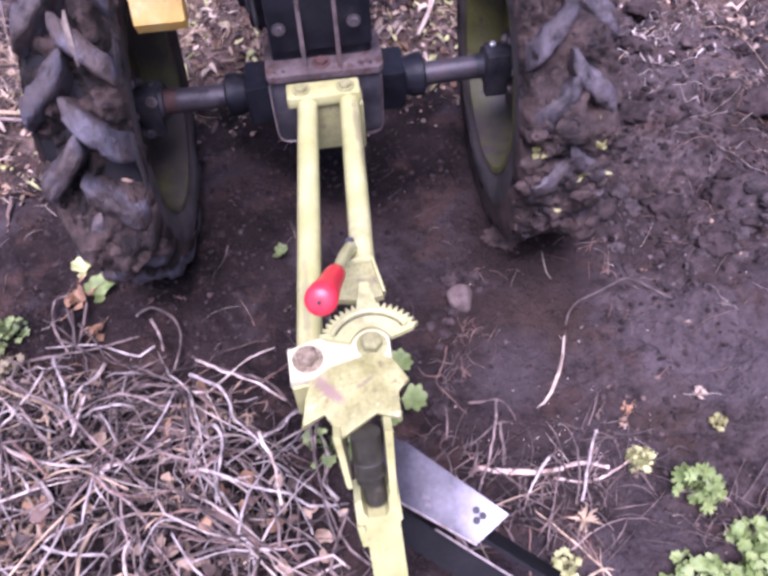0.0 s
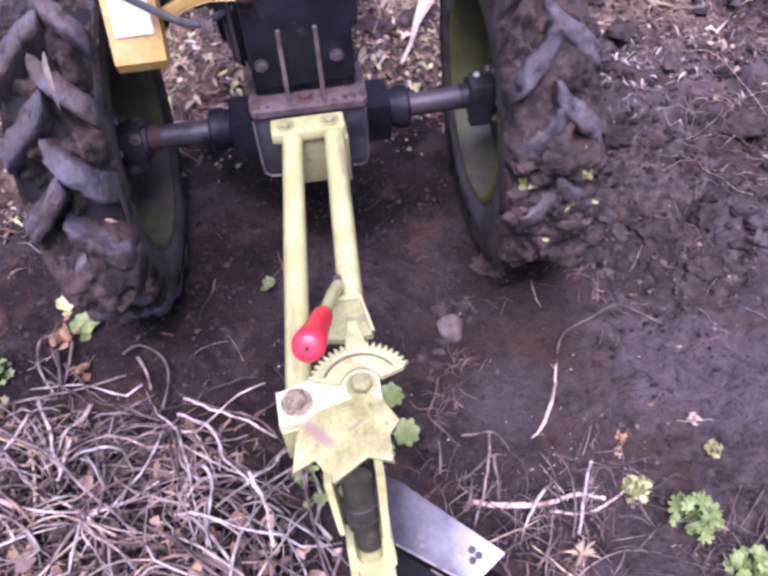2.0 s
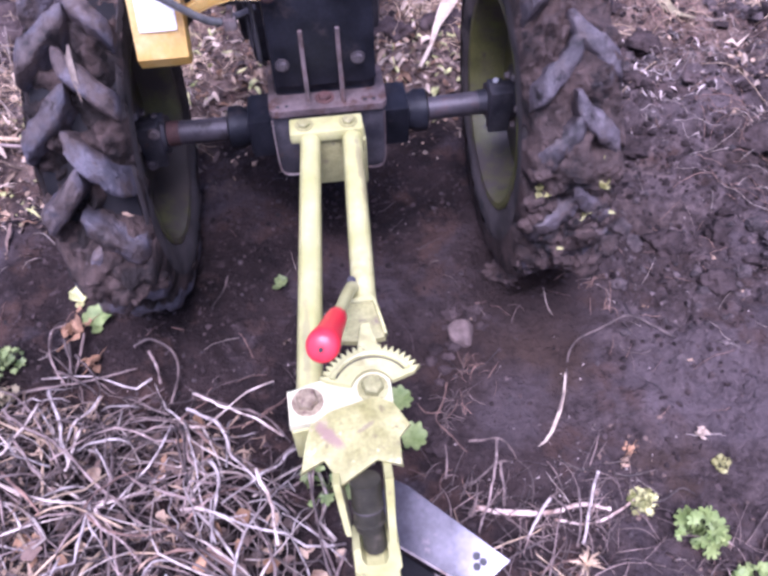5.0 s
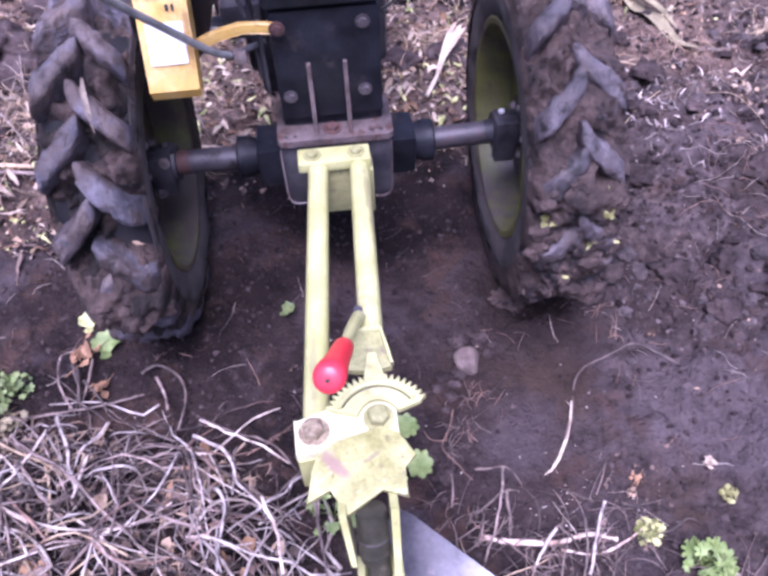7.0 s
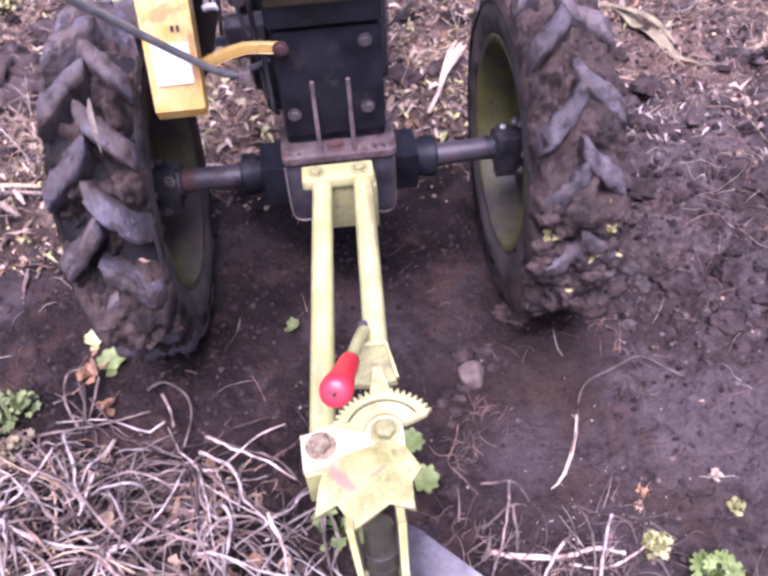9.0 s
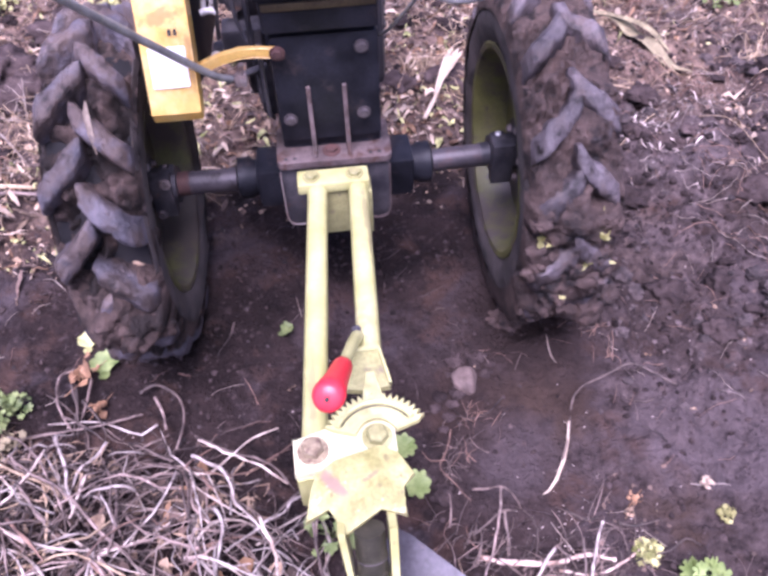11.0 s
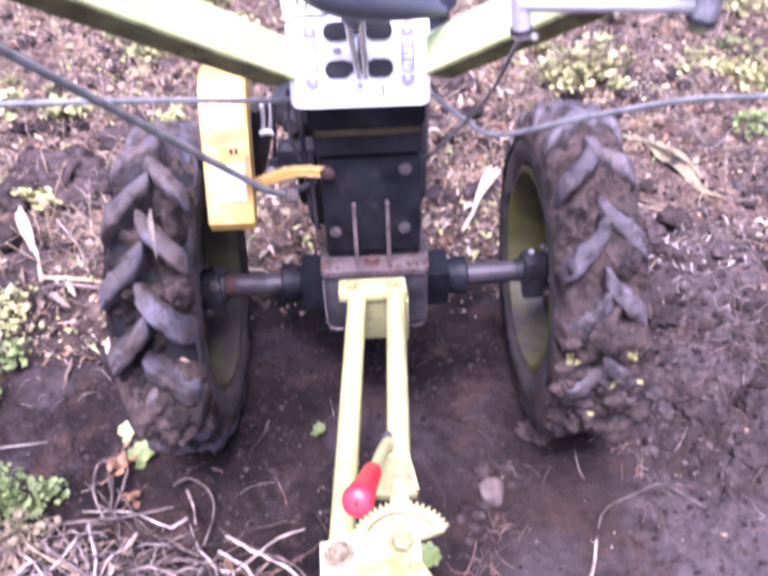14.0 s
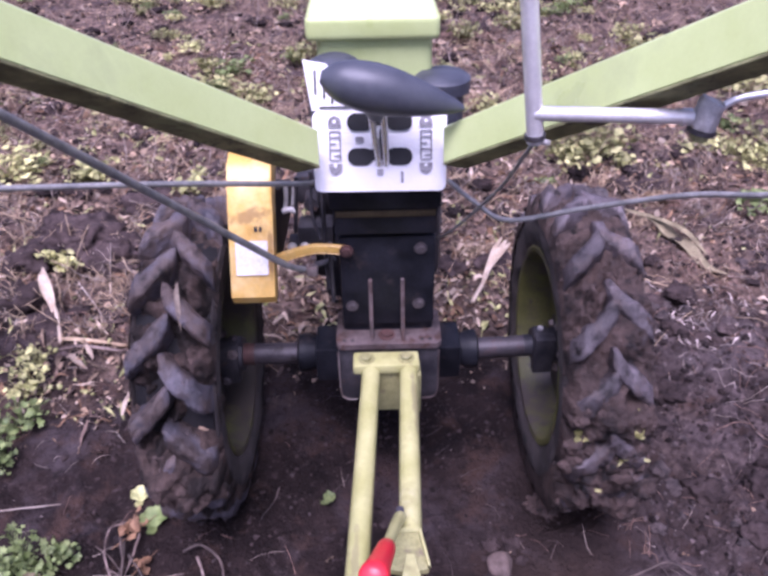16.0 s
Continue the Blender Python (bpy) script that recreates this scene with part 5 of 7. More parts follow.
# ---- plough carried behind the hitch ----
plough = tagged(empty("hiller_plough", (0.02, -0.76, 0.0)), "olive and bare-steel hiller plough standing in the soil behind the hitch", "plough")
SL = basis((0.004, -0.735, 0.40), (1, 0, 0), (0.03, -0.065, -0.115))
for x0, dx, low, thick in ((-0.034, 0.007, 0.050, 0.008), (0.022, -0.002, 0.078, 0.009)):
    bm = bmesh.new()
    slab(bm, [(x0, -0.02), (x0 + thick, -0.02), (x0 + thick - 0.001 + dx, low), (x0 + dx + 0.002, low), (x0 + dx, low - 0.006)], 0.045, SL, 0.0015)
    part("post_cheek", bm, olive, plough)
bm = bmesh.new()
tube(bm, [SL @ Vector((0.0005, v, -0.030)) for v in (-0.012, 0.021, 0.0215, 0.0235, 0.024, 0.040, 0.0405, 0.043, 0.0435, 0.052, 0.053)], [0.0172, 0.0172, 0.0182, 0.0182, 0.0170, 0.0172, 0.0188, 0.0188, 0.0165, 0.0160, 0.0135], 28)
shank = part("shank", bm, shank_dark, plough, "black steel shank inside the post")
bm = bmesh.new()
tube(bm, [SL @ Vector((0.0025 + 0.05 * (v - 0.05), v, -0.020)) for v in (0.050, 0.088, 0.092, 0.0945)], [0.0136, 0.0138, 0.0118, 0.007], 24)
part("shank_end", bm, shank_dark, shank)
bm = bmesh.new()
tube(bm, [SL @ Vector((0.0005, v, -0.030)) for v in (0.0218, 0.0232)], 0.0185, 24)
part("wear_ring", bm, bolt_dark, shank)
bm = bmesh.new()
slab(bm, [(-0.0225, 0.074), (-0.0140, 0.069), (-0.0132, 0.088), (-0.008, 0.0965), (0.012, 0.0975), (0.0172, 0.089), (0.0172, 0.066), (0.0300, 0.069), (0.0315, 0.104), (0.028, 0.109), (-0.019, 0.107), (-0.0220, 0.102)], 0.045,
     SL @ Matrix.Translation((0.001, 0.008, 0.012)), 0.004)
part("sleeve", bm, olive, plough)
bm = bmesh.new()
slab(bm, [(-0.022, 0.120), (-0.013, 0.120), (-0.010, 0.150), (-0.018, 0.150)], 0.030, SL, 0.002)
slab(bm, [(-0.012, 0.111), (0.0290, 0.112), (0.036, 0.36), (-0.006, 0.36)], 0.030, SL @ Matrix.Translation((0, 0, -0.002)), 0.003)
part("lower_post", bm, olive, plough)
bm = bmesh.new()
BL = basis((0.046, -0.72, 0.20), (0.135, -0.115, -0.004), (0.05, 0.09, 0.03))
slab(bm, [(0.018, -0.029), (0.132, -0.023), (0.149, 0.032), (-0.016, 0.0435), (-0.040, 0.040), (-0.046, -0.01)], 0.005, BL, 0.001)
wing = part("wing", bm, blade_steel, plough, "bare steel plough wing, sky glare painted pale towards its end")
for dx, dy in ((0.1205, 0.0125), (0.1095, 0.0140), (0.1165, 0.003)):
    bm = bmesh.new()
    tube(bm, [BL @ Vector((dx, dy, 0)), BL @ Vector((dx, dy, 0.0008))], 0.0052, 10)
    part("bolt_hole", bm, ink, wing)
bm = bmesh.new()
slab(bm, [(0.018, -0.0285), (0.132, -0.0225), (0.132, -0.0255), (0.018, -0.0315)], 0.004, BL @ Matrix.Translation((0, 0, 0.0005)), 0.0006)
part("wing_edge", bm, steel_dirty, wing, "thin brighter strip along the lower edge")
bm = bmesh.new()
slab(bm, [(0.010, -0.036), (0.26, -0.034), (0.26, -0.070), (0.0, -0.075)], 0.006, BL @ Matrix.Translation((0, 0, -0.040)), 0.001)
part("lower_wing", bm, near_black, plough, "near-black lower plough wing")
bm = bmesh.new()
slab(bm, [(0.07, -0.0335), (0.26, -0.0315), (0.26, -0.0345), (0.07, -0.0365)], 0.004, BL @ Matrix.Translation((0, 0, -0.039)), 0.0006)
part("lower_edge", bm, steel_dirty, plough)
bm = bmesh.new()
slab(bm, [(-0.02, 0.02), (0.24, 0.02), (0.24, -0.03), (-0.02, -0.03)], 0.006, BL @ Matrix.Translation((0, 0, -0.035)) @ Euler((radians(-70), 0, 0)).to_matrix().to_4x4(), 0.001)
part("share", bm, near_black, plough)

# ---- things on the ground ----


bm = bmesh.new()
bmesh.ops.create_icosphere(bm, subdivisions=1, radius=1)
LUMP_V, LUMP_F = [v.co.copy() for v in bm.verts], [tuple(v.index for v in f.verts) for f in bm.faces]
bm.free()
bm = bmesh.new()
bmesh.ops.create_icosphere(bm, subdivisions=4, radius=1)
CLOD_V, CLOD_F = [v.co.copy() for v in bm.verts], [tuple(v.index for v in f.verts) for f in bm.faces]
bm.free()


def on_ground(x, y, lift=0.0):
    return Vector((x, y, ground_z(x, y) + lift))


def under_tyre(x, y):
    return abs(abs(x - AX[0]) - TRACK) < 0.085 and abs(y) < 0.16


def wander(x, y, heading, length, bend, steps, lift=0.002, hump=0.0, follow=True):
    """A curved line lying on the ground."""
    out = []
    for k in range(steps + 1):
        f = k / steps
        p = on_ground(x, y, lift + hump * math.sin(math.pi * f))
        out.append(p)
        heading += bend * length / steps
        x, y = x + math.cos(heading) * length / steps, y + math.sin(heading) * length / steps
    return out


def scatter(n, dense):
    """n places over the seen ground, kept with the chance that dense(x, y) gives."""
    out = []
    while len(out) < n:
        y = -0.95 + 5.2 * RND.random() ** 1.7
        half = 1.0 + 0.55 * (y + 0.95)
        x = RND.uniform(-half, half)
        if RND.random() < dense(x, y) and not under_tyre(x, y):
            out.append((x, y))
    return out


def worn(x, y):
    """Where the soil is trodden smooth, between the wheels and behind them."""
    return smooth(0.62, 0.42, abs(x - 0.2)) * smooth(0.05, -0.25, y)


def patchy(x, y):
    """Litter lies in drifts."""
    return 0.15 + 0.85 * smooth(-0.35, 0.35, fbm(x * 2.6, y * 2.6, 21.0, 3))


def bank(x, y):
    return smooth(0.42, 0.6, x) * (1 - smooth(0.7, 1.1, y)) * smooth(-0.5, -0.2, y)


# clods
h = Heap()
for i, (x, y) in enumerate(scatter(11000, lambda x, y: (0.25 + 0.75 * bank(x, y) + 0.3 * smooth(0.2, 0.6, y) - 0.17 * worn(x, y)) * (0.3 + 0.7 * patchy(y, x)))):
    size = min(0.022, 0.0022 * math.exp(RND.gauss(0.25, 0.6)) * (1 + 0.8 * smooth(0.3, 1.5, y) + 0.4 * bank(x, y)))
    h.lump(on_ground(x, y, size * 0.25), size, i * 1.37)
tagged(h.link("soil_clods", clod, flat=True), "small crumbs and clods of dark brown soil on the ground", "soil clods", kind="stuff")

h = Heap()
for i, (x, y) in enumerate(scatter(1800, lambda x, y: bank(x, y) * (0.15 + 0.85 * smooth(-0.1, 0.3, fbm(x * 5, y * 5, 61.0, 3))))):
    size = 0.0024 * math.exp(RND.gauss(0.1, 0.65))
    h.lump(on_ground(x, y, size * 0.1), min(size, 0.010), i * 0.91)
tagged(h.link("dry_crumbs", clod_pale, flat=True), "drier greyish-pink soil crumbs thrown up beside the wheel", "soil clods", kind="stuff")

field_rnd = random.Random(77)
h = Heap()
for k in range(900):
    y = 0.55 + 3.6 * field_rnd.random() ** 1.2
    x = field_rnd.uniform(-1, 1) * (0.95 + 0.62 * (y + 0.95))
    if (abs(x - 0.02) < 0.5 and y < 0.7) or field_rnd.random() > smooth(-0.05, 0.3, fbm(x * 2.3, y * 2.3, 91.0, 2)):
        continue
    size = field_rnd.uniform(0.012, 0.034)
    h.clod(on_ground(x, y, size * 0.15), size, 1.9 * k)
tagged(h.link("field_clods", clod), "dark earth clods lying among litter and weeds", "soil clods", kind="stuff")

h = Heap()
for k in range(170):
    x, y = field_rnd.uniform(0.5, 1.2), field_rnd.uniform(-0.28, 0.7)
    if field_rnd.random() > bank(x, y) * smooth(-0.2, 0.25, fbm(x * 4, y * 4, 17.0, 2)):
        continue
    size = field_rnd.uniform(0.008, 0.022)
    h.clod(on_ground(x, y, size * 0.2), size, 2.7 * k)
tagged(h.link("bank_clods", clod_pale), "dry grey-brown clods thrown up beside the wheel", "soil clods", kind="stuff")

# bits of straw and thin stems
for name, mat, count, dense, label in (
    ("straw_bits", straw_mat, 3200, lambda x, y: 0.05 + 0.8 * smooth(0.25, 0.7, y) + 0.12 * bank(x, y) + 0.5 * smooth(-0.45, -0.6, x) * smooth(-0.1, 0.15, y), "scattered pale straw bits lying on the soil"),
    ("stem_bits", stem, 3000, lambda x, y: 0.06 + 0.8 * smooth(0.25, 0.7, y) + 0.3 * bank(x, y), "scattered grey-brown broken stems on the soil"),
    ("red_bits", red_stem, 1800, lambda x, y: 0.07 + 0.6 * smooth(0.2, 0.7, y) + 0.25 * bank(x, y), "scattered reddish dry grass stems on the soil"),
):
    h = Heap()
    for x, y in scatter(count, dense):
        far = smooth(0.4, 2.0, y)
        length = RND.uniform(0.012, 0.07) * (1 + 0.9 * far)
        h.stick(wander(x, y, RND.uniform(0, 6.28), length, RND.gauss(0, 7), 4, 0.002, RND.uniform(0, 0.008)), RND.uniform(0.0005, 0.0012) * (1 + 0.8 * far), 3)
    tagged(h.link(name, mat), label, "plant litter", kind="stuff")

# crumbs and small pebbles on the trodden soil
crumb_rnd = random.Random(404)
h, g = Heap(), Heap()
for k in range(7000):
    x, y = crumb_rnd.uniform(-0.75, 1.0), crumb_rnd.uniform(-0.95, 0.25)
    if under_tyre(x, y) or crumb_rnd.random() > 0.10 + 0.9 * smooth(-0.05, 0.45, fbm(x * 4.5, y * 4.5, 35.0, 3)):
        continue
    size = min(0.0062, 0.0021 * math.exp(crumb_rnd.gauss(0.15, 0.6)))
    (g if k % 5 == 0 else h).lump(on_ground(x, y, size * 0.3), size, k * 0.61)
tagged(h.link("soil_crumbs", clod, flat=True), "small dark crumbs on the trodden soil", "soil clods", kind="stuff")
tagged(g.link("pale_crumbs", clod_pale, flat=True), "small paler dry crumbs on the trodden soil", "soil clods", kind="stuff")

# thick leaf litter of the near field
def littered(x, y):
    """How thickly leaf litter lies: bare between and behind the wheels, and on the bank."""
    edge = 0.26 + 0.16 * noise.noise((x * 3.1, y * 3.1, 14.0)) - 0.22 * smooth(-0.42, -0.62, x)
    return smooth(edge, edge + 0.22, y) * (1 - 0.9 * bank(x, y)) * (0.12 + 0.88 * smooth(-0.30, 0.30, fbm(x * 3.3, y * 3.3, 52.0, 3)))


lit = random.Random(808)
heaps = {"crisp_leaves": (Heap(), leaf_dry, "crumpled tan and brown leaves lying thickly"), "orange_leaves": (Heap(), leaf_tan, "orange-brown curled dead leaves"),
         "rotting_leaves": (Heap(), leaf_dark, "dark rotting leaves"), "bleached_leaves": (Heap(), leaf_pale, "bleached pale leaf and husk scraps"), "green_scraps": (Heap(), leaf_olive, "yellow-green leaf scraps among dead leaves")}
order = ["crisp_leaves"] * 5 + ["orange_leaves"] * 4 + ["rotting_leaves"] * 8 + ["bleached_leaves"] * 4 + ["green_scraps"] * 3
placed = 0
while placed < 15500:
    y = 0.10 + 2.9 * lit.random() ** 1.25
    x = lit.uniform(-1, 1) * (0.95 + 0.60 * (y + 0.95))
    if under_tyre(x, y) or lit.random() > littered(x, y):
        continue
    placed += 1
    size = min(0.030, 0.0092 * math.exp(lit.gauss(0, 0.42)) * (1 + 0.35 * smooth(0.8, 2.5, y)))
    pick = heaps[lit.choice(order)][0]
    if placed % 5 < 2:
        pick.shard(on_ground(x, y, lit.uniform(0.002, 0.016)), 0.8 * size, lit)
    else:
        run = wander(x, y, lit.uniform(0, 6.28), size * lit.uniform(2.0, 5.0), lit.gauss(0, 14), 3, 0.003, lit.uniform(0.0, 0.022))
        run[lit.choice((0, -1))].z += lit.uniform(0, 0.02)
        pick.blade(run, size * lit.uniform(0.35, 0.95), lit.uniform(-0.3, 0.4), lit.gauss(0, 0.9))
for k in range(900):
    x, y = lit.uniform(-0.50, 0.48), lit.uniform(0.26, 1.0)
    if lit.random() > smooth(0.24, 0.45, y + 0.08 * noise.noise((x * 6, y * 6, 3.0))):
        continue
    size, pick = lit.uniform(0.009, 0.022), heaps[lit.choice(order)][0]
    if k % 2:
        pick.shard(on_ground(x, y, lit.uniform(0.004, 0.022)), size, lit)
    else:
        pick.blade(wander(x, y, lit.uniform(0, 6.28), size * lit.uniform(1.5, 3.2), lit.gauss(0, 14), 3, 0.004, lit.uniform(0.0, 0.025)), size * lit.uniform(0.5, 1.0), lit.uniform(-0.3, 0.4), lit.gauss(0, 0.9))
for name, (h, mat, label) in heaps.items():
    tagged(h.link(name, mat), label, "dry leaves", kind="stuff")

# tufts of withered grass, matted down
for name, mat, label in (("withered_grass", tan_mat, "matted tufts of withered tan grass"), ("reddish_grass", red_stem, "matted tufts of reddish withered grass"), ("bleached_grass", straw_mat, "bleached grass strands over the litter")):
    h = Heap()
    for k in range(430 if mat is tan_mat else 300):
        y = 0.30 + 2.8 * lit.random() ** 1.2
        x = lit.uniform(-1, 1) * (0.95 + 0.60 * (y + 0.95))
        if lit.random() > 0.2 + 0.8 * littered(x, y) or (abs(x) < 0.3 and y < 0.6) or under_tyre(x, y):
            continue
        lean = lit.uniform(0, 6.28)
        for j in range(lit.randint(8, 18)):
            h.stick(wander(x + lit.gauss(0, 0.022), y + lit.gauss(0, 0.022), lean + lit.gauss(0, 0.8), lit.uniform(0.04, 0.13), lit.gauss(0, 9), 5, 0.004, lit.uniform(0.004, 0.035)), lit.uniform(0.0006, 0.0013) * (1 + 0.4 * smooth(0.8, 2.5, y)), 3, 0.5)
    tagged(h.link(name, mat), label, "dry grass", kind="stuff")

# pale chopped straw thrown up on the bank behind the muddy wheel
h = Heap()
for k in range(230):
    x, y = 0.80 + lit.gauss(0, 0.13), 0.42 + lit.gauss(0, 0.09)
    if x < 0.56:
        continue
    h.blade(wander(x, y, lit.gauss(2.4, 0.8), lit.uniform(0.008, 0.045), lit.gauss(0, 2), 3, 0.004, lit.uniform(0, 0.010)), lit.uniform(0.0012, 0.0050), 0.2, lit.gauss(0, 0.6))
tagged(h.link("chopped_straw", chaff), "pale chopped straw thrown up on the soil bank", "plant litter", kind="stuff")

# long thin root fibres and straws strewn over the bank
for name, mat, label in (("reddish_fibres", red_stem, "long thin reddish root fibres strewn over the soil bank"), ("pale_fibres", straw_mat, "long thin pale straws strewn over the soil bank")):
    h = Heap()
    for k in range(130 if mat is red_stem else 60):
        cx, cy, sp = ((0.98, 0.12, 0.09), (0.97, 0.60, 0.06), (0.95, 0.16, 0.12), (0.99, 0.62, 0.07), (1.1, 0.35, 0.18))[k % 5]
        x, y = cx + RND.gauss(0, sp), cy + RND.gauss(0, sp)
        if x < 0.5:
            continue
        h.stick(wander(x, y, RND.gauss(-0.5, 0.8), RND.uniform(0.03, 0.14), RND.gauss(0, 6), 6, 0.003, RND.uniform(0, 0.012)), RND.uniform(0.0006, 0.0012), 3)
    tagged(h.link(name, mat), label, "plant litter", kind="stuff")

# dry stalks still standing in the field
h, g = Heap(), Heap()
for k in range(4600):
    y = 0.45 + 4.2 * RND.random() ** 1.3
    x = RND.uniform(-1, 1) * (0.95 + 0.62 * (y + 0.95))
    if RND.random() > patchy(x + 3, y) or (abs(x) < 0.5 and y < 0.8) or (x > 0.4 and y < 0.8):
        continue
    foot, lean = on_ground(x, y), Vector((RND.gauss(0, 0.7), RND.gauss(0, 0.7), 1.0))
    tall = RND.uniform(0.03, 0.11)
    top = foot + lean * tall
    (h if k % 3 else g).stick([foot, foot.lerp(top, 0.5) + Vector((RND.gauss(0, 0.008), RND.gauss(0, 0.008), 0)), top], RND.uniform(0.0012, 0.0030), 4, 0.5)
    for j in range(RND.randint(1, 3)):
        p = foot.lerp(top, RND.uniform(0.4, 0.95))
        (h if k % 3 else g).stick([p, p + Vector((RND.gauss(0, 0.025), RND.gauss(0, 0.025), RND.uniform(-0.01, 0.03)))], 0.0011, 3, 0.5)
tagged(h.link("dry_stalks", tan_mat), "thin broken tan stalks standing in the littered field", "stalks", kind="stuff")
tagged(g.link("pale_stalks", straw_mat), "thin broken pale stalks standing in the littered field", "stalks", kind="stuff")

# small pale specks and dry leaf scraps
for name, mat, count in (("dry_leaves", leaf_dry, 9000), ("dark_leaves", leaf_dark, 7000), ("pale_leaves", leaf_pale, 3200)):
    h = Heap()
    for x, y in scatter(count, lambda x, y: ((0.001 if name == "pale_leaves" else 0.006) + 0.9 * smooth(0.12, 0.45, y) + (0.01 if name == "pale_leaves" else 0.10) * bank(x, y) + 0.55 * smooth(-0.46, -0.66, x) * smooth(-0.02, 0.2, y)) * patchy(x, y)):
        far = smooth(0.4, 2.2, y)
        size = 0.0068 * math.exp(RND.gauss(0.0, 0.45)) * (1 + 1.0 * far)
        h.shard(on_ground(x, y, RND.uniform(0.002, 0.010)), size, RND)
    tagged(h.link(name, mat), {"dry_leaves": "brown withered leaf scraps strewn over the soil", "dark_leaves": "dark rotten leaf scraps strewn over the soil",
                               "pale_leaves": "pale tan husk scraps strewn over the soil"}[name], "dry leaves", kind="stuff")
h = Heap()
for i, (x, y) in enumerate(scatter(500, lambda x, y: 0.3 + 0.6 * bank(x, y))):
    size = RND.uniform(0.0009, 0.0020) * (1 + smooth(0.3, 2, y))
    h.lump(on_ground(x, y, size * 0.5), size, i * 0.77)
for k in range(90):
    size = RND.uniform(0.0008, 0.0017)
    h.lump(on_ground(0.36 + RND.gauss(0, 0.07), -0.62 + RND.gauss(0, 0.05), size * 0.5), size, k * 0.77)
tagged(h.link("pale_specks", chaff), "tiny pale husks and grit specks on the soil", "grit", kind="stuff")


# weeds
def weed(name, x, y, leaves, size, spread, mat, seed, label, tall=0.03, single=True, sprigs=1, lobes=5, notch=0.76):
    """A low plant: leaves round one foot, or round several sprigs that grow from it."""
    rnd = random.Random(seed)
    thing = tagged(empty(name, on_ground(x, y)), label, "weed", group="weeds")
    foot = Vector(thing["at"])
    tops = [foot + Vector((0, 0, 0.4 * tall))]
    if sprigs > 1:
        tops = []
        for k in range(sprigs):
            a, d = 2.4 * k + rnd.uniform(-0.6, 0.6), spread * math.sqrt((k + 0.3) / sprigs) * rnd.uniform(0.7, 1.15)
            tops.append(foot + Vector((d * math.cos(a), d * math.sin(a), tall * rnd.uniform(0.35, 1.1))))
    rest = Heap()
    reach = spread if sprigs == 1 else 0.42 * spread
    for k in range(leaves):
        if single:
            rest = Heap()
        top = tops[k % len(tops)]
        i, count = k // len(tops), max(1, leaves // len(tops))
        a = 2.4 * i + rnd.uniform(-0.4, 0.4) + 1.3 * (k % len(tops))
        d = reach * math.sqrt((i + 0.4) / count)
        tip = top + Vector((d * math.cos(a), d * math.sin(a), tall * (0.35 - 0.55 * (d / reach) ** 2) * rnd.uniform(0.6, 1.3)))
        tip.z = max(tip.z, foot.z + 0.004)
        rest.stick([foot.lerp(top, 0.3), top.lerp(tip, 0.5) + Vector((0, 0, 0.12 * tall)), tip], 0.0010, 4)
        rest.lobed(tip, a + rnd.uniform(-0.5, 0.5), size * rnd.uniform(0.5, 1.25), rnd.gauss(0.15, 0.5), lobes, rnd.uniform(0.1, 0.5), rnd.gauss(0, 0.5), notch)
        if single:
            rest.link("leaf", mat, thing)
    if not single:
        rest.link("foliage", mat, thing)
    return thing


weed("leafy_weed", 0.451, -0.662, 44, 0.0100, 0.019, leaf_olive, 1, "small yellow-green leafy weed on bare soil", 0.024, notch=0.60)
weed("leafy_weed", 0.520, -0.726, 28, 0.0225, 0.026, leaf_light, 2, "bright green leafy weed on bare soil", 0.050, lobes=6, notch=0.56)
weed("leafy_weed", 0.570, -0.818, 24, 0.0180, 0.024, leaf_light, 3, "bright green leafy weed on bare soil", 0.036)
weed("leafy_weed", 0.465, -0.865, 34, 0.0200, 0.036, leaf_light, 4, "bright green leafy weed on bare soil", 0.036)
weed("leafy_weed", 0.565, -0.880, 40, 0.0210, 0.040, leaf_light, 15, "bright green leafy weed on bare soil", 0.040)
weed("leafy_weed", 0.650, -0.800, 26, 0.0190, 0.034, leaf_light, 17, "bright green leafy weed on bare soil", 0.036)
weed("leafy_weed", 0.285, -0.815, 16, 0.0120, 0.016, leaf_olive, 16, "small yellow-green weed between dry stems", 0.022)
broad = tagged(empty("leafy_weed", on_ground(0.045, -0.505)), "pale green weed with broad scalloped leaves beside the hitch", "weed", group="weeds")
for k, (x, y, z, heading, size) in enumerate(((0.060, -0.470, 0.075, 0.2, 0.036), (0.070, -0.532, 0.070, -0.25, 0.040), (0.040, -0.545, 0.055, -0.9, 0.030), (0.035, -0.470, 0.045, 1.4, 0.028), (0.020, -0.520, 0.05, 2.6, 0.03))):
    one = Heap()
    one.stick([Vector(broad["at"]), Vector(broad["at"]).lerp(Vector((x, y, z)), 0.5) + Vector((0, 0, 0.02)), Vector((x, y, z))], 0.0014, 5)
    one.lobed((x, y, z), heading, size, 0.1, 6, 0.22, 0.1, 0.84)
    one.link("leaf", leaf_light, broad)
weed("leafy_weed", -0.060, -0.580, 10, 0.022, 0.036, leaf_green, 6, "green weed half hidden under the hitch", 0.04)
weed("leafy_weed", -0.655, -0.275, 60, 0.0135, 0.045, leaf_green, 7, "olive green weed beside the dry stems", 0.05, sprigs=5, notch=0.62)
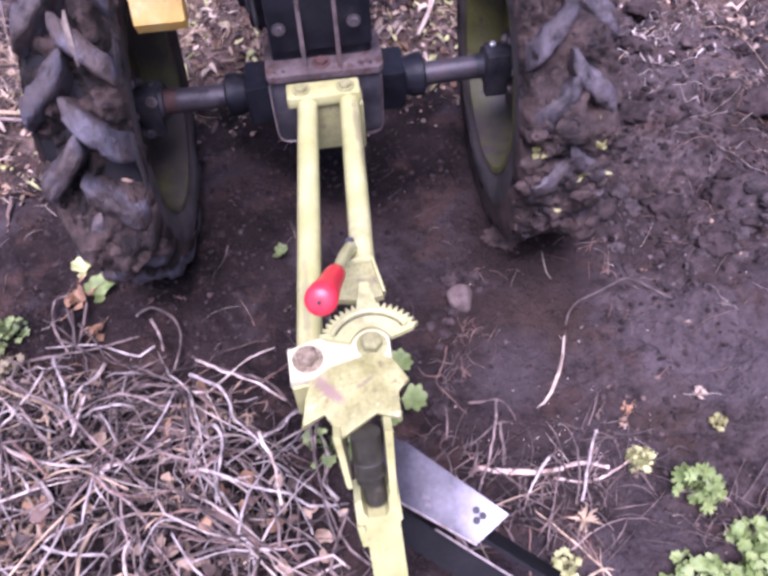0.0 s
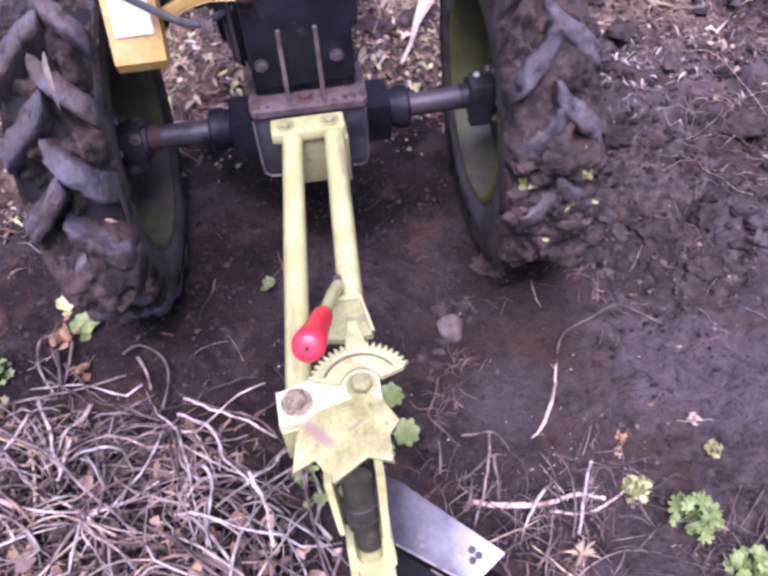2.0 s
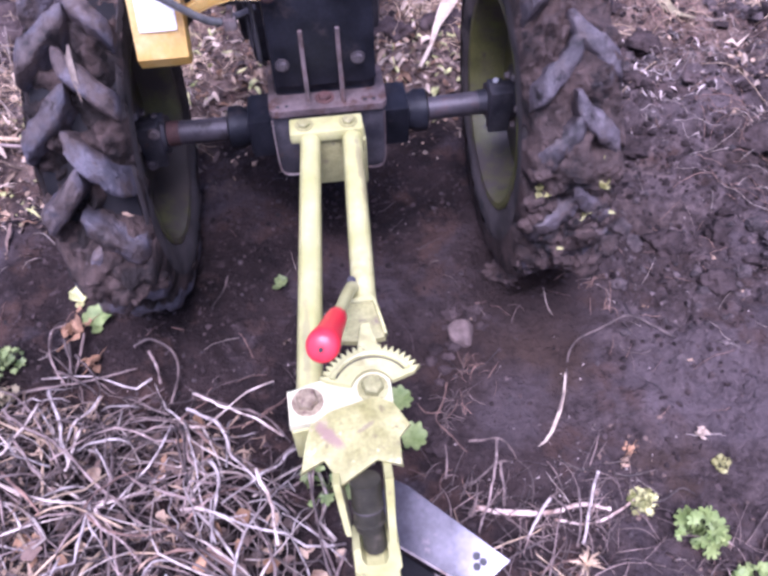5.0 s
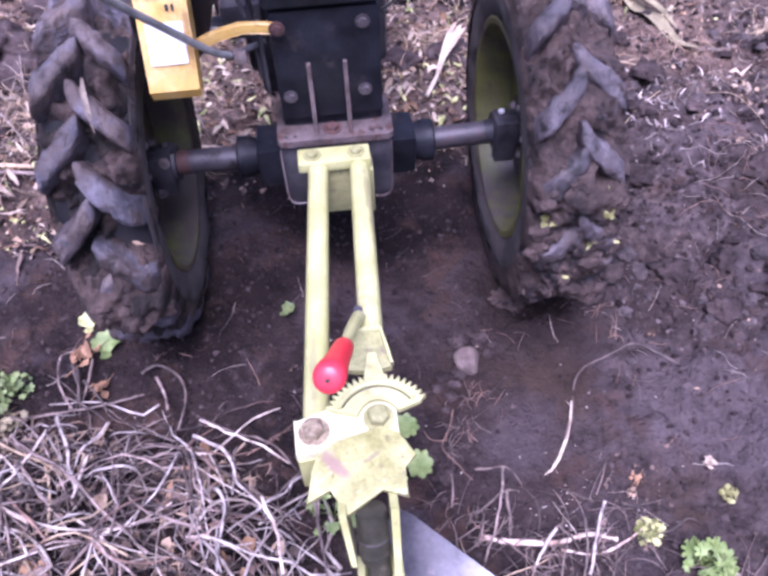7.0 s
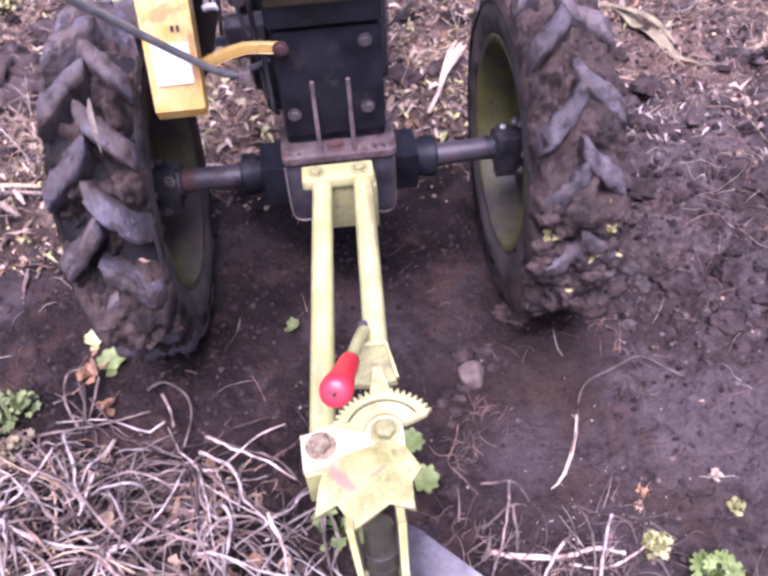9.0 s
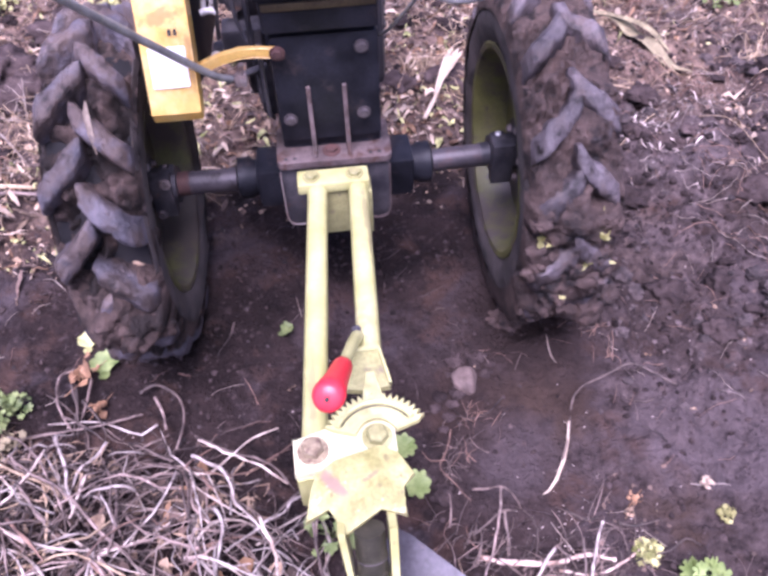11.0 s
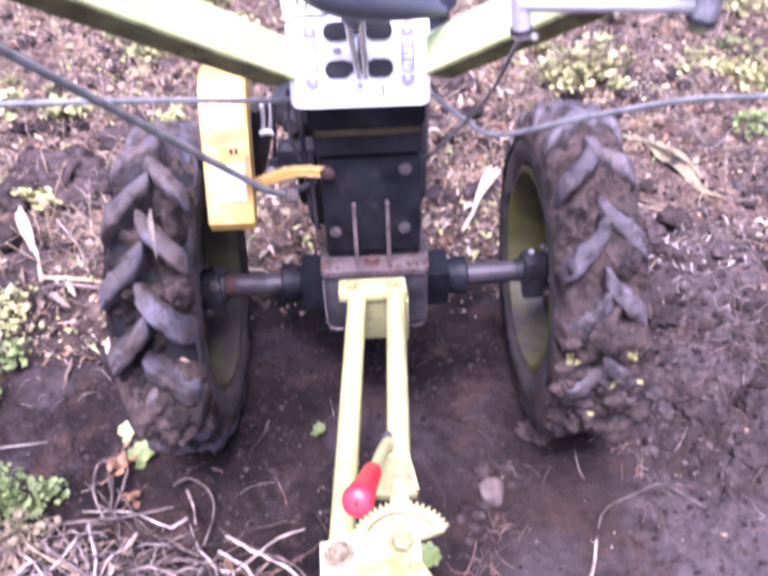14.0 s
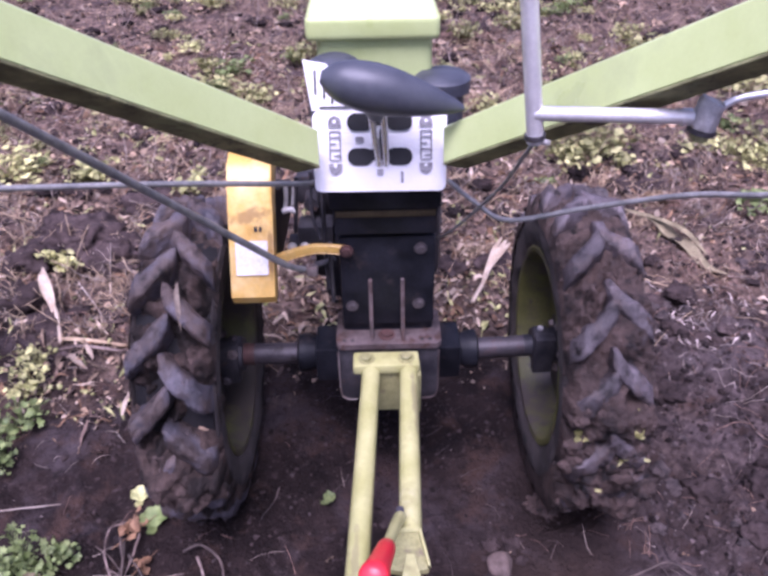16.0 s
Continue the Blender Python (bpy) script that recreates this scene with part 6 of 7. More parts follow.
weed("leafy_weed", -0.740, -0.285, 80, 0.0145, 0.060, leaf_green, 8, "olive green weed beside the dry stems", 0.055, sprigs=7, notch=0.62)
weed("leafy_weed", -0.655, -0.365, 46, 0.0150, 0.050, khaki, 19, "yellowish weed at the edge of the dry stems", 0.05, sprigs=5, notch=0.62)
weed("leafy_weed", -0.880, 0.000, 52, 0.0165, 0.062, leaf_green, 9, "green leafy weed at the edge of the trodden soil", 0.07, sprigs=7, notch=0.62)
weed("leafy_weed", -0.865, 0.100, 44, 0.0160, 0.060, leaf_green, 18, "green leafy weed at the edge of the trodden soil", 0.06, sprigs=5, notch=0.62)
weed("leafy_weed", -0.885, 0.215, 34, 0.0150, 0.075, leaf_olive, 10, "olive green weed clump among brown litter", 0.06, sprigs=8)
weed("leafy_weed", -0.915, 0.330, 30, 0.0150, 0.080, leaf_olive, 11, "olive green weed clump among brown litter", 0.05, sprigs=8)
weed("leafy_weed", 1.285, 1.040, 30, 0.028, 0.060, leaf_green, 12, "bright green weed among brown litter", 0.07)
weed("leafy_weed", 0.740, 1.440, 120, 0.018, 0.13, leaf_olive, 13, "yellow-green weed clump behind the tractor", 0.09, sprigs=9)
weed("leafy_weed", 1.40, 1.40, 100, 0.018, 0.12, leaf_olive, 14, "yellow-green weed clump among brown litter", 0.07, sprigs=8)
sample = [weed("leafy_weed", 0.30 * k - 0.4, 2.6 + 0.13 * k, 56 + 9 * k, 0.0195, 0.062 + 0.012 * k, leaf_green if k == 1 else leaf_olive, 20 + k,
               "yellow-green weed clump in the uncut field", 0.075, False, sprigs=5 + 2 * k) for k in range(5)]
spots_ = []
while len(spots_) < 250:
    y = 0.75 + 4.6 * RND.random() ** 0.9
    half = 0.95 + 0.62 * (y + 0.95)
    x = RND.uniform(-half, half)
    if RND.random() > smooth(0.4, 1.9, y + 0.35 * smooth(0.2, -0.8, x) - 0.3 * bank(x, y)) or (abs(x) < 0.5 and y < 1.0) or (-0.95 < x < -0.1 and y < 1.75 and RND.random() < 0.8) or (x > 0.3 and y < 1.7 and RND.random() < 0.72) or RND.random() > smooth(-0.2, 0.3, fbm(x * 1.9, y * 1.9, 44.0, 2)) + 0.06:
        continue
    spots_.append((y, x))
spots_.sort()
carpet = Heap()
for k, (y, x) in enumerate(spots_):
    s = 0.4 + 0.95 * RND.random() ** 1.6
    if k < 260:
        copy_thing(sample[k % 5], Matrix.Translation(on_ground(x, y)) @ Euler((0, 0, RND.uniform(0, 6.28))).to_matrix().to_4x4() @ Matrix.Diagonal((s * RND.uniform(0.8, 1.5), s * RND.uniform(0.8, 1.3), s * RND.uniform(0.6, 1.1), 1)))
        continue
    for j in range(40):
        a, d = 2.4 * j, 0.085 * s * math.sqrt((j + 0.4) / 40)
        carpet.lobed(on_ground(x + d * math.cos(a), y + d * math.sin(a), 0.07 * s * RND.uniform(0.3, 1.0)), a + RND.uniform(-0.5, 0.5), 0.024 * s * RND.uniform(0.5, 1.25), RND.gauss(0.15, 0.5), 5, 0.3, RND.gauss(0, 0.5))
tagged(carpet.link("far_weeds", leaf_olive), "yellow-green weeds far out in the uncut field", "weeds", kind="stuff")

# heap of dry stems
heap = tagged(empty("dry_stem_heap", (-0.45, -0.72, 0.0)), "tangled heap of dry pale grey plant stems on the soil", "stem heap")


def heap_top(x, y):
    d = ((x + 0.45) / 0.40) ** 2 + ((y + 0.76) / 0.39) ** 2
    e = ((x + 0.60) / 0.26) ** 2 + ((y + 0.51) / 0.19) ** 2
    return ground_z(x, y) + max(0.075 * max(0.0, 1 - d) ** 0.7, 0.045 * max(0.0, 1 - e) ** 0.7)


def heap_stem(rnd, longest=0.34):
    a, d = rnd.uniform(0, 6.28), math.sqrt(rnd.random())
    x, y = -0.45 + 0.39 * d * math.cos(a), -0.76 + 0.38 * d * math.sin(a)
    if rnd.random() < 0.22:
        x, y = -0.60 + 0.24 * d * math.cos(a), -0.50 + 0.165 * d * math.sin(a)
    heading = a + math.pi / 2 + rnd.gauss(0, 0.9)
    length, bend = rnd.uniform(0.06, longest), rnd.gauss(0.8, 2.8)
    x, y = x - 0.5 * length * math.cos(heading), y - 0.5 * length * math.sin(heading)
    lift, hump, slope = rnd.uniform(-0.03, 0.012), rnd.uniform(0, 0.02), rnd.uniform(-0.06, 0.06)
    out, steps = [], 7
    for k in range(steps + 1):
        f = k / steps
        out.append(Vector((x, y, max(heap_top(x, y) + lift + hump * math.sin(math.pi * f) + slope * (f - 0.5) * length / 0.2, ground_z(x, y) + 0.002))))
        heading += bend * length / steps + rnd.gauss(0, 0.12) + (rnd.gauss(0, 0.9) if rnd.random() < 0.16 else 0.0)
        x, y = x + math.cos(heading) * length / steps, y + math.sin(heading) * length / steps
    return out


def heap_fan(cx, cy, heading, spread, count, length, rnd):
    """The stems of one pulled-up plant, fanning out from its root."""
    out = []
    for k in range(count):
        a, x, y = heading + rnd.gauss(0, spread), cx + rnd.gauss(0, 0.006), cy + rnd.gauss(0, 0.006)
        reach, bend, rise = length * rnd.uniform(0.45, 1.1), rnd.gauss(0, 2.6), rnd.uniform(0.0, 0.03)
        pts = []
        for i in range(9):
            f = i / 8
            pts.append(Vector((x, y, max(heap_top(x, y) + 0.016 + rise * math.sin(3.0 * f) - 0.03 * f * f, ground_z(x, y) + 0.003))))
            a += bend * reach / 8 + rnd.gauss(0, 0.12) + (rnd.gauss(0, 0.8) if rnd.random() < 0.14 else 0.0)
            x, y = x + math.cos(a) * reach / 8, y + math.sin(a) * reach / 8
        out.append(pts)
    return out


rnd = random.Random(5)
# Dark stems mixed in stand for the shaded gaps of the heap.
h, g, low = Heap(), Heap(), Heap()
for k in range(680):
    (h if k % 8 > 5 else low if k % 8 else g).stick(heap_stem(rnd, 0.24), 0.0008 + 0.0015 * rnd.random() ** 2, 5, 0.7)
tagged(h.link("stem_tangle", stem, heap), kind="stuff")
tagged(low.link("dark_stem_tangle", dark_stem, heap), kind="stuff")
tagged(g.link("straw_tangle", straw_mat, heap), kind="stuff")
for k in range(92):
    one = Heap()
    one.stick([p + Vector((0, 0, 0.012)) for p in heap_stem(rnd, 0.30)], rnd.uniform(0.0018, 0.0038), 6, 0.65)
    one.link("stem", (straw_mat, stem, bleached, stem, bleached, tan_mat)[k % 6], heap)
for cx, cy, heading, spread, count, length in ((-0.300, -0.445, -1.2, 0.55, 15, 0.24), (-0.300, -0.445, 2.6, 0.8, 7, 0.13), (-0.60, -0.52, -1.0, 0.6, 13, 0.22), (-0.175, -0.745, 2.5, 0.45, 16, 0.27),
                                               (-0.175, -0.745, -0.7, 0.7, 8, 0.14), (-0.43, -0.60, -0.6, 0.6, 13, 0.24), (-0.66, -0.74, 0.6, 0.5, 13, 0.24), (-0.28, -0.62, 1.2, 0.7, 10, 0.16), (-0.48, -0.88, 0.8, 0.6, 13, 0.25)):
    for k, pts in enumerate(heap_fan(cx, cy, heading, spread, count, length, rnd)):
        one = Heap()
        one.stick(pts, rnd.uniform(0.0015, 0.0034), 6, 0.4)
        one.link("stem", (straw_mat, stem, red_stem, stem, bleached, stem, stem)[k % 7], heap)
# thicker bleached stalks on top of the heap
for pts, r, mat in (([(-0.537, -0.355, 0.055), (-0.513, -0.410, 0.062), (-0.494, -0.458, 0.066), (-0.482, -0.503, 0.060)], 0.0042, bleached), ([(-0.462, -0.455, 0.080), (-0.473, -0.493, 0.070), (-0.486, -0.515, 0.055)], 0.0040, straw_mat),
                    ([(-0.102, -0.538, 0.080), (-0.141, -0.565, 0.078), (-0.169, -0.580, 0.080), (-0.223, -0.616, 0.080)], 0.0034, bleached), ([(-0.282, -0.390, 0.045), (-0.227, -0.427, 0.050), (-0.174, -0.455, 0.046), (-0.126, -0.486, 0.030)], 0.0032, straw_mat),
                    ([(-0.246, -0.541, 0.085), (-0.231, -0.565, 0.085), (-0.231, -0.615, 0.084), (-0.237, -0.674, 0.080)], 0.0038, bleached), ([(-0.169, -0.566, 0.080), (-0.148, -0.618, 0.076), (-0.136, -0.686, 0.070)], 0.0042, straw_mat),
                    ([(-0.288, -0.432, 0.070), (-0.227, -0.481, 0.085), (-0.208, -0.538, 0.085), (-0.169, -0.580, 0.080)], 0.0040, bleached), ([(-0.551, -0.385, 0.060), (-0.570, -0.442, 0.070), (-0.601, -0.493, 0.070)], 0.0036, straw_mat),
                    ([(-0.611, -0.386, 0.058), (-0.556, -0.435, 0.072), (-0.489, -0.483, 0.078), (-0.429, -0.552, 0.082), (-0.337, -0.640, 0.090)], 0.0036, stem)):
    one = Heap()
    one.stick([p + Vector((noise.noise(p * 40), noise.noise(p * 40 + Vector((7, 0, 0))), 0)) * 0.006 for p in spline([Vector(p) for p in pts], 5)], 0.8 * r, 7, 0.7)
    one.link("stem", mat, heap)
for k in range(80):
    x, y = rnd.uniform(-0.78, -0.12), rnd.uniform(-1.0, -0.42)
    if k % 3:
        x, y = (-0.30, -0.52, -0.22, -0.44)[k % 4] + rnd.gauss(0, 0.035), (-0.52, -0.66, -0.70, -0.83)[k % 4] + rnd.gauss(0, 0.035)
    one = Heap()
    one.shard(Vector((x, y, heap_top(x, y) + rnd.uniform(-0.008, 0.020))), rnd.uniform(0.012, 0.030), rnd)
    one.link("leaf_scrap", (leaf_dry, leaf_tan, leaf_dark)[k % 3], heap)


# Dark scraps low in the heap put the shade of its gaps into colour.
for name, mat, count in (("rotten_litter", leaf_dark, 900), ("brown_litter", leaf_dry, 330)):
    h = Heap()
    for k in range(count):
        a, d = rnd.uniform(0, 6.28), math.sqrt(rnd.random())
        x, y = -0.45 + 0.37 * d * math.cos(a), -0.74 + 0.34 * d * math.sin(a)
        if rnd.random() < smooth(-0.35, 0.25, fbm(x * 7, y * 7, 73.0, 2)):
            h.shard(Vector((x, y, heap_top(x, y) + rnd.uniform(-0.035, 0.004))), rnd.uniform(0.006, 0.019), rnd)
    tagged(h.link(name, mat, heap), kind="stuff")
h = Heap()
for k in range(70):
    h.stick([p + Vector((0, 0, 0.010)) for p in heap_stem(rnd, 0.13)], rnd.uniform(0.0010, 0.0024), 5, 0.75)
tagged(h.link("bleached_straw", bleached, heap), kind="stuff")


h = Heap()
for cx, cy, n in ((-0.62, -0.60, 60), (-0.55, -0.80, 90), (-0.36, -0.86, 50), (-0.67, -0.42, 110), (-0.65, -0.36, 60), (-0.53, -0.42, 60), (-0.24, -0.50, 50), (-0.30, -0.66, 30), (-0.53, -0.72, 70)):
    for k in range(n):
        x, y = cx + rnd.gauss(0, 0.035), cy + rnd.gauss(0, 0.03)
        a, z = rnd.uniform(0, 6.28), heap_top(x, y) + rnd.uniform(-0.02, 0.016)
        d = Vector((math.cos(a), math.sin(a), rnd.uniform(-0.3, 0.6))) * rnd.uniform(0.012, 0.04)
        z = max(z, ground_z(x, y) + 0.003)
        h.blade([Vector((x, y, z)), Vector((x, y, z)) + 0.5 * d + Vector((rnd.gauss(0, 0.004), rnd.gauss(0, 0.004), 0.004)), Vector((x, y, z)) + d], rnd.uniform(0.002, 0.006), 0.3, rnd.gauss(0, 0.8))
tagged(h.link("withered_foliage", leaf_dry, heap), kind="stuff")


def lying(name, pts, r, mat, label, category, n=7, taper=0.6, group=""):
    one = Heap()
    line = spline(pts, 5)
    line = [p + Vector((noise.noise(p * 45), noise.noise(p * 45 + Vector((9, 0, 0))), 0.0)) * 0.6 * min(r * 2, 0.004) for p in line]
    one.stick(line, r, n, taper)
    return tagged(one.link(name, mat), label, category, group=group)


def flat_pts(*xy, lift=0.003):
    return [on_ground(x, y, lift) for x, y in xy]


# curled pale straw with a frayed thick end
lying("curled_straw", flat_pts((0.614, -0.367), (0.582, -0.337), (0.538, -0.312), (0.481, -0.328), (0.432, -0.346), (0.407, -0.374), (0.390, -0.420), (0.370, -0.464), (0.346, -0.505)), 0.0016, stem, "long curled brownish straw lying on bare soil", "straw", 7, 1.1)
one = Heap()
one.blade(flat_pts((0.390, -0.412), (0.377, -0.451), (0.359, -0.489), (0.338, -0.521), (0.320, -0.540), (0.306, -0.547), lift=0.005), 0.0062, 0.25)
tagged(one.link("straw_husk", husk), "cream frayed end of a straw on bare soil", "husk")
lying("peeled_stalk", flat_pts((0.175, -0.640), (0.22, -0.655), (0.29, -0.665), (0.35, -0.66), (0.395, -0.672), lift=0.008), 0.0048, peeled, "peeled pinkish-white stalk lying on soil", "stalk", 8, 0.7)
lying("peeled_stalk", flat_pts((0.30, -0.68), (0.36, -0.69), (0.41, -0.675), (0.46, -0.645), lift=0.006), 0.0026, peeled, "pale dry stalk lying on soil", "stalk")
rnd = random.Random(9)
for k in range(20):
    x, y = rnd.uniform(0.12, 0.36), rnd.uniform(-0.88, -0.68)
    pts = wander(x, y, rnd.uniform(0, 3.1), rnd.uniform(0.05, 0.17), rnd.gauss(0, 5), 5, 0.003, rnd.uniform(0, 0.03))
    lying("dry_twig", pts, rnd.uniform(0.0011, 0.0026), (stem, red_stem, tan_mat, stem)[k % 4], "thin dry plant stem lying on soil", "stem", 5, group="loose stems")
for pts, r, mat, label in (
    ([(0.185, -0.530, 0.020), (0.211, -0.538, 0.035), (0.232, -0.543, 0.045), (0.250, -0.550, 0.035), (0.263, -0.565, 0.005)], 0.0022, dark_stem, "dark dry stem arching over the soil"),
    ([(0.230, -0.543, 0.047), (0.222, -0.581, 0.038), (0.200, -0.637, 0.022), (0.175, -0.681, 0.005)], 0.0026, stem, "thick brownish dry stem leaning on others"),
    ([(0.231, -0.575, 0.030), (0.229, -0.613, 0.020), (0.227, -0.643, 0.005)], 0.0024, stem, "thin dry stem leaning on others"),
    ([(0.171, -0.606, 0.010), (0.201, -0.591, 0.020), (0.228, -0.577, 0.032), (0.255, -0.571, 0.012)], 0.0026, dark_stem, "dark dry stem lying across others"),
    ([(0.336, -0.722, 0.005), (0.359, -0.665, 0.030), (0.376, -0.628, 0.060)], 0.0032, bleached, "pale broken stem stub standing out of the soil"),
    ([(0.345, -0.640, 0.040), (0.337, -0.689, 0.022), (0.325, -0.725, 0.005)], 0.0022, stem, "broken dry stem stub standing out of the soil"),
    ([(0.296, -0.653, 0.035), (0.270, -0.677, 0.022), (0.248, -0.702, 0.008)], 0.0028, bleached, "pale broken stem lying over a peeled stalk"),
    ([(0.300, -0.650, 0.033), (0.318, -0.665, 0.018), (0.330, -0.682, 0.006)], 0.0020, stem, "thin dry stem lying over a peeled stalk"),
    ([(0.421, -0.678, 0.010), (0.487, -0.667, 0.014), (0.518, -0.654, 0.016), (0.541, -0.663, 0.004)], 0.0019, dark_stem, "thin dark twig reaching past a small weed"),
    ([(0.556, -0.723, 0.010), (0.573, -0.759, 0.004)], 0.0030, stem, "short dry stem beside a weed"),
    ([(0.336, -0.576, 0.004), (0.366, -0.600, 0.007), (0.390, -0.597, 0.004)], 0.0022, dark_stem, "short dark twig on bare soil"),
    ([(0.417, -0.613, 0.004), (0.450, -0.621, 0.008), (0.491, -0.613, 0.006)], 0.0024, dark_stem, "short dark twig on bare soil"),
    ([(0.172, -0.401, 0.006), (0.157, -0.441, 0.006), (0.139, -0.475, 0.006), (0.157, -0.507, 0.006), (0.182, -0.544, 0.006)], 0.0016, red_stem, "thin reddish stem lying on bare soil"),
    ([(0.278, -0.347, 0.006), (0.243, -0.377, 0.006), (0.204, -0.382, 0.006), (0.180, -0.354, 0.006)], 0.0012, dark_stem, "fine dark root lying on bare soil"),
):
    lying("dry_twig", [on_ground(x, y, z) for x, y, z in pts], r, mat, label, "stem", group="loose stems")
for pts in ([(-0.41, -0.255), (-0.375, -0.245), (-0.335, -0.275), (-0.320, -0.33), (-0.33, -0.39)], [(-0.38, -0.27), (-0.36, -0.31), (-0.352, -0.345)],
            [(-0.545, -0.185), (-0.568, -0.206), (-0.564, -0.262), (-0.527, -0.325)], [(-0.66, -0.33), (-0.55, -0.32), (-0.47, -0.315), (-0.40, -0.305)],
            [(-0.30, -0.36), (-0.24, -0.40), (-0.16, -0.44), (-0.12, -0.49)], [(-0.20, -0.57), (-0.15, -0.53), (-0.105, -0.49)]):
    lying("dry_twig", flat_pts(*pts, lift=0.018), 0.0030, stem, "curved grey dry stem sticking out of the heap", "stem", group="loose stems")
for a, b in (((-0.536, -0.235), (-0.520, -0.330)), ((-0.528, -0.240), (-0.530, -0.318)), ((-0.513, -0.270), (-0.466, -0.330)), ((-0.545, -0.300), (-0.470, -0.345)), ((-0.500, -0.225), (-0.520, -0.300))):
    lying("dry_twig", [on_ground(*a, 0.035), on_ground(0.5 * (a[0] + b[0]) + 0.005, 0.5 * (a[1] + b[1]), 0.026), on_ground(*b, 0.006)], 0.0028, dark_stem, "dark dry stem under a withered brown leaf", "stem", 5, group="loose stems")
lying("dry_twig", flat_pts((-0.235, -0.093), (-0.243, -0.13), (-0.264, -0.166)), 0.002, stem, "thin dry stem on soil beside the wheel", "stem", group="loose stems")
lying("dry_twig", flat_pts((-0.90, -0.145), (-0.80, -0.135), (-0.70, -0.125)), 0.0024, straw_mat, "pale thin dry stem on trodden soil", "stem", group="loose stems")
for dy, r in ((0.0, 0.0055), (-0.035, 0.0045)):
    lying("cut_stalk", flat_pts((-0.88, 0.43 + dy), (-0.80, 0.41 + dy), (-0.70, 0.405 + dy), lift=0.014), r, stem if dy else tan_mat, "pale cut maize stalk lying on litter", "stalk", 9, 0.9, group="cut stalks")


def maize_husk(a, b, width, rise, label):
    one = Heap()
    a, b = on_ground(*a, 0.02), on_ground(*b, rise)
    one.stick(spline([a, a.lerp(b, 0.3) + Vector((0.006, 0, 0.004)), a.lerp(b, 0.62)], 4), 0.0055, 6, 0.8)
    for k, off in enumerate((-0.004, 0.002, 0.006)):
        p, q = a.lerp(b, 0.30 + 0.08 * k), b + Vector((off * 1.5, -0.03 * k, 0.008 * k))
        one.blade(spline([p, p.lerp(q, 0.35) + Vector((off * 0.4, 0, 0.004)), p.lerp(q, 0.7) + Vector((off, 0, 0.008)), q], 4), width * (0.75 + 0.15 * k), 0.3, 0.35 * k - 0.3)
    return tagged(one.link("maize_husk", husk), label, "husk", group="maize husks")


maize_husk((0.255, 0.513), (0.385, 0.79), 0.021, 0.07, "pale dry maize husk among brown leaves")
maize_husk((-0.883, 0.42), (-1.02, 0.72), 0.032, 0.06, "pale dry maize husk leaning on a clod")
one = Heap()
one.blade(spline(flat_pts((0.845, 1.05), (0.914, 0.94), (0.940, 0.86), (0.952, 0.77), (0.977, 0.665), (1.015, 0.60), lift=0.024), 4), 0.052, 0.16, 0.12)
one.blade(spline(flat_pts((0.87, 1.00), (0.935, 0.91), (0.972, 0.82), (1.00, 0.72), lift=0.030), 4), 0.022, 0.25, -0.2)
tagged(one.link("maize_leaf", khaki), "long dry tan maize leaf lying on the soil", "dry leaf")
for k in range(12):
    a = rnd.gauss(2.9, 1.1)
    x, y = 0.94 + rnd.gauss(0, 0.09), 0.54 + rnd.gauss(0, 0.06)
    lying("tan_straw", wander(x, y, a, rnd.uniform(0.10, 0.30), rnd.gauss(0, 2), 5, 0.004, rnd.uniform(0.0, 0.035)), rnd.uniform(0.0009, 0.0016), (tan_mat, red_stem)[k % 2], "thin tan straw beside the muddy wheel", "straw", 4, group="tan straws")
tang = random.Random(515)
h = Heap()
for k in range(150):
    cx, cy, sx, sy = ((0.27, -0.70, 0.075, 0.045), (0.27, -0.70, 0.075, 0.045), (0.57, -0.775, 0.05, 0.03), (0.36, -0.72, 0.06, 0.05))[k % 4]
    h.stick(wander(cx + tang.gauss(0, sx), cy + tang.gauss(0, sy), tang.gauss(0.6, 1.0), tang.uniform(0.025, 0.10), tang.gauss(0, 7), 5, 0.003, tang.uniform(0, 0.022)), tang.uniform(0.0006, 0.0017), 4, 0.6)
tagged(h.link("stem_litter", dark_stem), "matted thin grey-brown stems beside the plough", "plant litter", kind="stuff")
h = Heap()
for k in range(130):
    cx, cy = ((0.27, -0.72), (0.36, -0.70), (0.56, -0.775), (0.45, -0.59))[k % 4]
    h.shard(on_ground(cx + tang.gauss(0, 0.055), cy + tang.gauss(0, 0.035), 0.003), tang.uniform(0.002, 0.007), tang)
tagged(h.link("leaf_crumbs", leaf_dark), "dark crumbled leaf bits beside the plough", "dry leaves", kind="stuff")
one = Heap()
for k in range(16):
    a = tang.uniform(0, 6.28)
    foot, d = on_ground(0.328, -0.755, 0.002), tang.uniform(0.012, 0.030)
    one.blade([foot, foot + Vector((0.5 * d * math.cos(a), 0.5 * d * math.sin(a), 0.020)), foot + Vector((d * math.cos(a), d * math.sin(a), tang.uniform(0.008, 0.036)))], tang.uniform(0.003, 0.007), 0.3, tang.gauss(0, 0.8))
tagged(one.link("withered_tuft", tan_mat), "small withered tan tuft among dry stems", "dry grass")
h, g = Heap(), Heap()
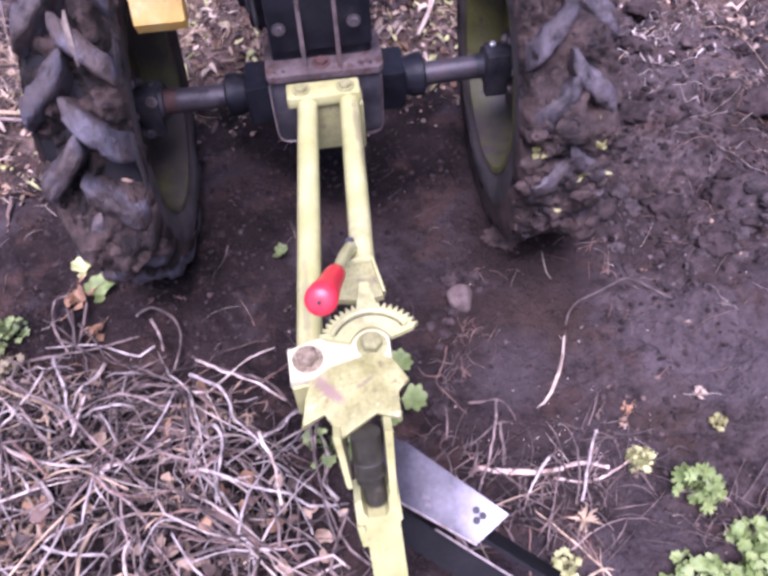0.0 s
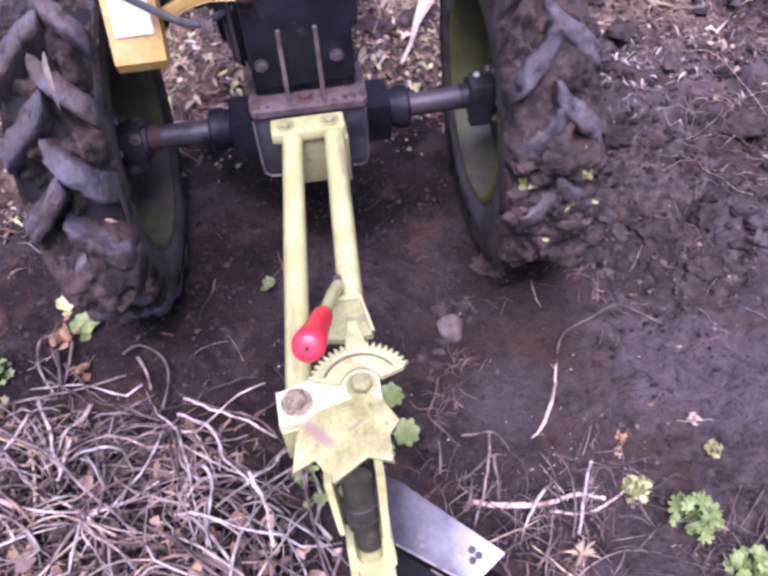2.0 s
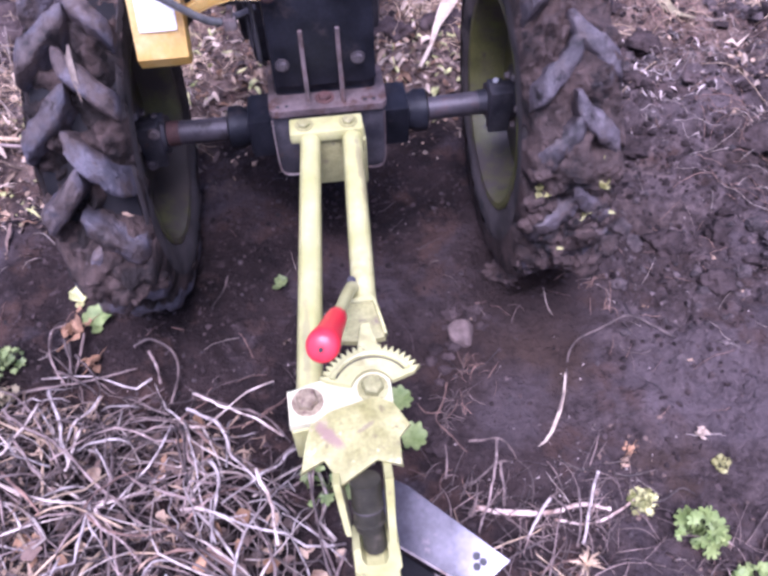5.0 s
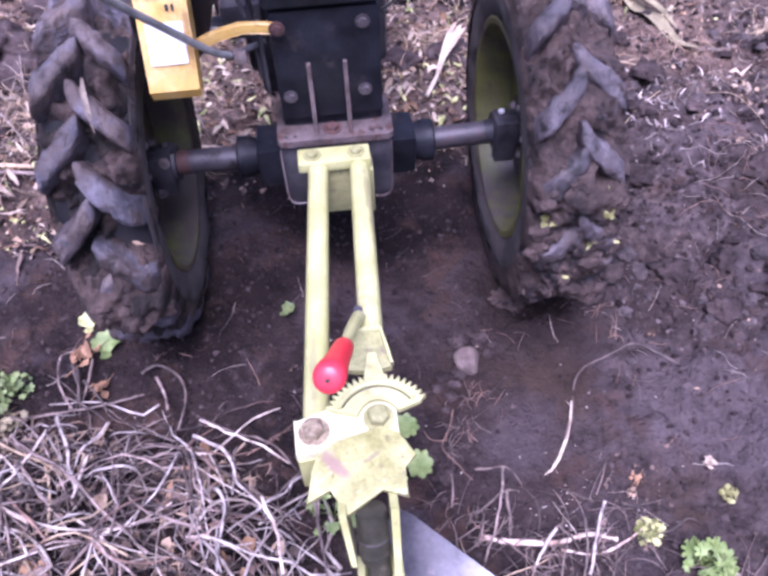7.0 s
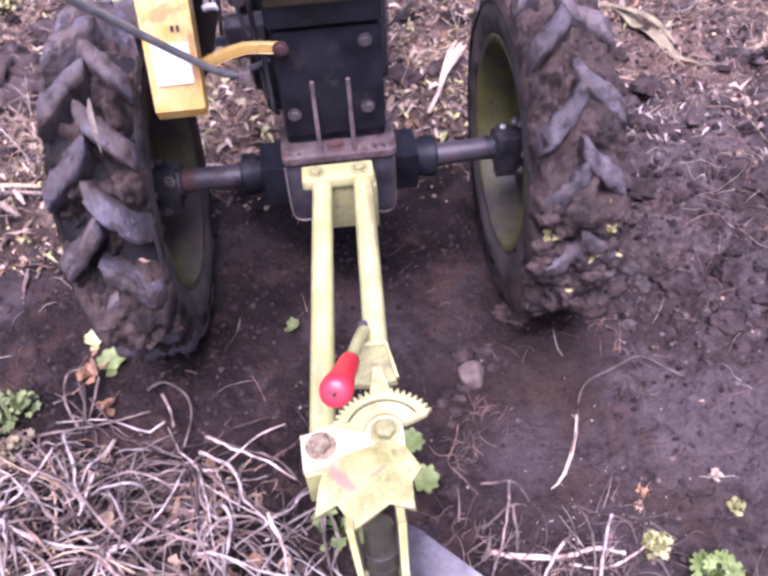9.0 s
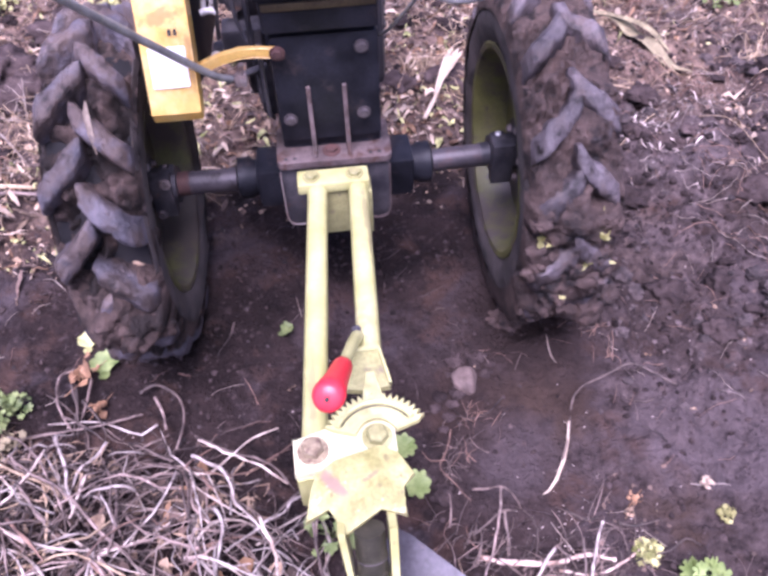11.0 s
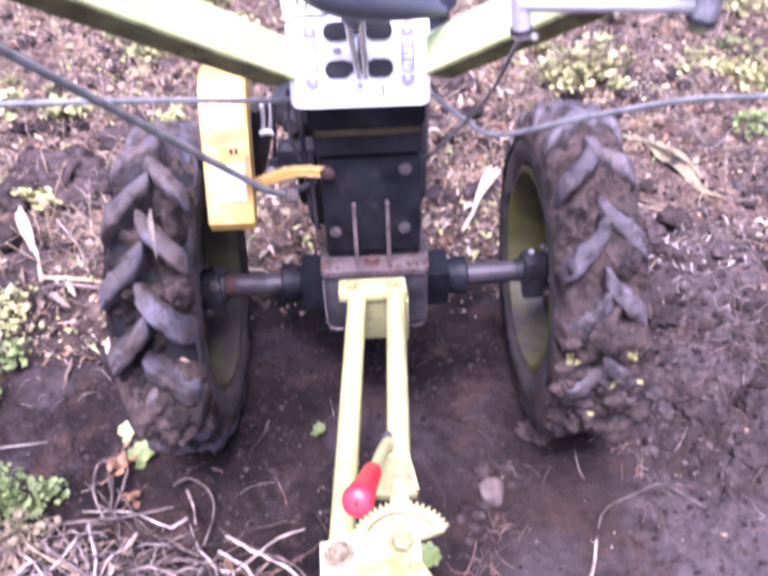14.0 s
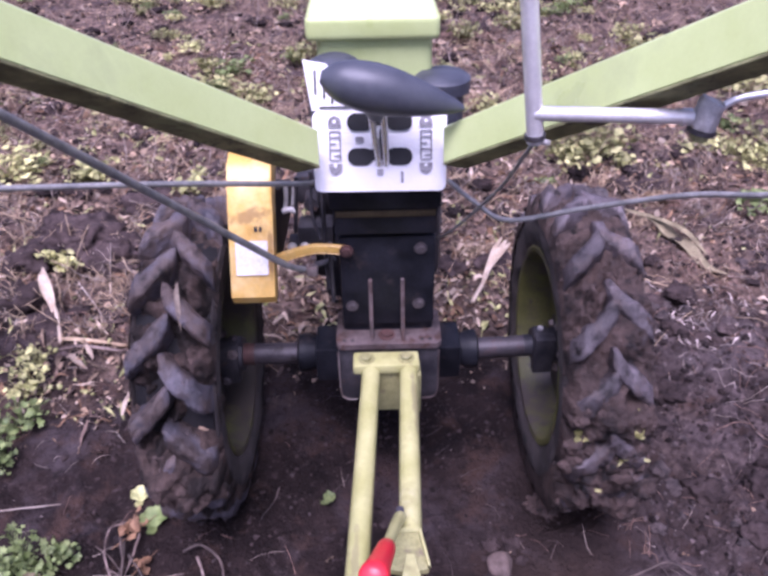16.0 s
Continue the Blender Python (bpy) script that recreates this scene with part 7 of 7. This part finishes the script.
for k in range(36):
    cx, cy = ((0.209, -0.397), (0.150, -0.471), (0.18, -0.43))[k % 3]
    (h if k % 3 == 0 else g).stick(wander(cx + tang.gauss(0, 0.020), cy + tang.gauss(0, 0.020), tang.uniform(0, 6.28), tang.uniform(0.015, 0.05), tang.gauss(0, 22), 6, 0.002, tang.uniform(0.001, 0.010)), tang.uniform(0.0005, 0.0010), 4, 0.6)
for k in range(22):
    cx, cy = ((0.17, -0.655), (0.21, -0.615), (0.15, -0.60))[k % 3]
    g.stick(wander(cx + tang.gauss(0, 0.028), cy + tang.gauss(0, 0.020), tang.gauss(0.7, 0.5), tang.uniform(0.03, 0.09), tang.gauss(0, 6), 5, 0.003, tang.uniform(0.002, 0.018)), tang.uniform(0.0009, 0.0022), 5, 0.6)
tagged(g.link("dark_roots", dark_stem), "tangles of dark roots and thin stems on the bare soil", "plant litter", kind="stuff")
tagged(h.link("fine_roots", red_stem), "tangles of fine reddish roots on the bare soil", "plant litter", kind="stuff")
# leaves and small finds
for x, y, s, a, mat, name, label in ((-0.478, -0.195, 0.043, 1.85, leaf_light, "fallen_leaf", "pale green leaf lying beside the tyre"), (-0.525, -0.125, 0.034, 1.7, leaf_olive, "fallen_leaf", "small green leaf standing beside the tyre"),
                                     (-0.134, -0.143, 0.026, 0.4, leaf_green, "fallen_leaf", "small green leaf on bare soil"), (-0.522, -0.212, 0.060, 1.0, leaf_tan, "dry_leaf", "curled orange-brown dry leaf on soil"),
                                     (-0.487, -0.278, 0.040, 3.0, leaf_tan, "dry_leaf", "curled orange-brown dry leaf on soil"), (0.455, -0.579, 0.020, 2.0, leaf_tan, "dry_leaf", "curled pale dry leaf on soil"),
                                     (0.440, -0.60, 0.013, 4.0, leaf_dry, "dry_leaf", "curled pale dry leaf on soil")):
    one = Heap()
    if name == "dry_leaf":
        # crumpled: a few curled scraps round a rib
        rr = random.Random(int(1000 * s + 7000 * abs(y)))
        for j in range(12):
            one.shard(on_ground(x + rr.gauss(0, 0.24 * s), y + rr.gauss(0, 0.24 * s), 0.008 + 0.7 * s * rr.random()), s * rr.uniform(0.2, 0.45), rr)
        one.stick([on_ground(x - 0.6 * s, y - 0.5 * s, 0.005), on_ground(x + 0.7 * s, y + 0.6 * s, 0.02)], 0.0011, 4)
    else:
        one.lobed(on_ground(x, y, 0.014), a, s, 0.45, 6, 0.35, 0.2, 0.9)
        one.lobed(on_ground(x, y, 0.006), a + 1.4, s * 0.5, 0.1, 5, 0.3, 0.0, 0.88)
    tagged(one.link(name, mat), label, "leaf")
for x, y, s in ((0.590, -0.562, 0.011), (0.602, -0.618, 0.014)):
    thing = weed("seedling", x, y, 26, s * 0.55, s * 0.8, leaf_yellow if x > 0.6 else leaf_pale, int(1000 * x), "tiny pale withered seedling on bare soil", 0.016)
one = Heap()
base_at = on_ground(0.216, -0.299, 0.012)
one.v = [base_at + Vector((0.026 * d.x, 0.033 * d.y, 0.024 * d.z)) * (0.92 + 0.28 * noise.noise(d * 1.1 + Vector((3, 1, 0))) + 0.05 * noise.noise(d * 5)) for d in CLOD_V]
one.f = list(CLOD_F)
tagged(one.link("stone", stone_mat), "small rounded greyish-pink stone on the soil", "stone")
for k in range(46):
    x, y = RND.uniform(0.52, 1.15), RND.uniform(-0.3, 0.75)
    if k % 3 == 0:
        x, y = RND.uniform(-1.2, 1.4), RND.uniform(0.55, 2.2)
    elif k % 7 == 1:
        x, y = RND.uniform(-1.1, -0.55), RND.uniform(-0.1, 0.9)
    size = RND.uniform(0.016, 0.038)
    one = Heap()
    one.clod(on_ground(x, y, size * 0.1), size, k * 2.3)
    tagged(one.link("soil_lump", clod), "rounded lump of dark soil", "clod", group="soil lumps")
for x, y, size in ((-1.08, 0.62, 0.085), (-0.72, 0.62, 0.05), (-0.80, 1.15, 0.08), (-1.01, 0.95, 0.10), (-0.86, 0.85, 0.085), (-1.11, 0.80, 0.07), (-0.95, 0.52, 0.06), (-0.70, 0.95, 0.06), (0.66, 0.20, 0.05), (0.98, 0.12, 0.045), (0.60, 0.05, 0.04), (1.25, 0.55, 0.06), (0.2, 0.72, 0.05)):
    one = Heap()
    one.clod(on_ground(x, y, size * 0.05), size, 40 * x)
    tagged(one.link("earth_clod", clod), "large rough clod of dark earth", "clod", group="soil lumps")
for k in range(36):
    y = RND.uniform(0.7, 3.4)
    x, size = RND.uniform(-1, 1) * (0.9 + 0.6 * y), RND.uniform(0.03, 0.085)
    one = Heap()
    one.clod(on_ground(x, y, -size * 0.1), size, 3.1 * k)
    tagged(one.link("earth_clod", clod), "large rough clod of dark earth", "clod", group="soil lumps")
pile = random.Random(31)
for k in range(26):
    x, y, size = AX[0] + TRACK + pile.uniform(-0.06, 0.15), pile.uniform(-0.17, -0.03), pile.uniform(0.012, 0.030)
    if x < AX[0] + TRACK + 0.05 and y > -0.11:
        continue
    one = Heap()
    one.clod(on_ground(x, y, size * 0.15), size, 1.7 * k)
    tagged(one.link("soil_lump", mud), "lump of brown earth heaped against the muddy tyre", "clod", group="soil lumps")
for x, y, s in ((0.24, -0.26, 0.012), (0.195, -0.325, 0.011), (0.26, -0.285, 0.010), (0.136, -0.527, 0.017), (0.205, -0.25, 0.013), (0.185, -0.345, 0.009), (0.165, -0.325, 0.012), (0.150, -0.350, 0.008), (0.175, -0.37, 0.010), (0.255, -0.245, 0.011), (0.235, -0.24, 0.009), (0.275, -0.262, 0.008), (0.190, -0.28, 0.007), (0.16, -0.395, 0.008)):
    one = Heap()
    one.clod(on_ground(x, y, s * 0.3), s, 30 * x)
    tagged(one.link("soil_lump", clod), "rounded lump of dark soil", "clod", group="soil lumps")
for cx, cy, n in ((0.220, -0.385, 5), (0.180, -0.455, 7), (0.260, -0.251, 3), (0.145, -0.590, 6), (0.334, -0.763, 9), (0.47, -0.24, 7), (0.50, -0.30, 6)):
    lean = RND.uniform(0, 6.28)
    for k in range(n):
        pts = wander(cx + RND.gauss(0, 0.018), cy + RND.gauss(0, 0.018), lean + RND.gauss(0, 0.7), RND.uniform(0.02, 0.065), RND.gauss(0, 25), 6, 0.002, RND.uniform(0.001, 0.009))
        lying("root_fibre", pts, RND.uniform(0.0007, 0.0013), (red_stem, stem, red_stem)[k % 3], "thin curled reddish root fibre on bare soil", "root", 4, group="root fibres")
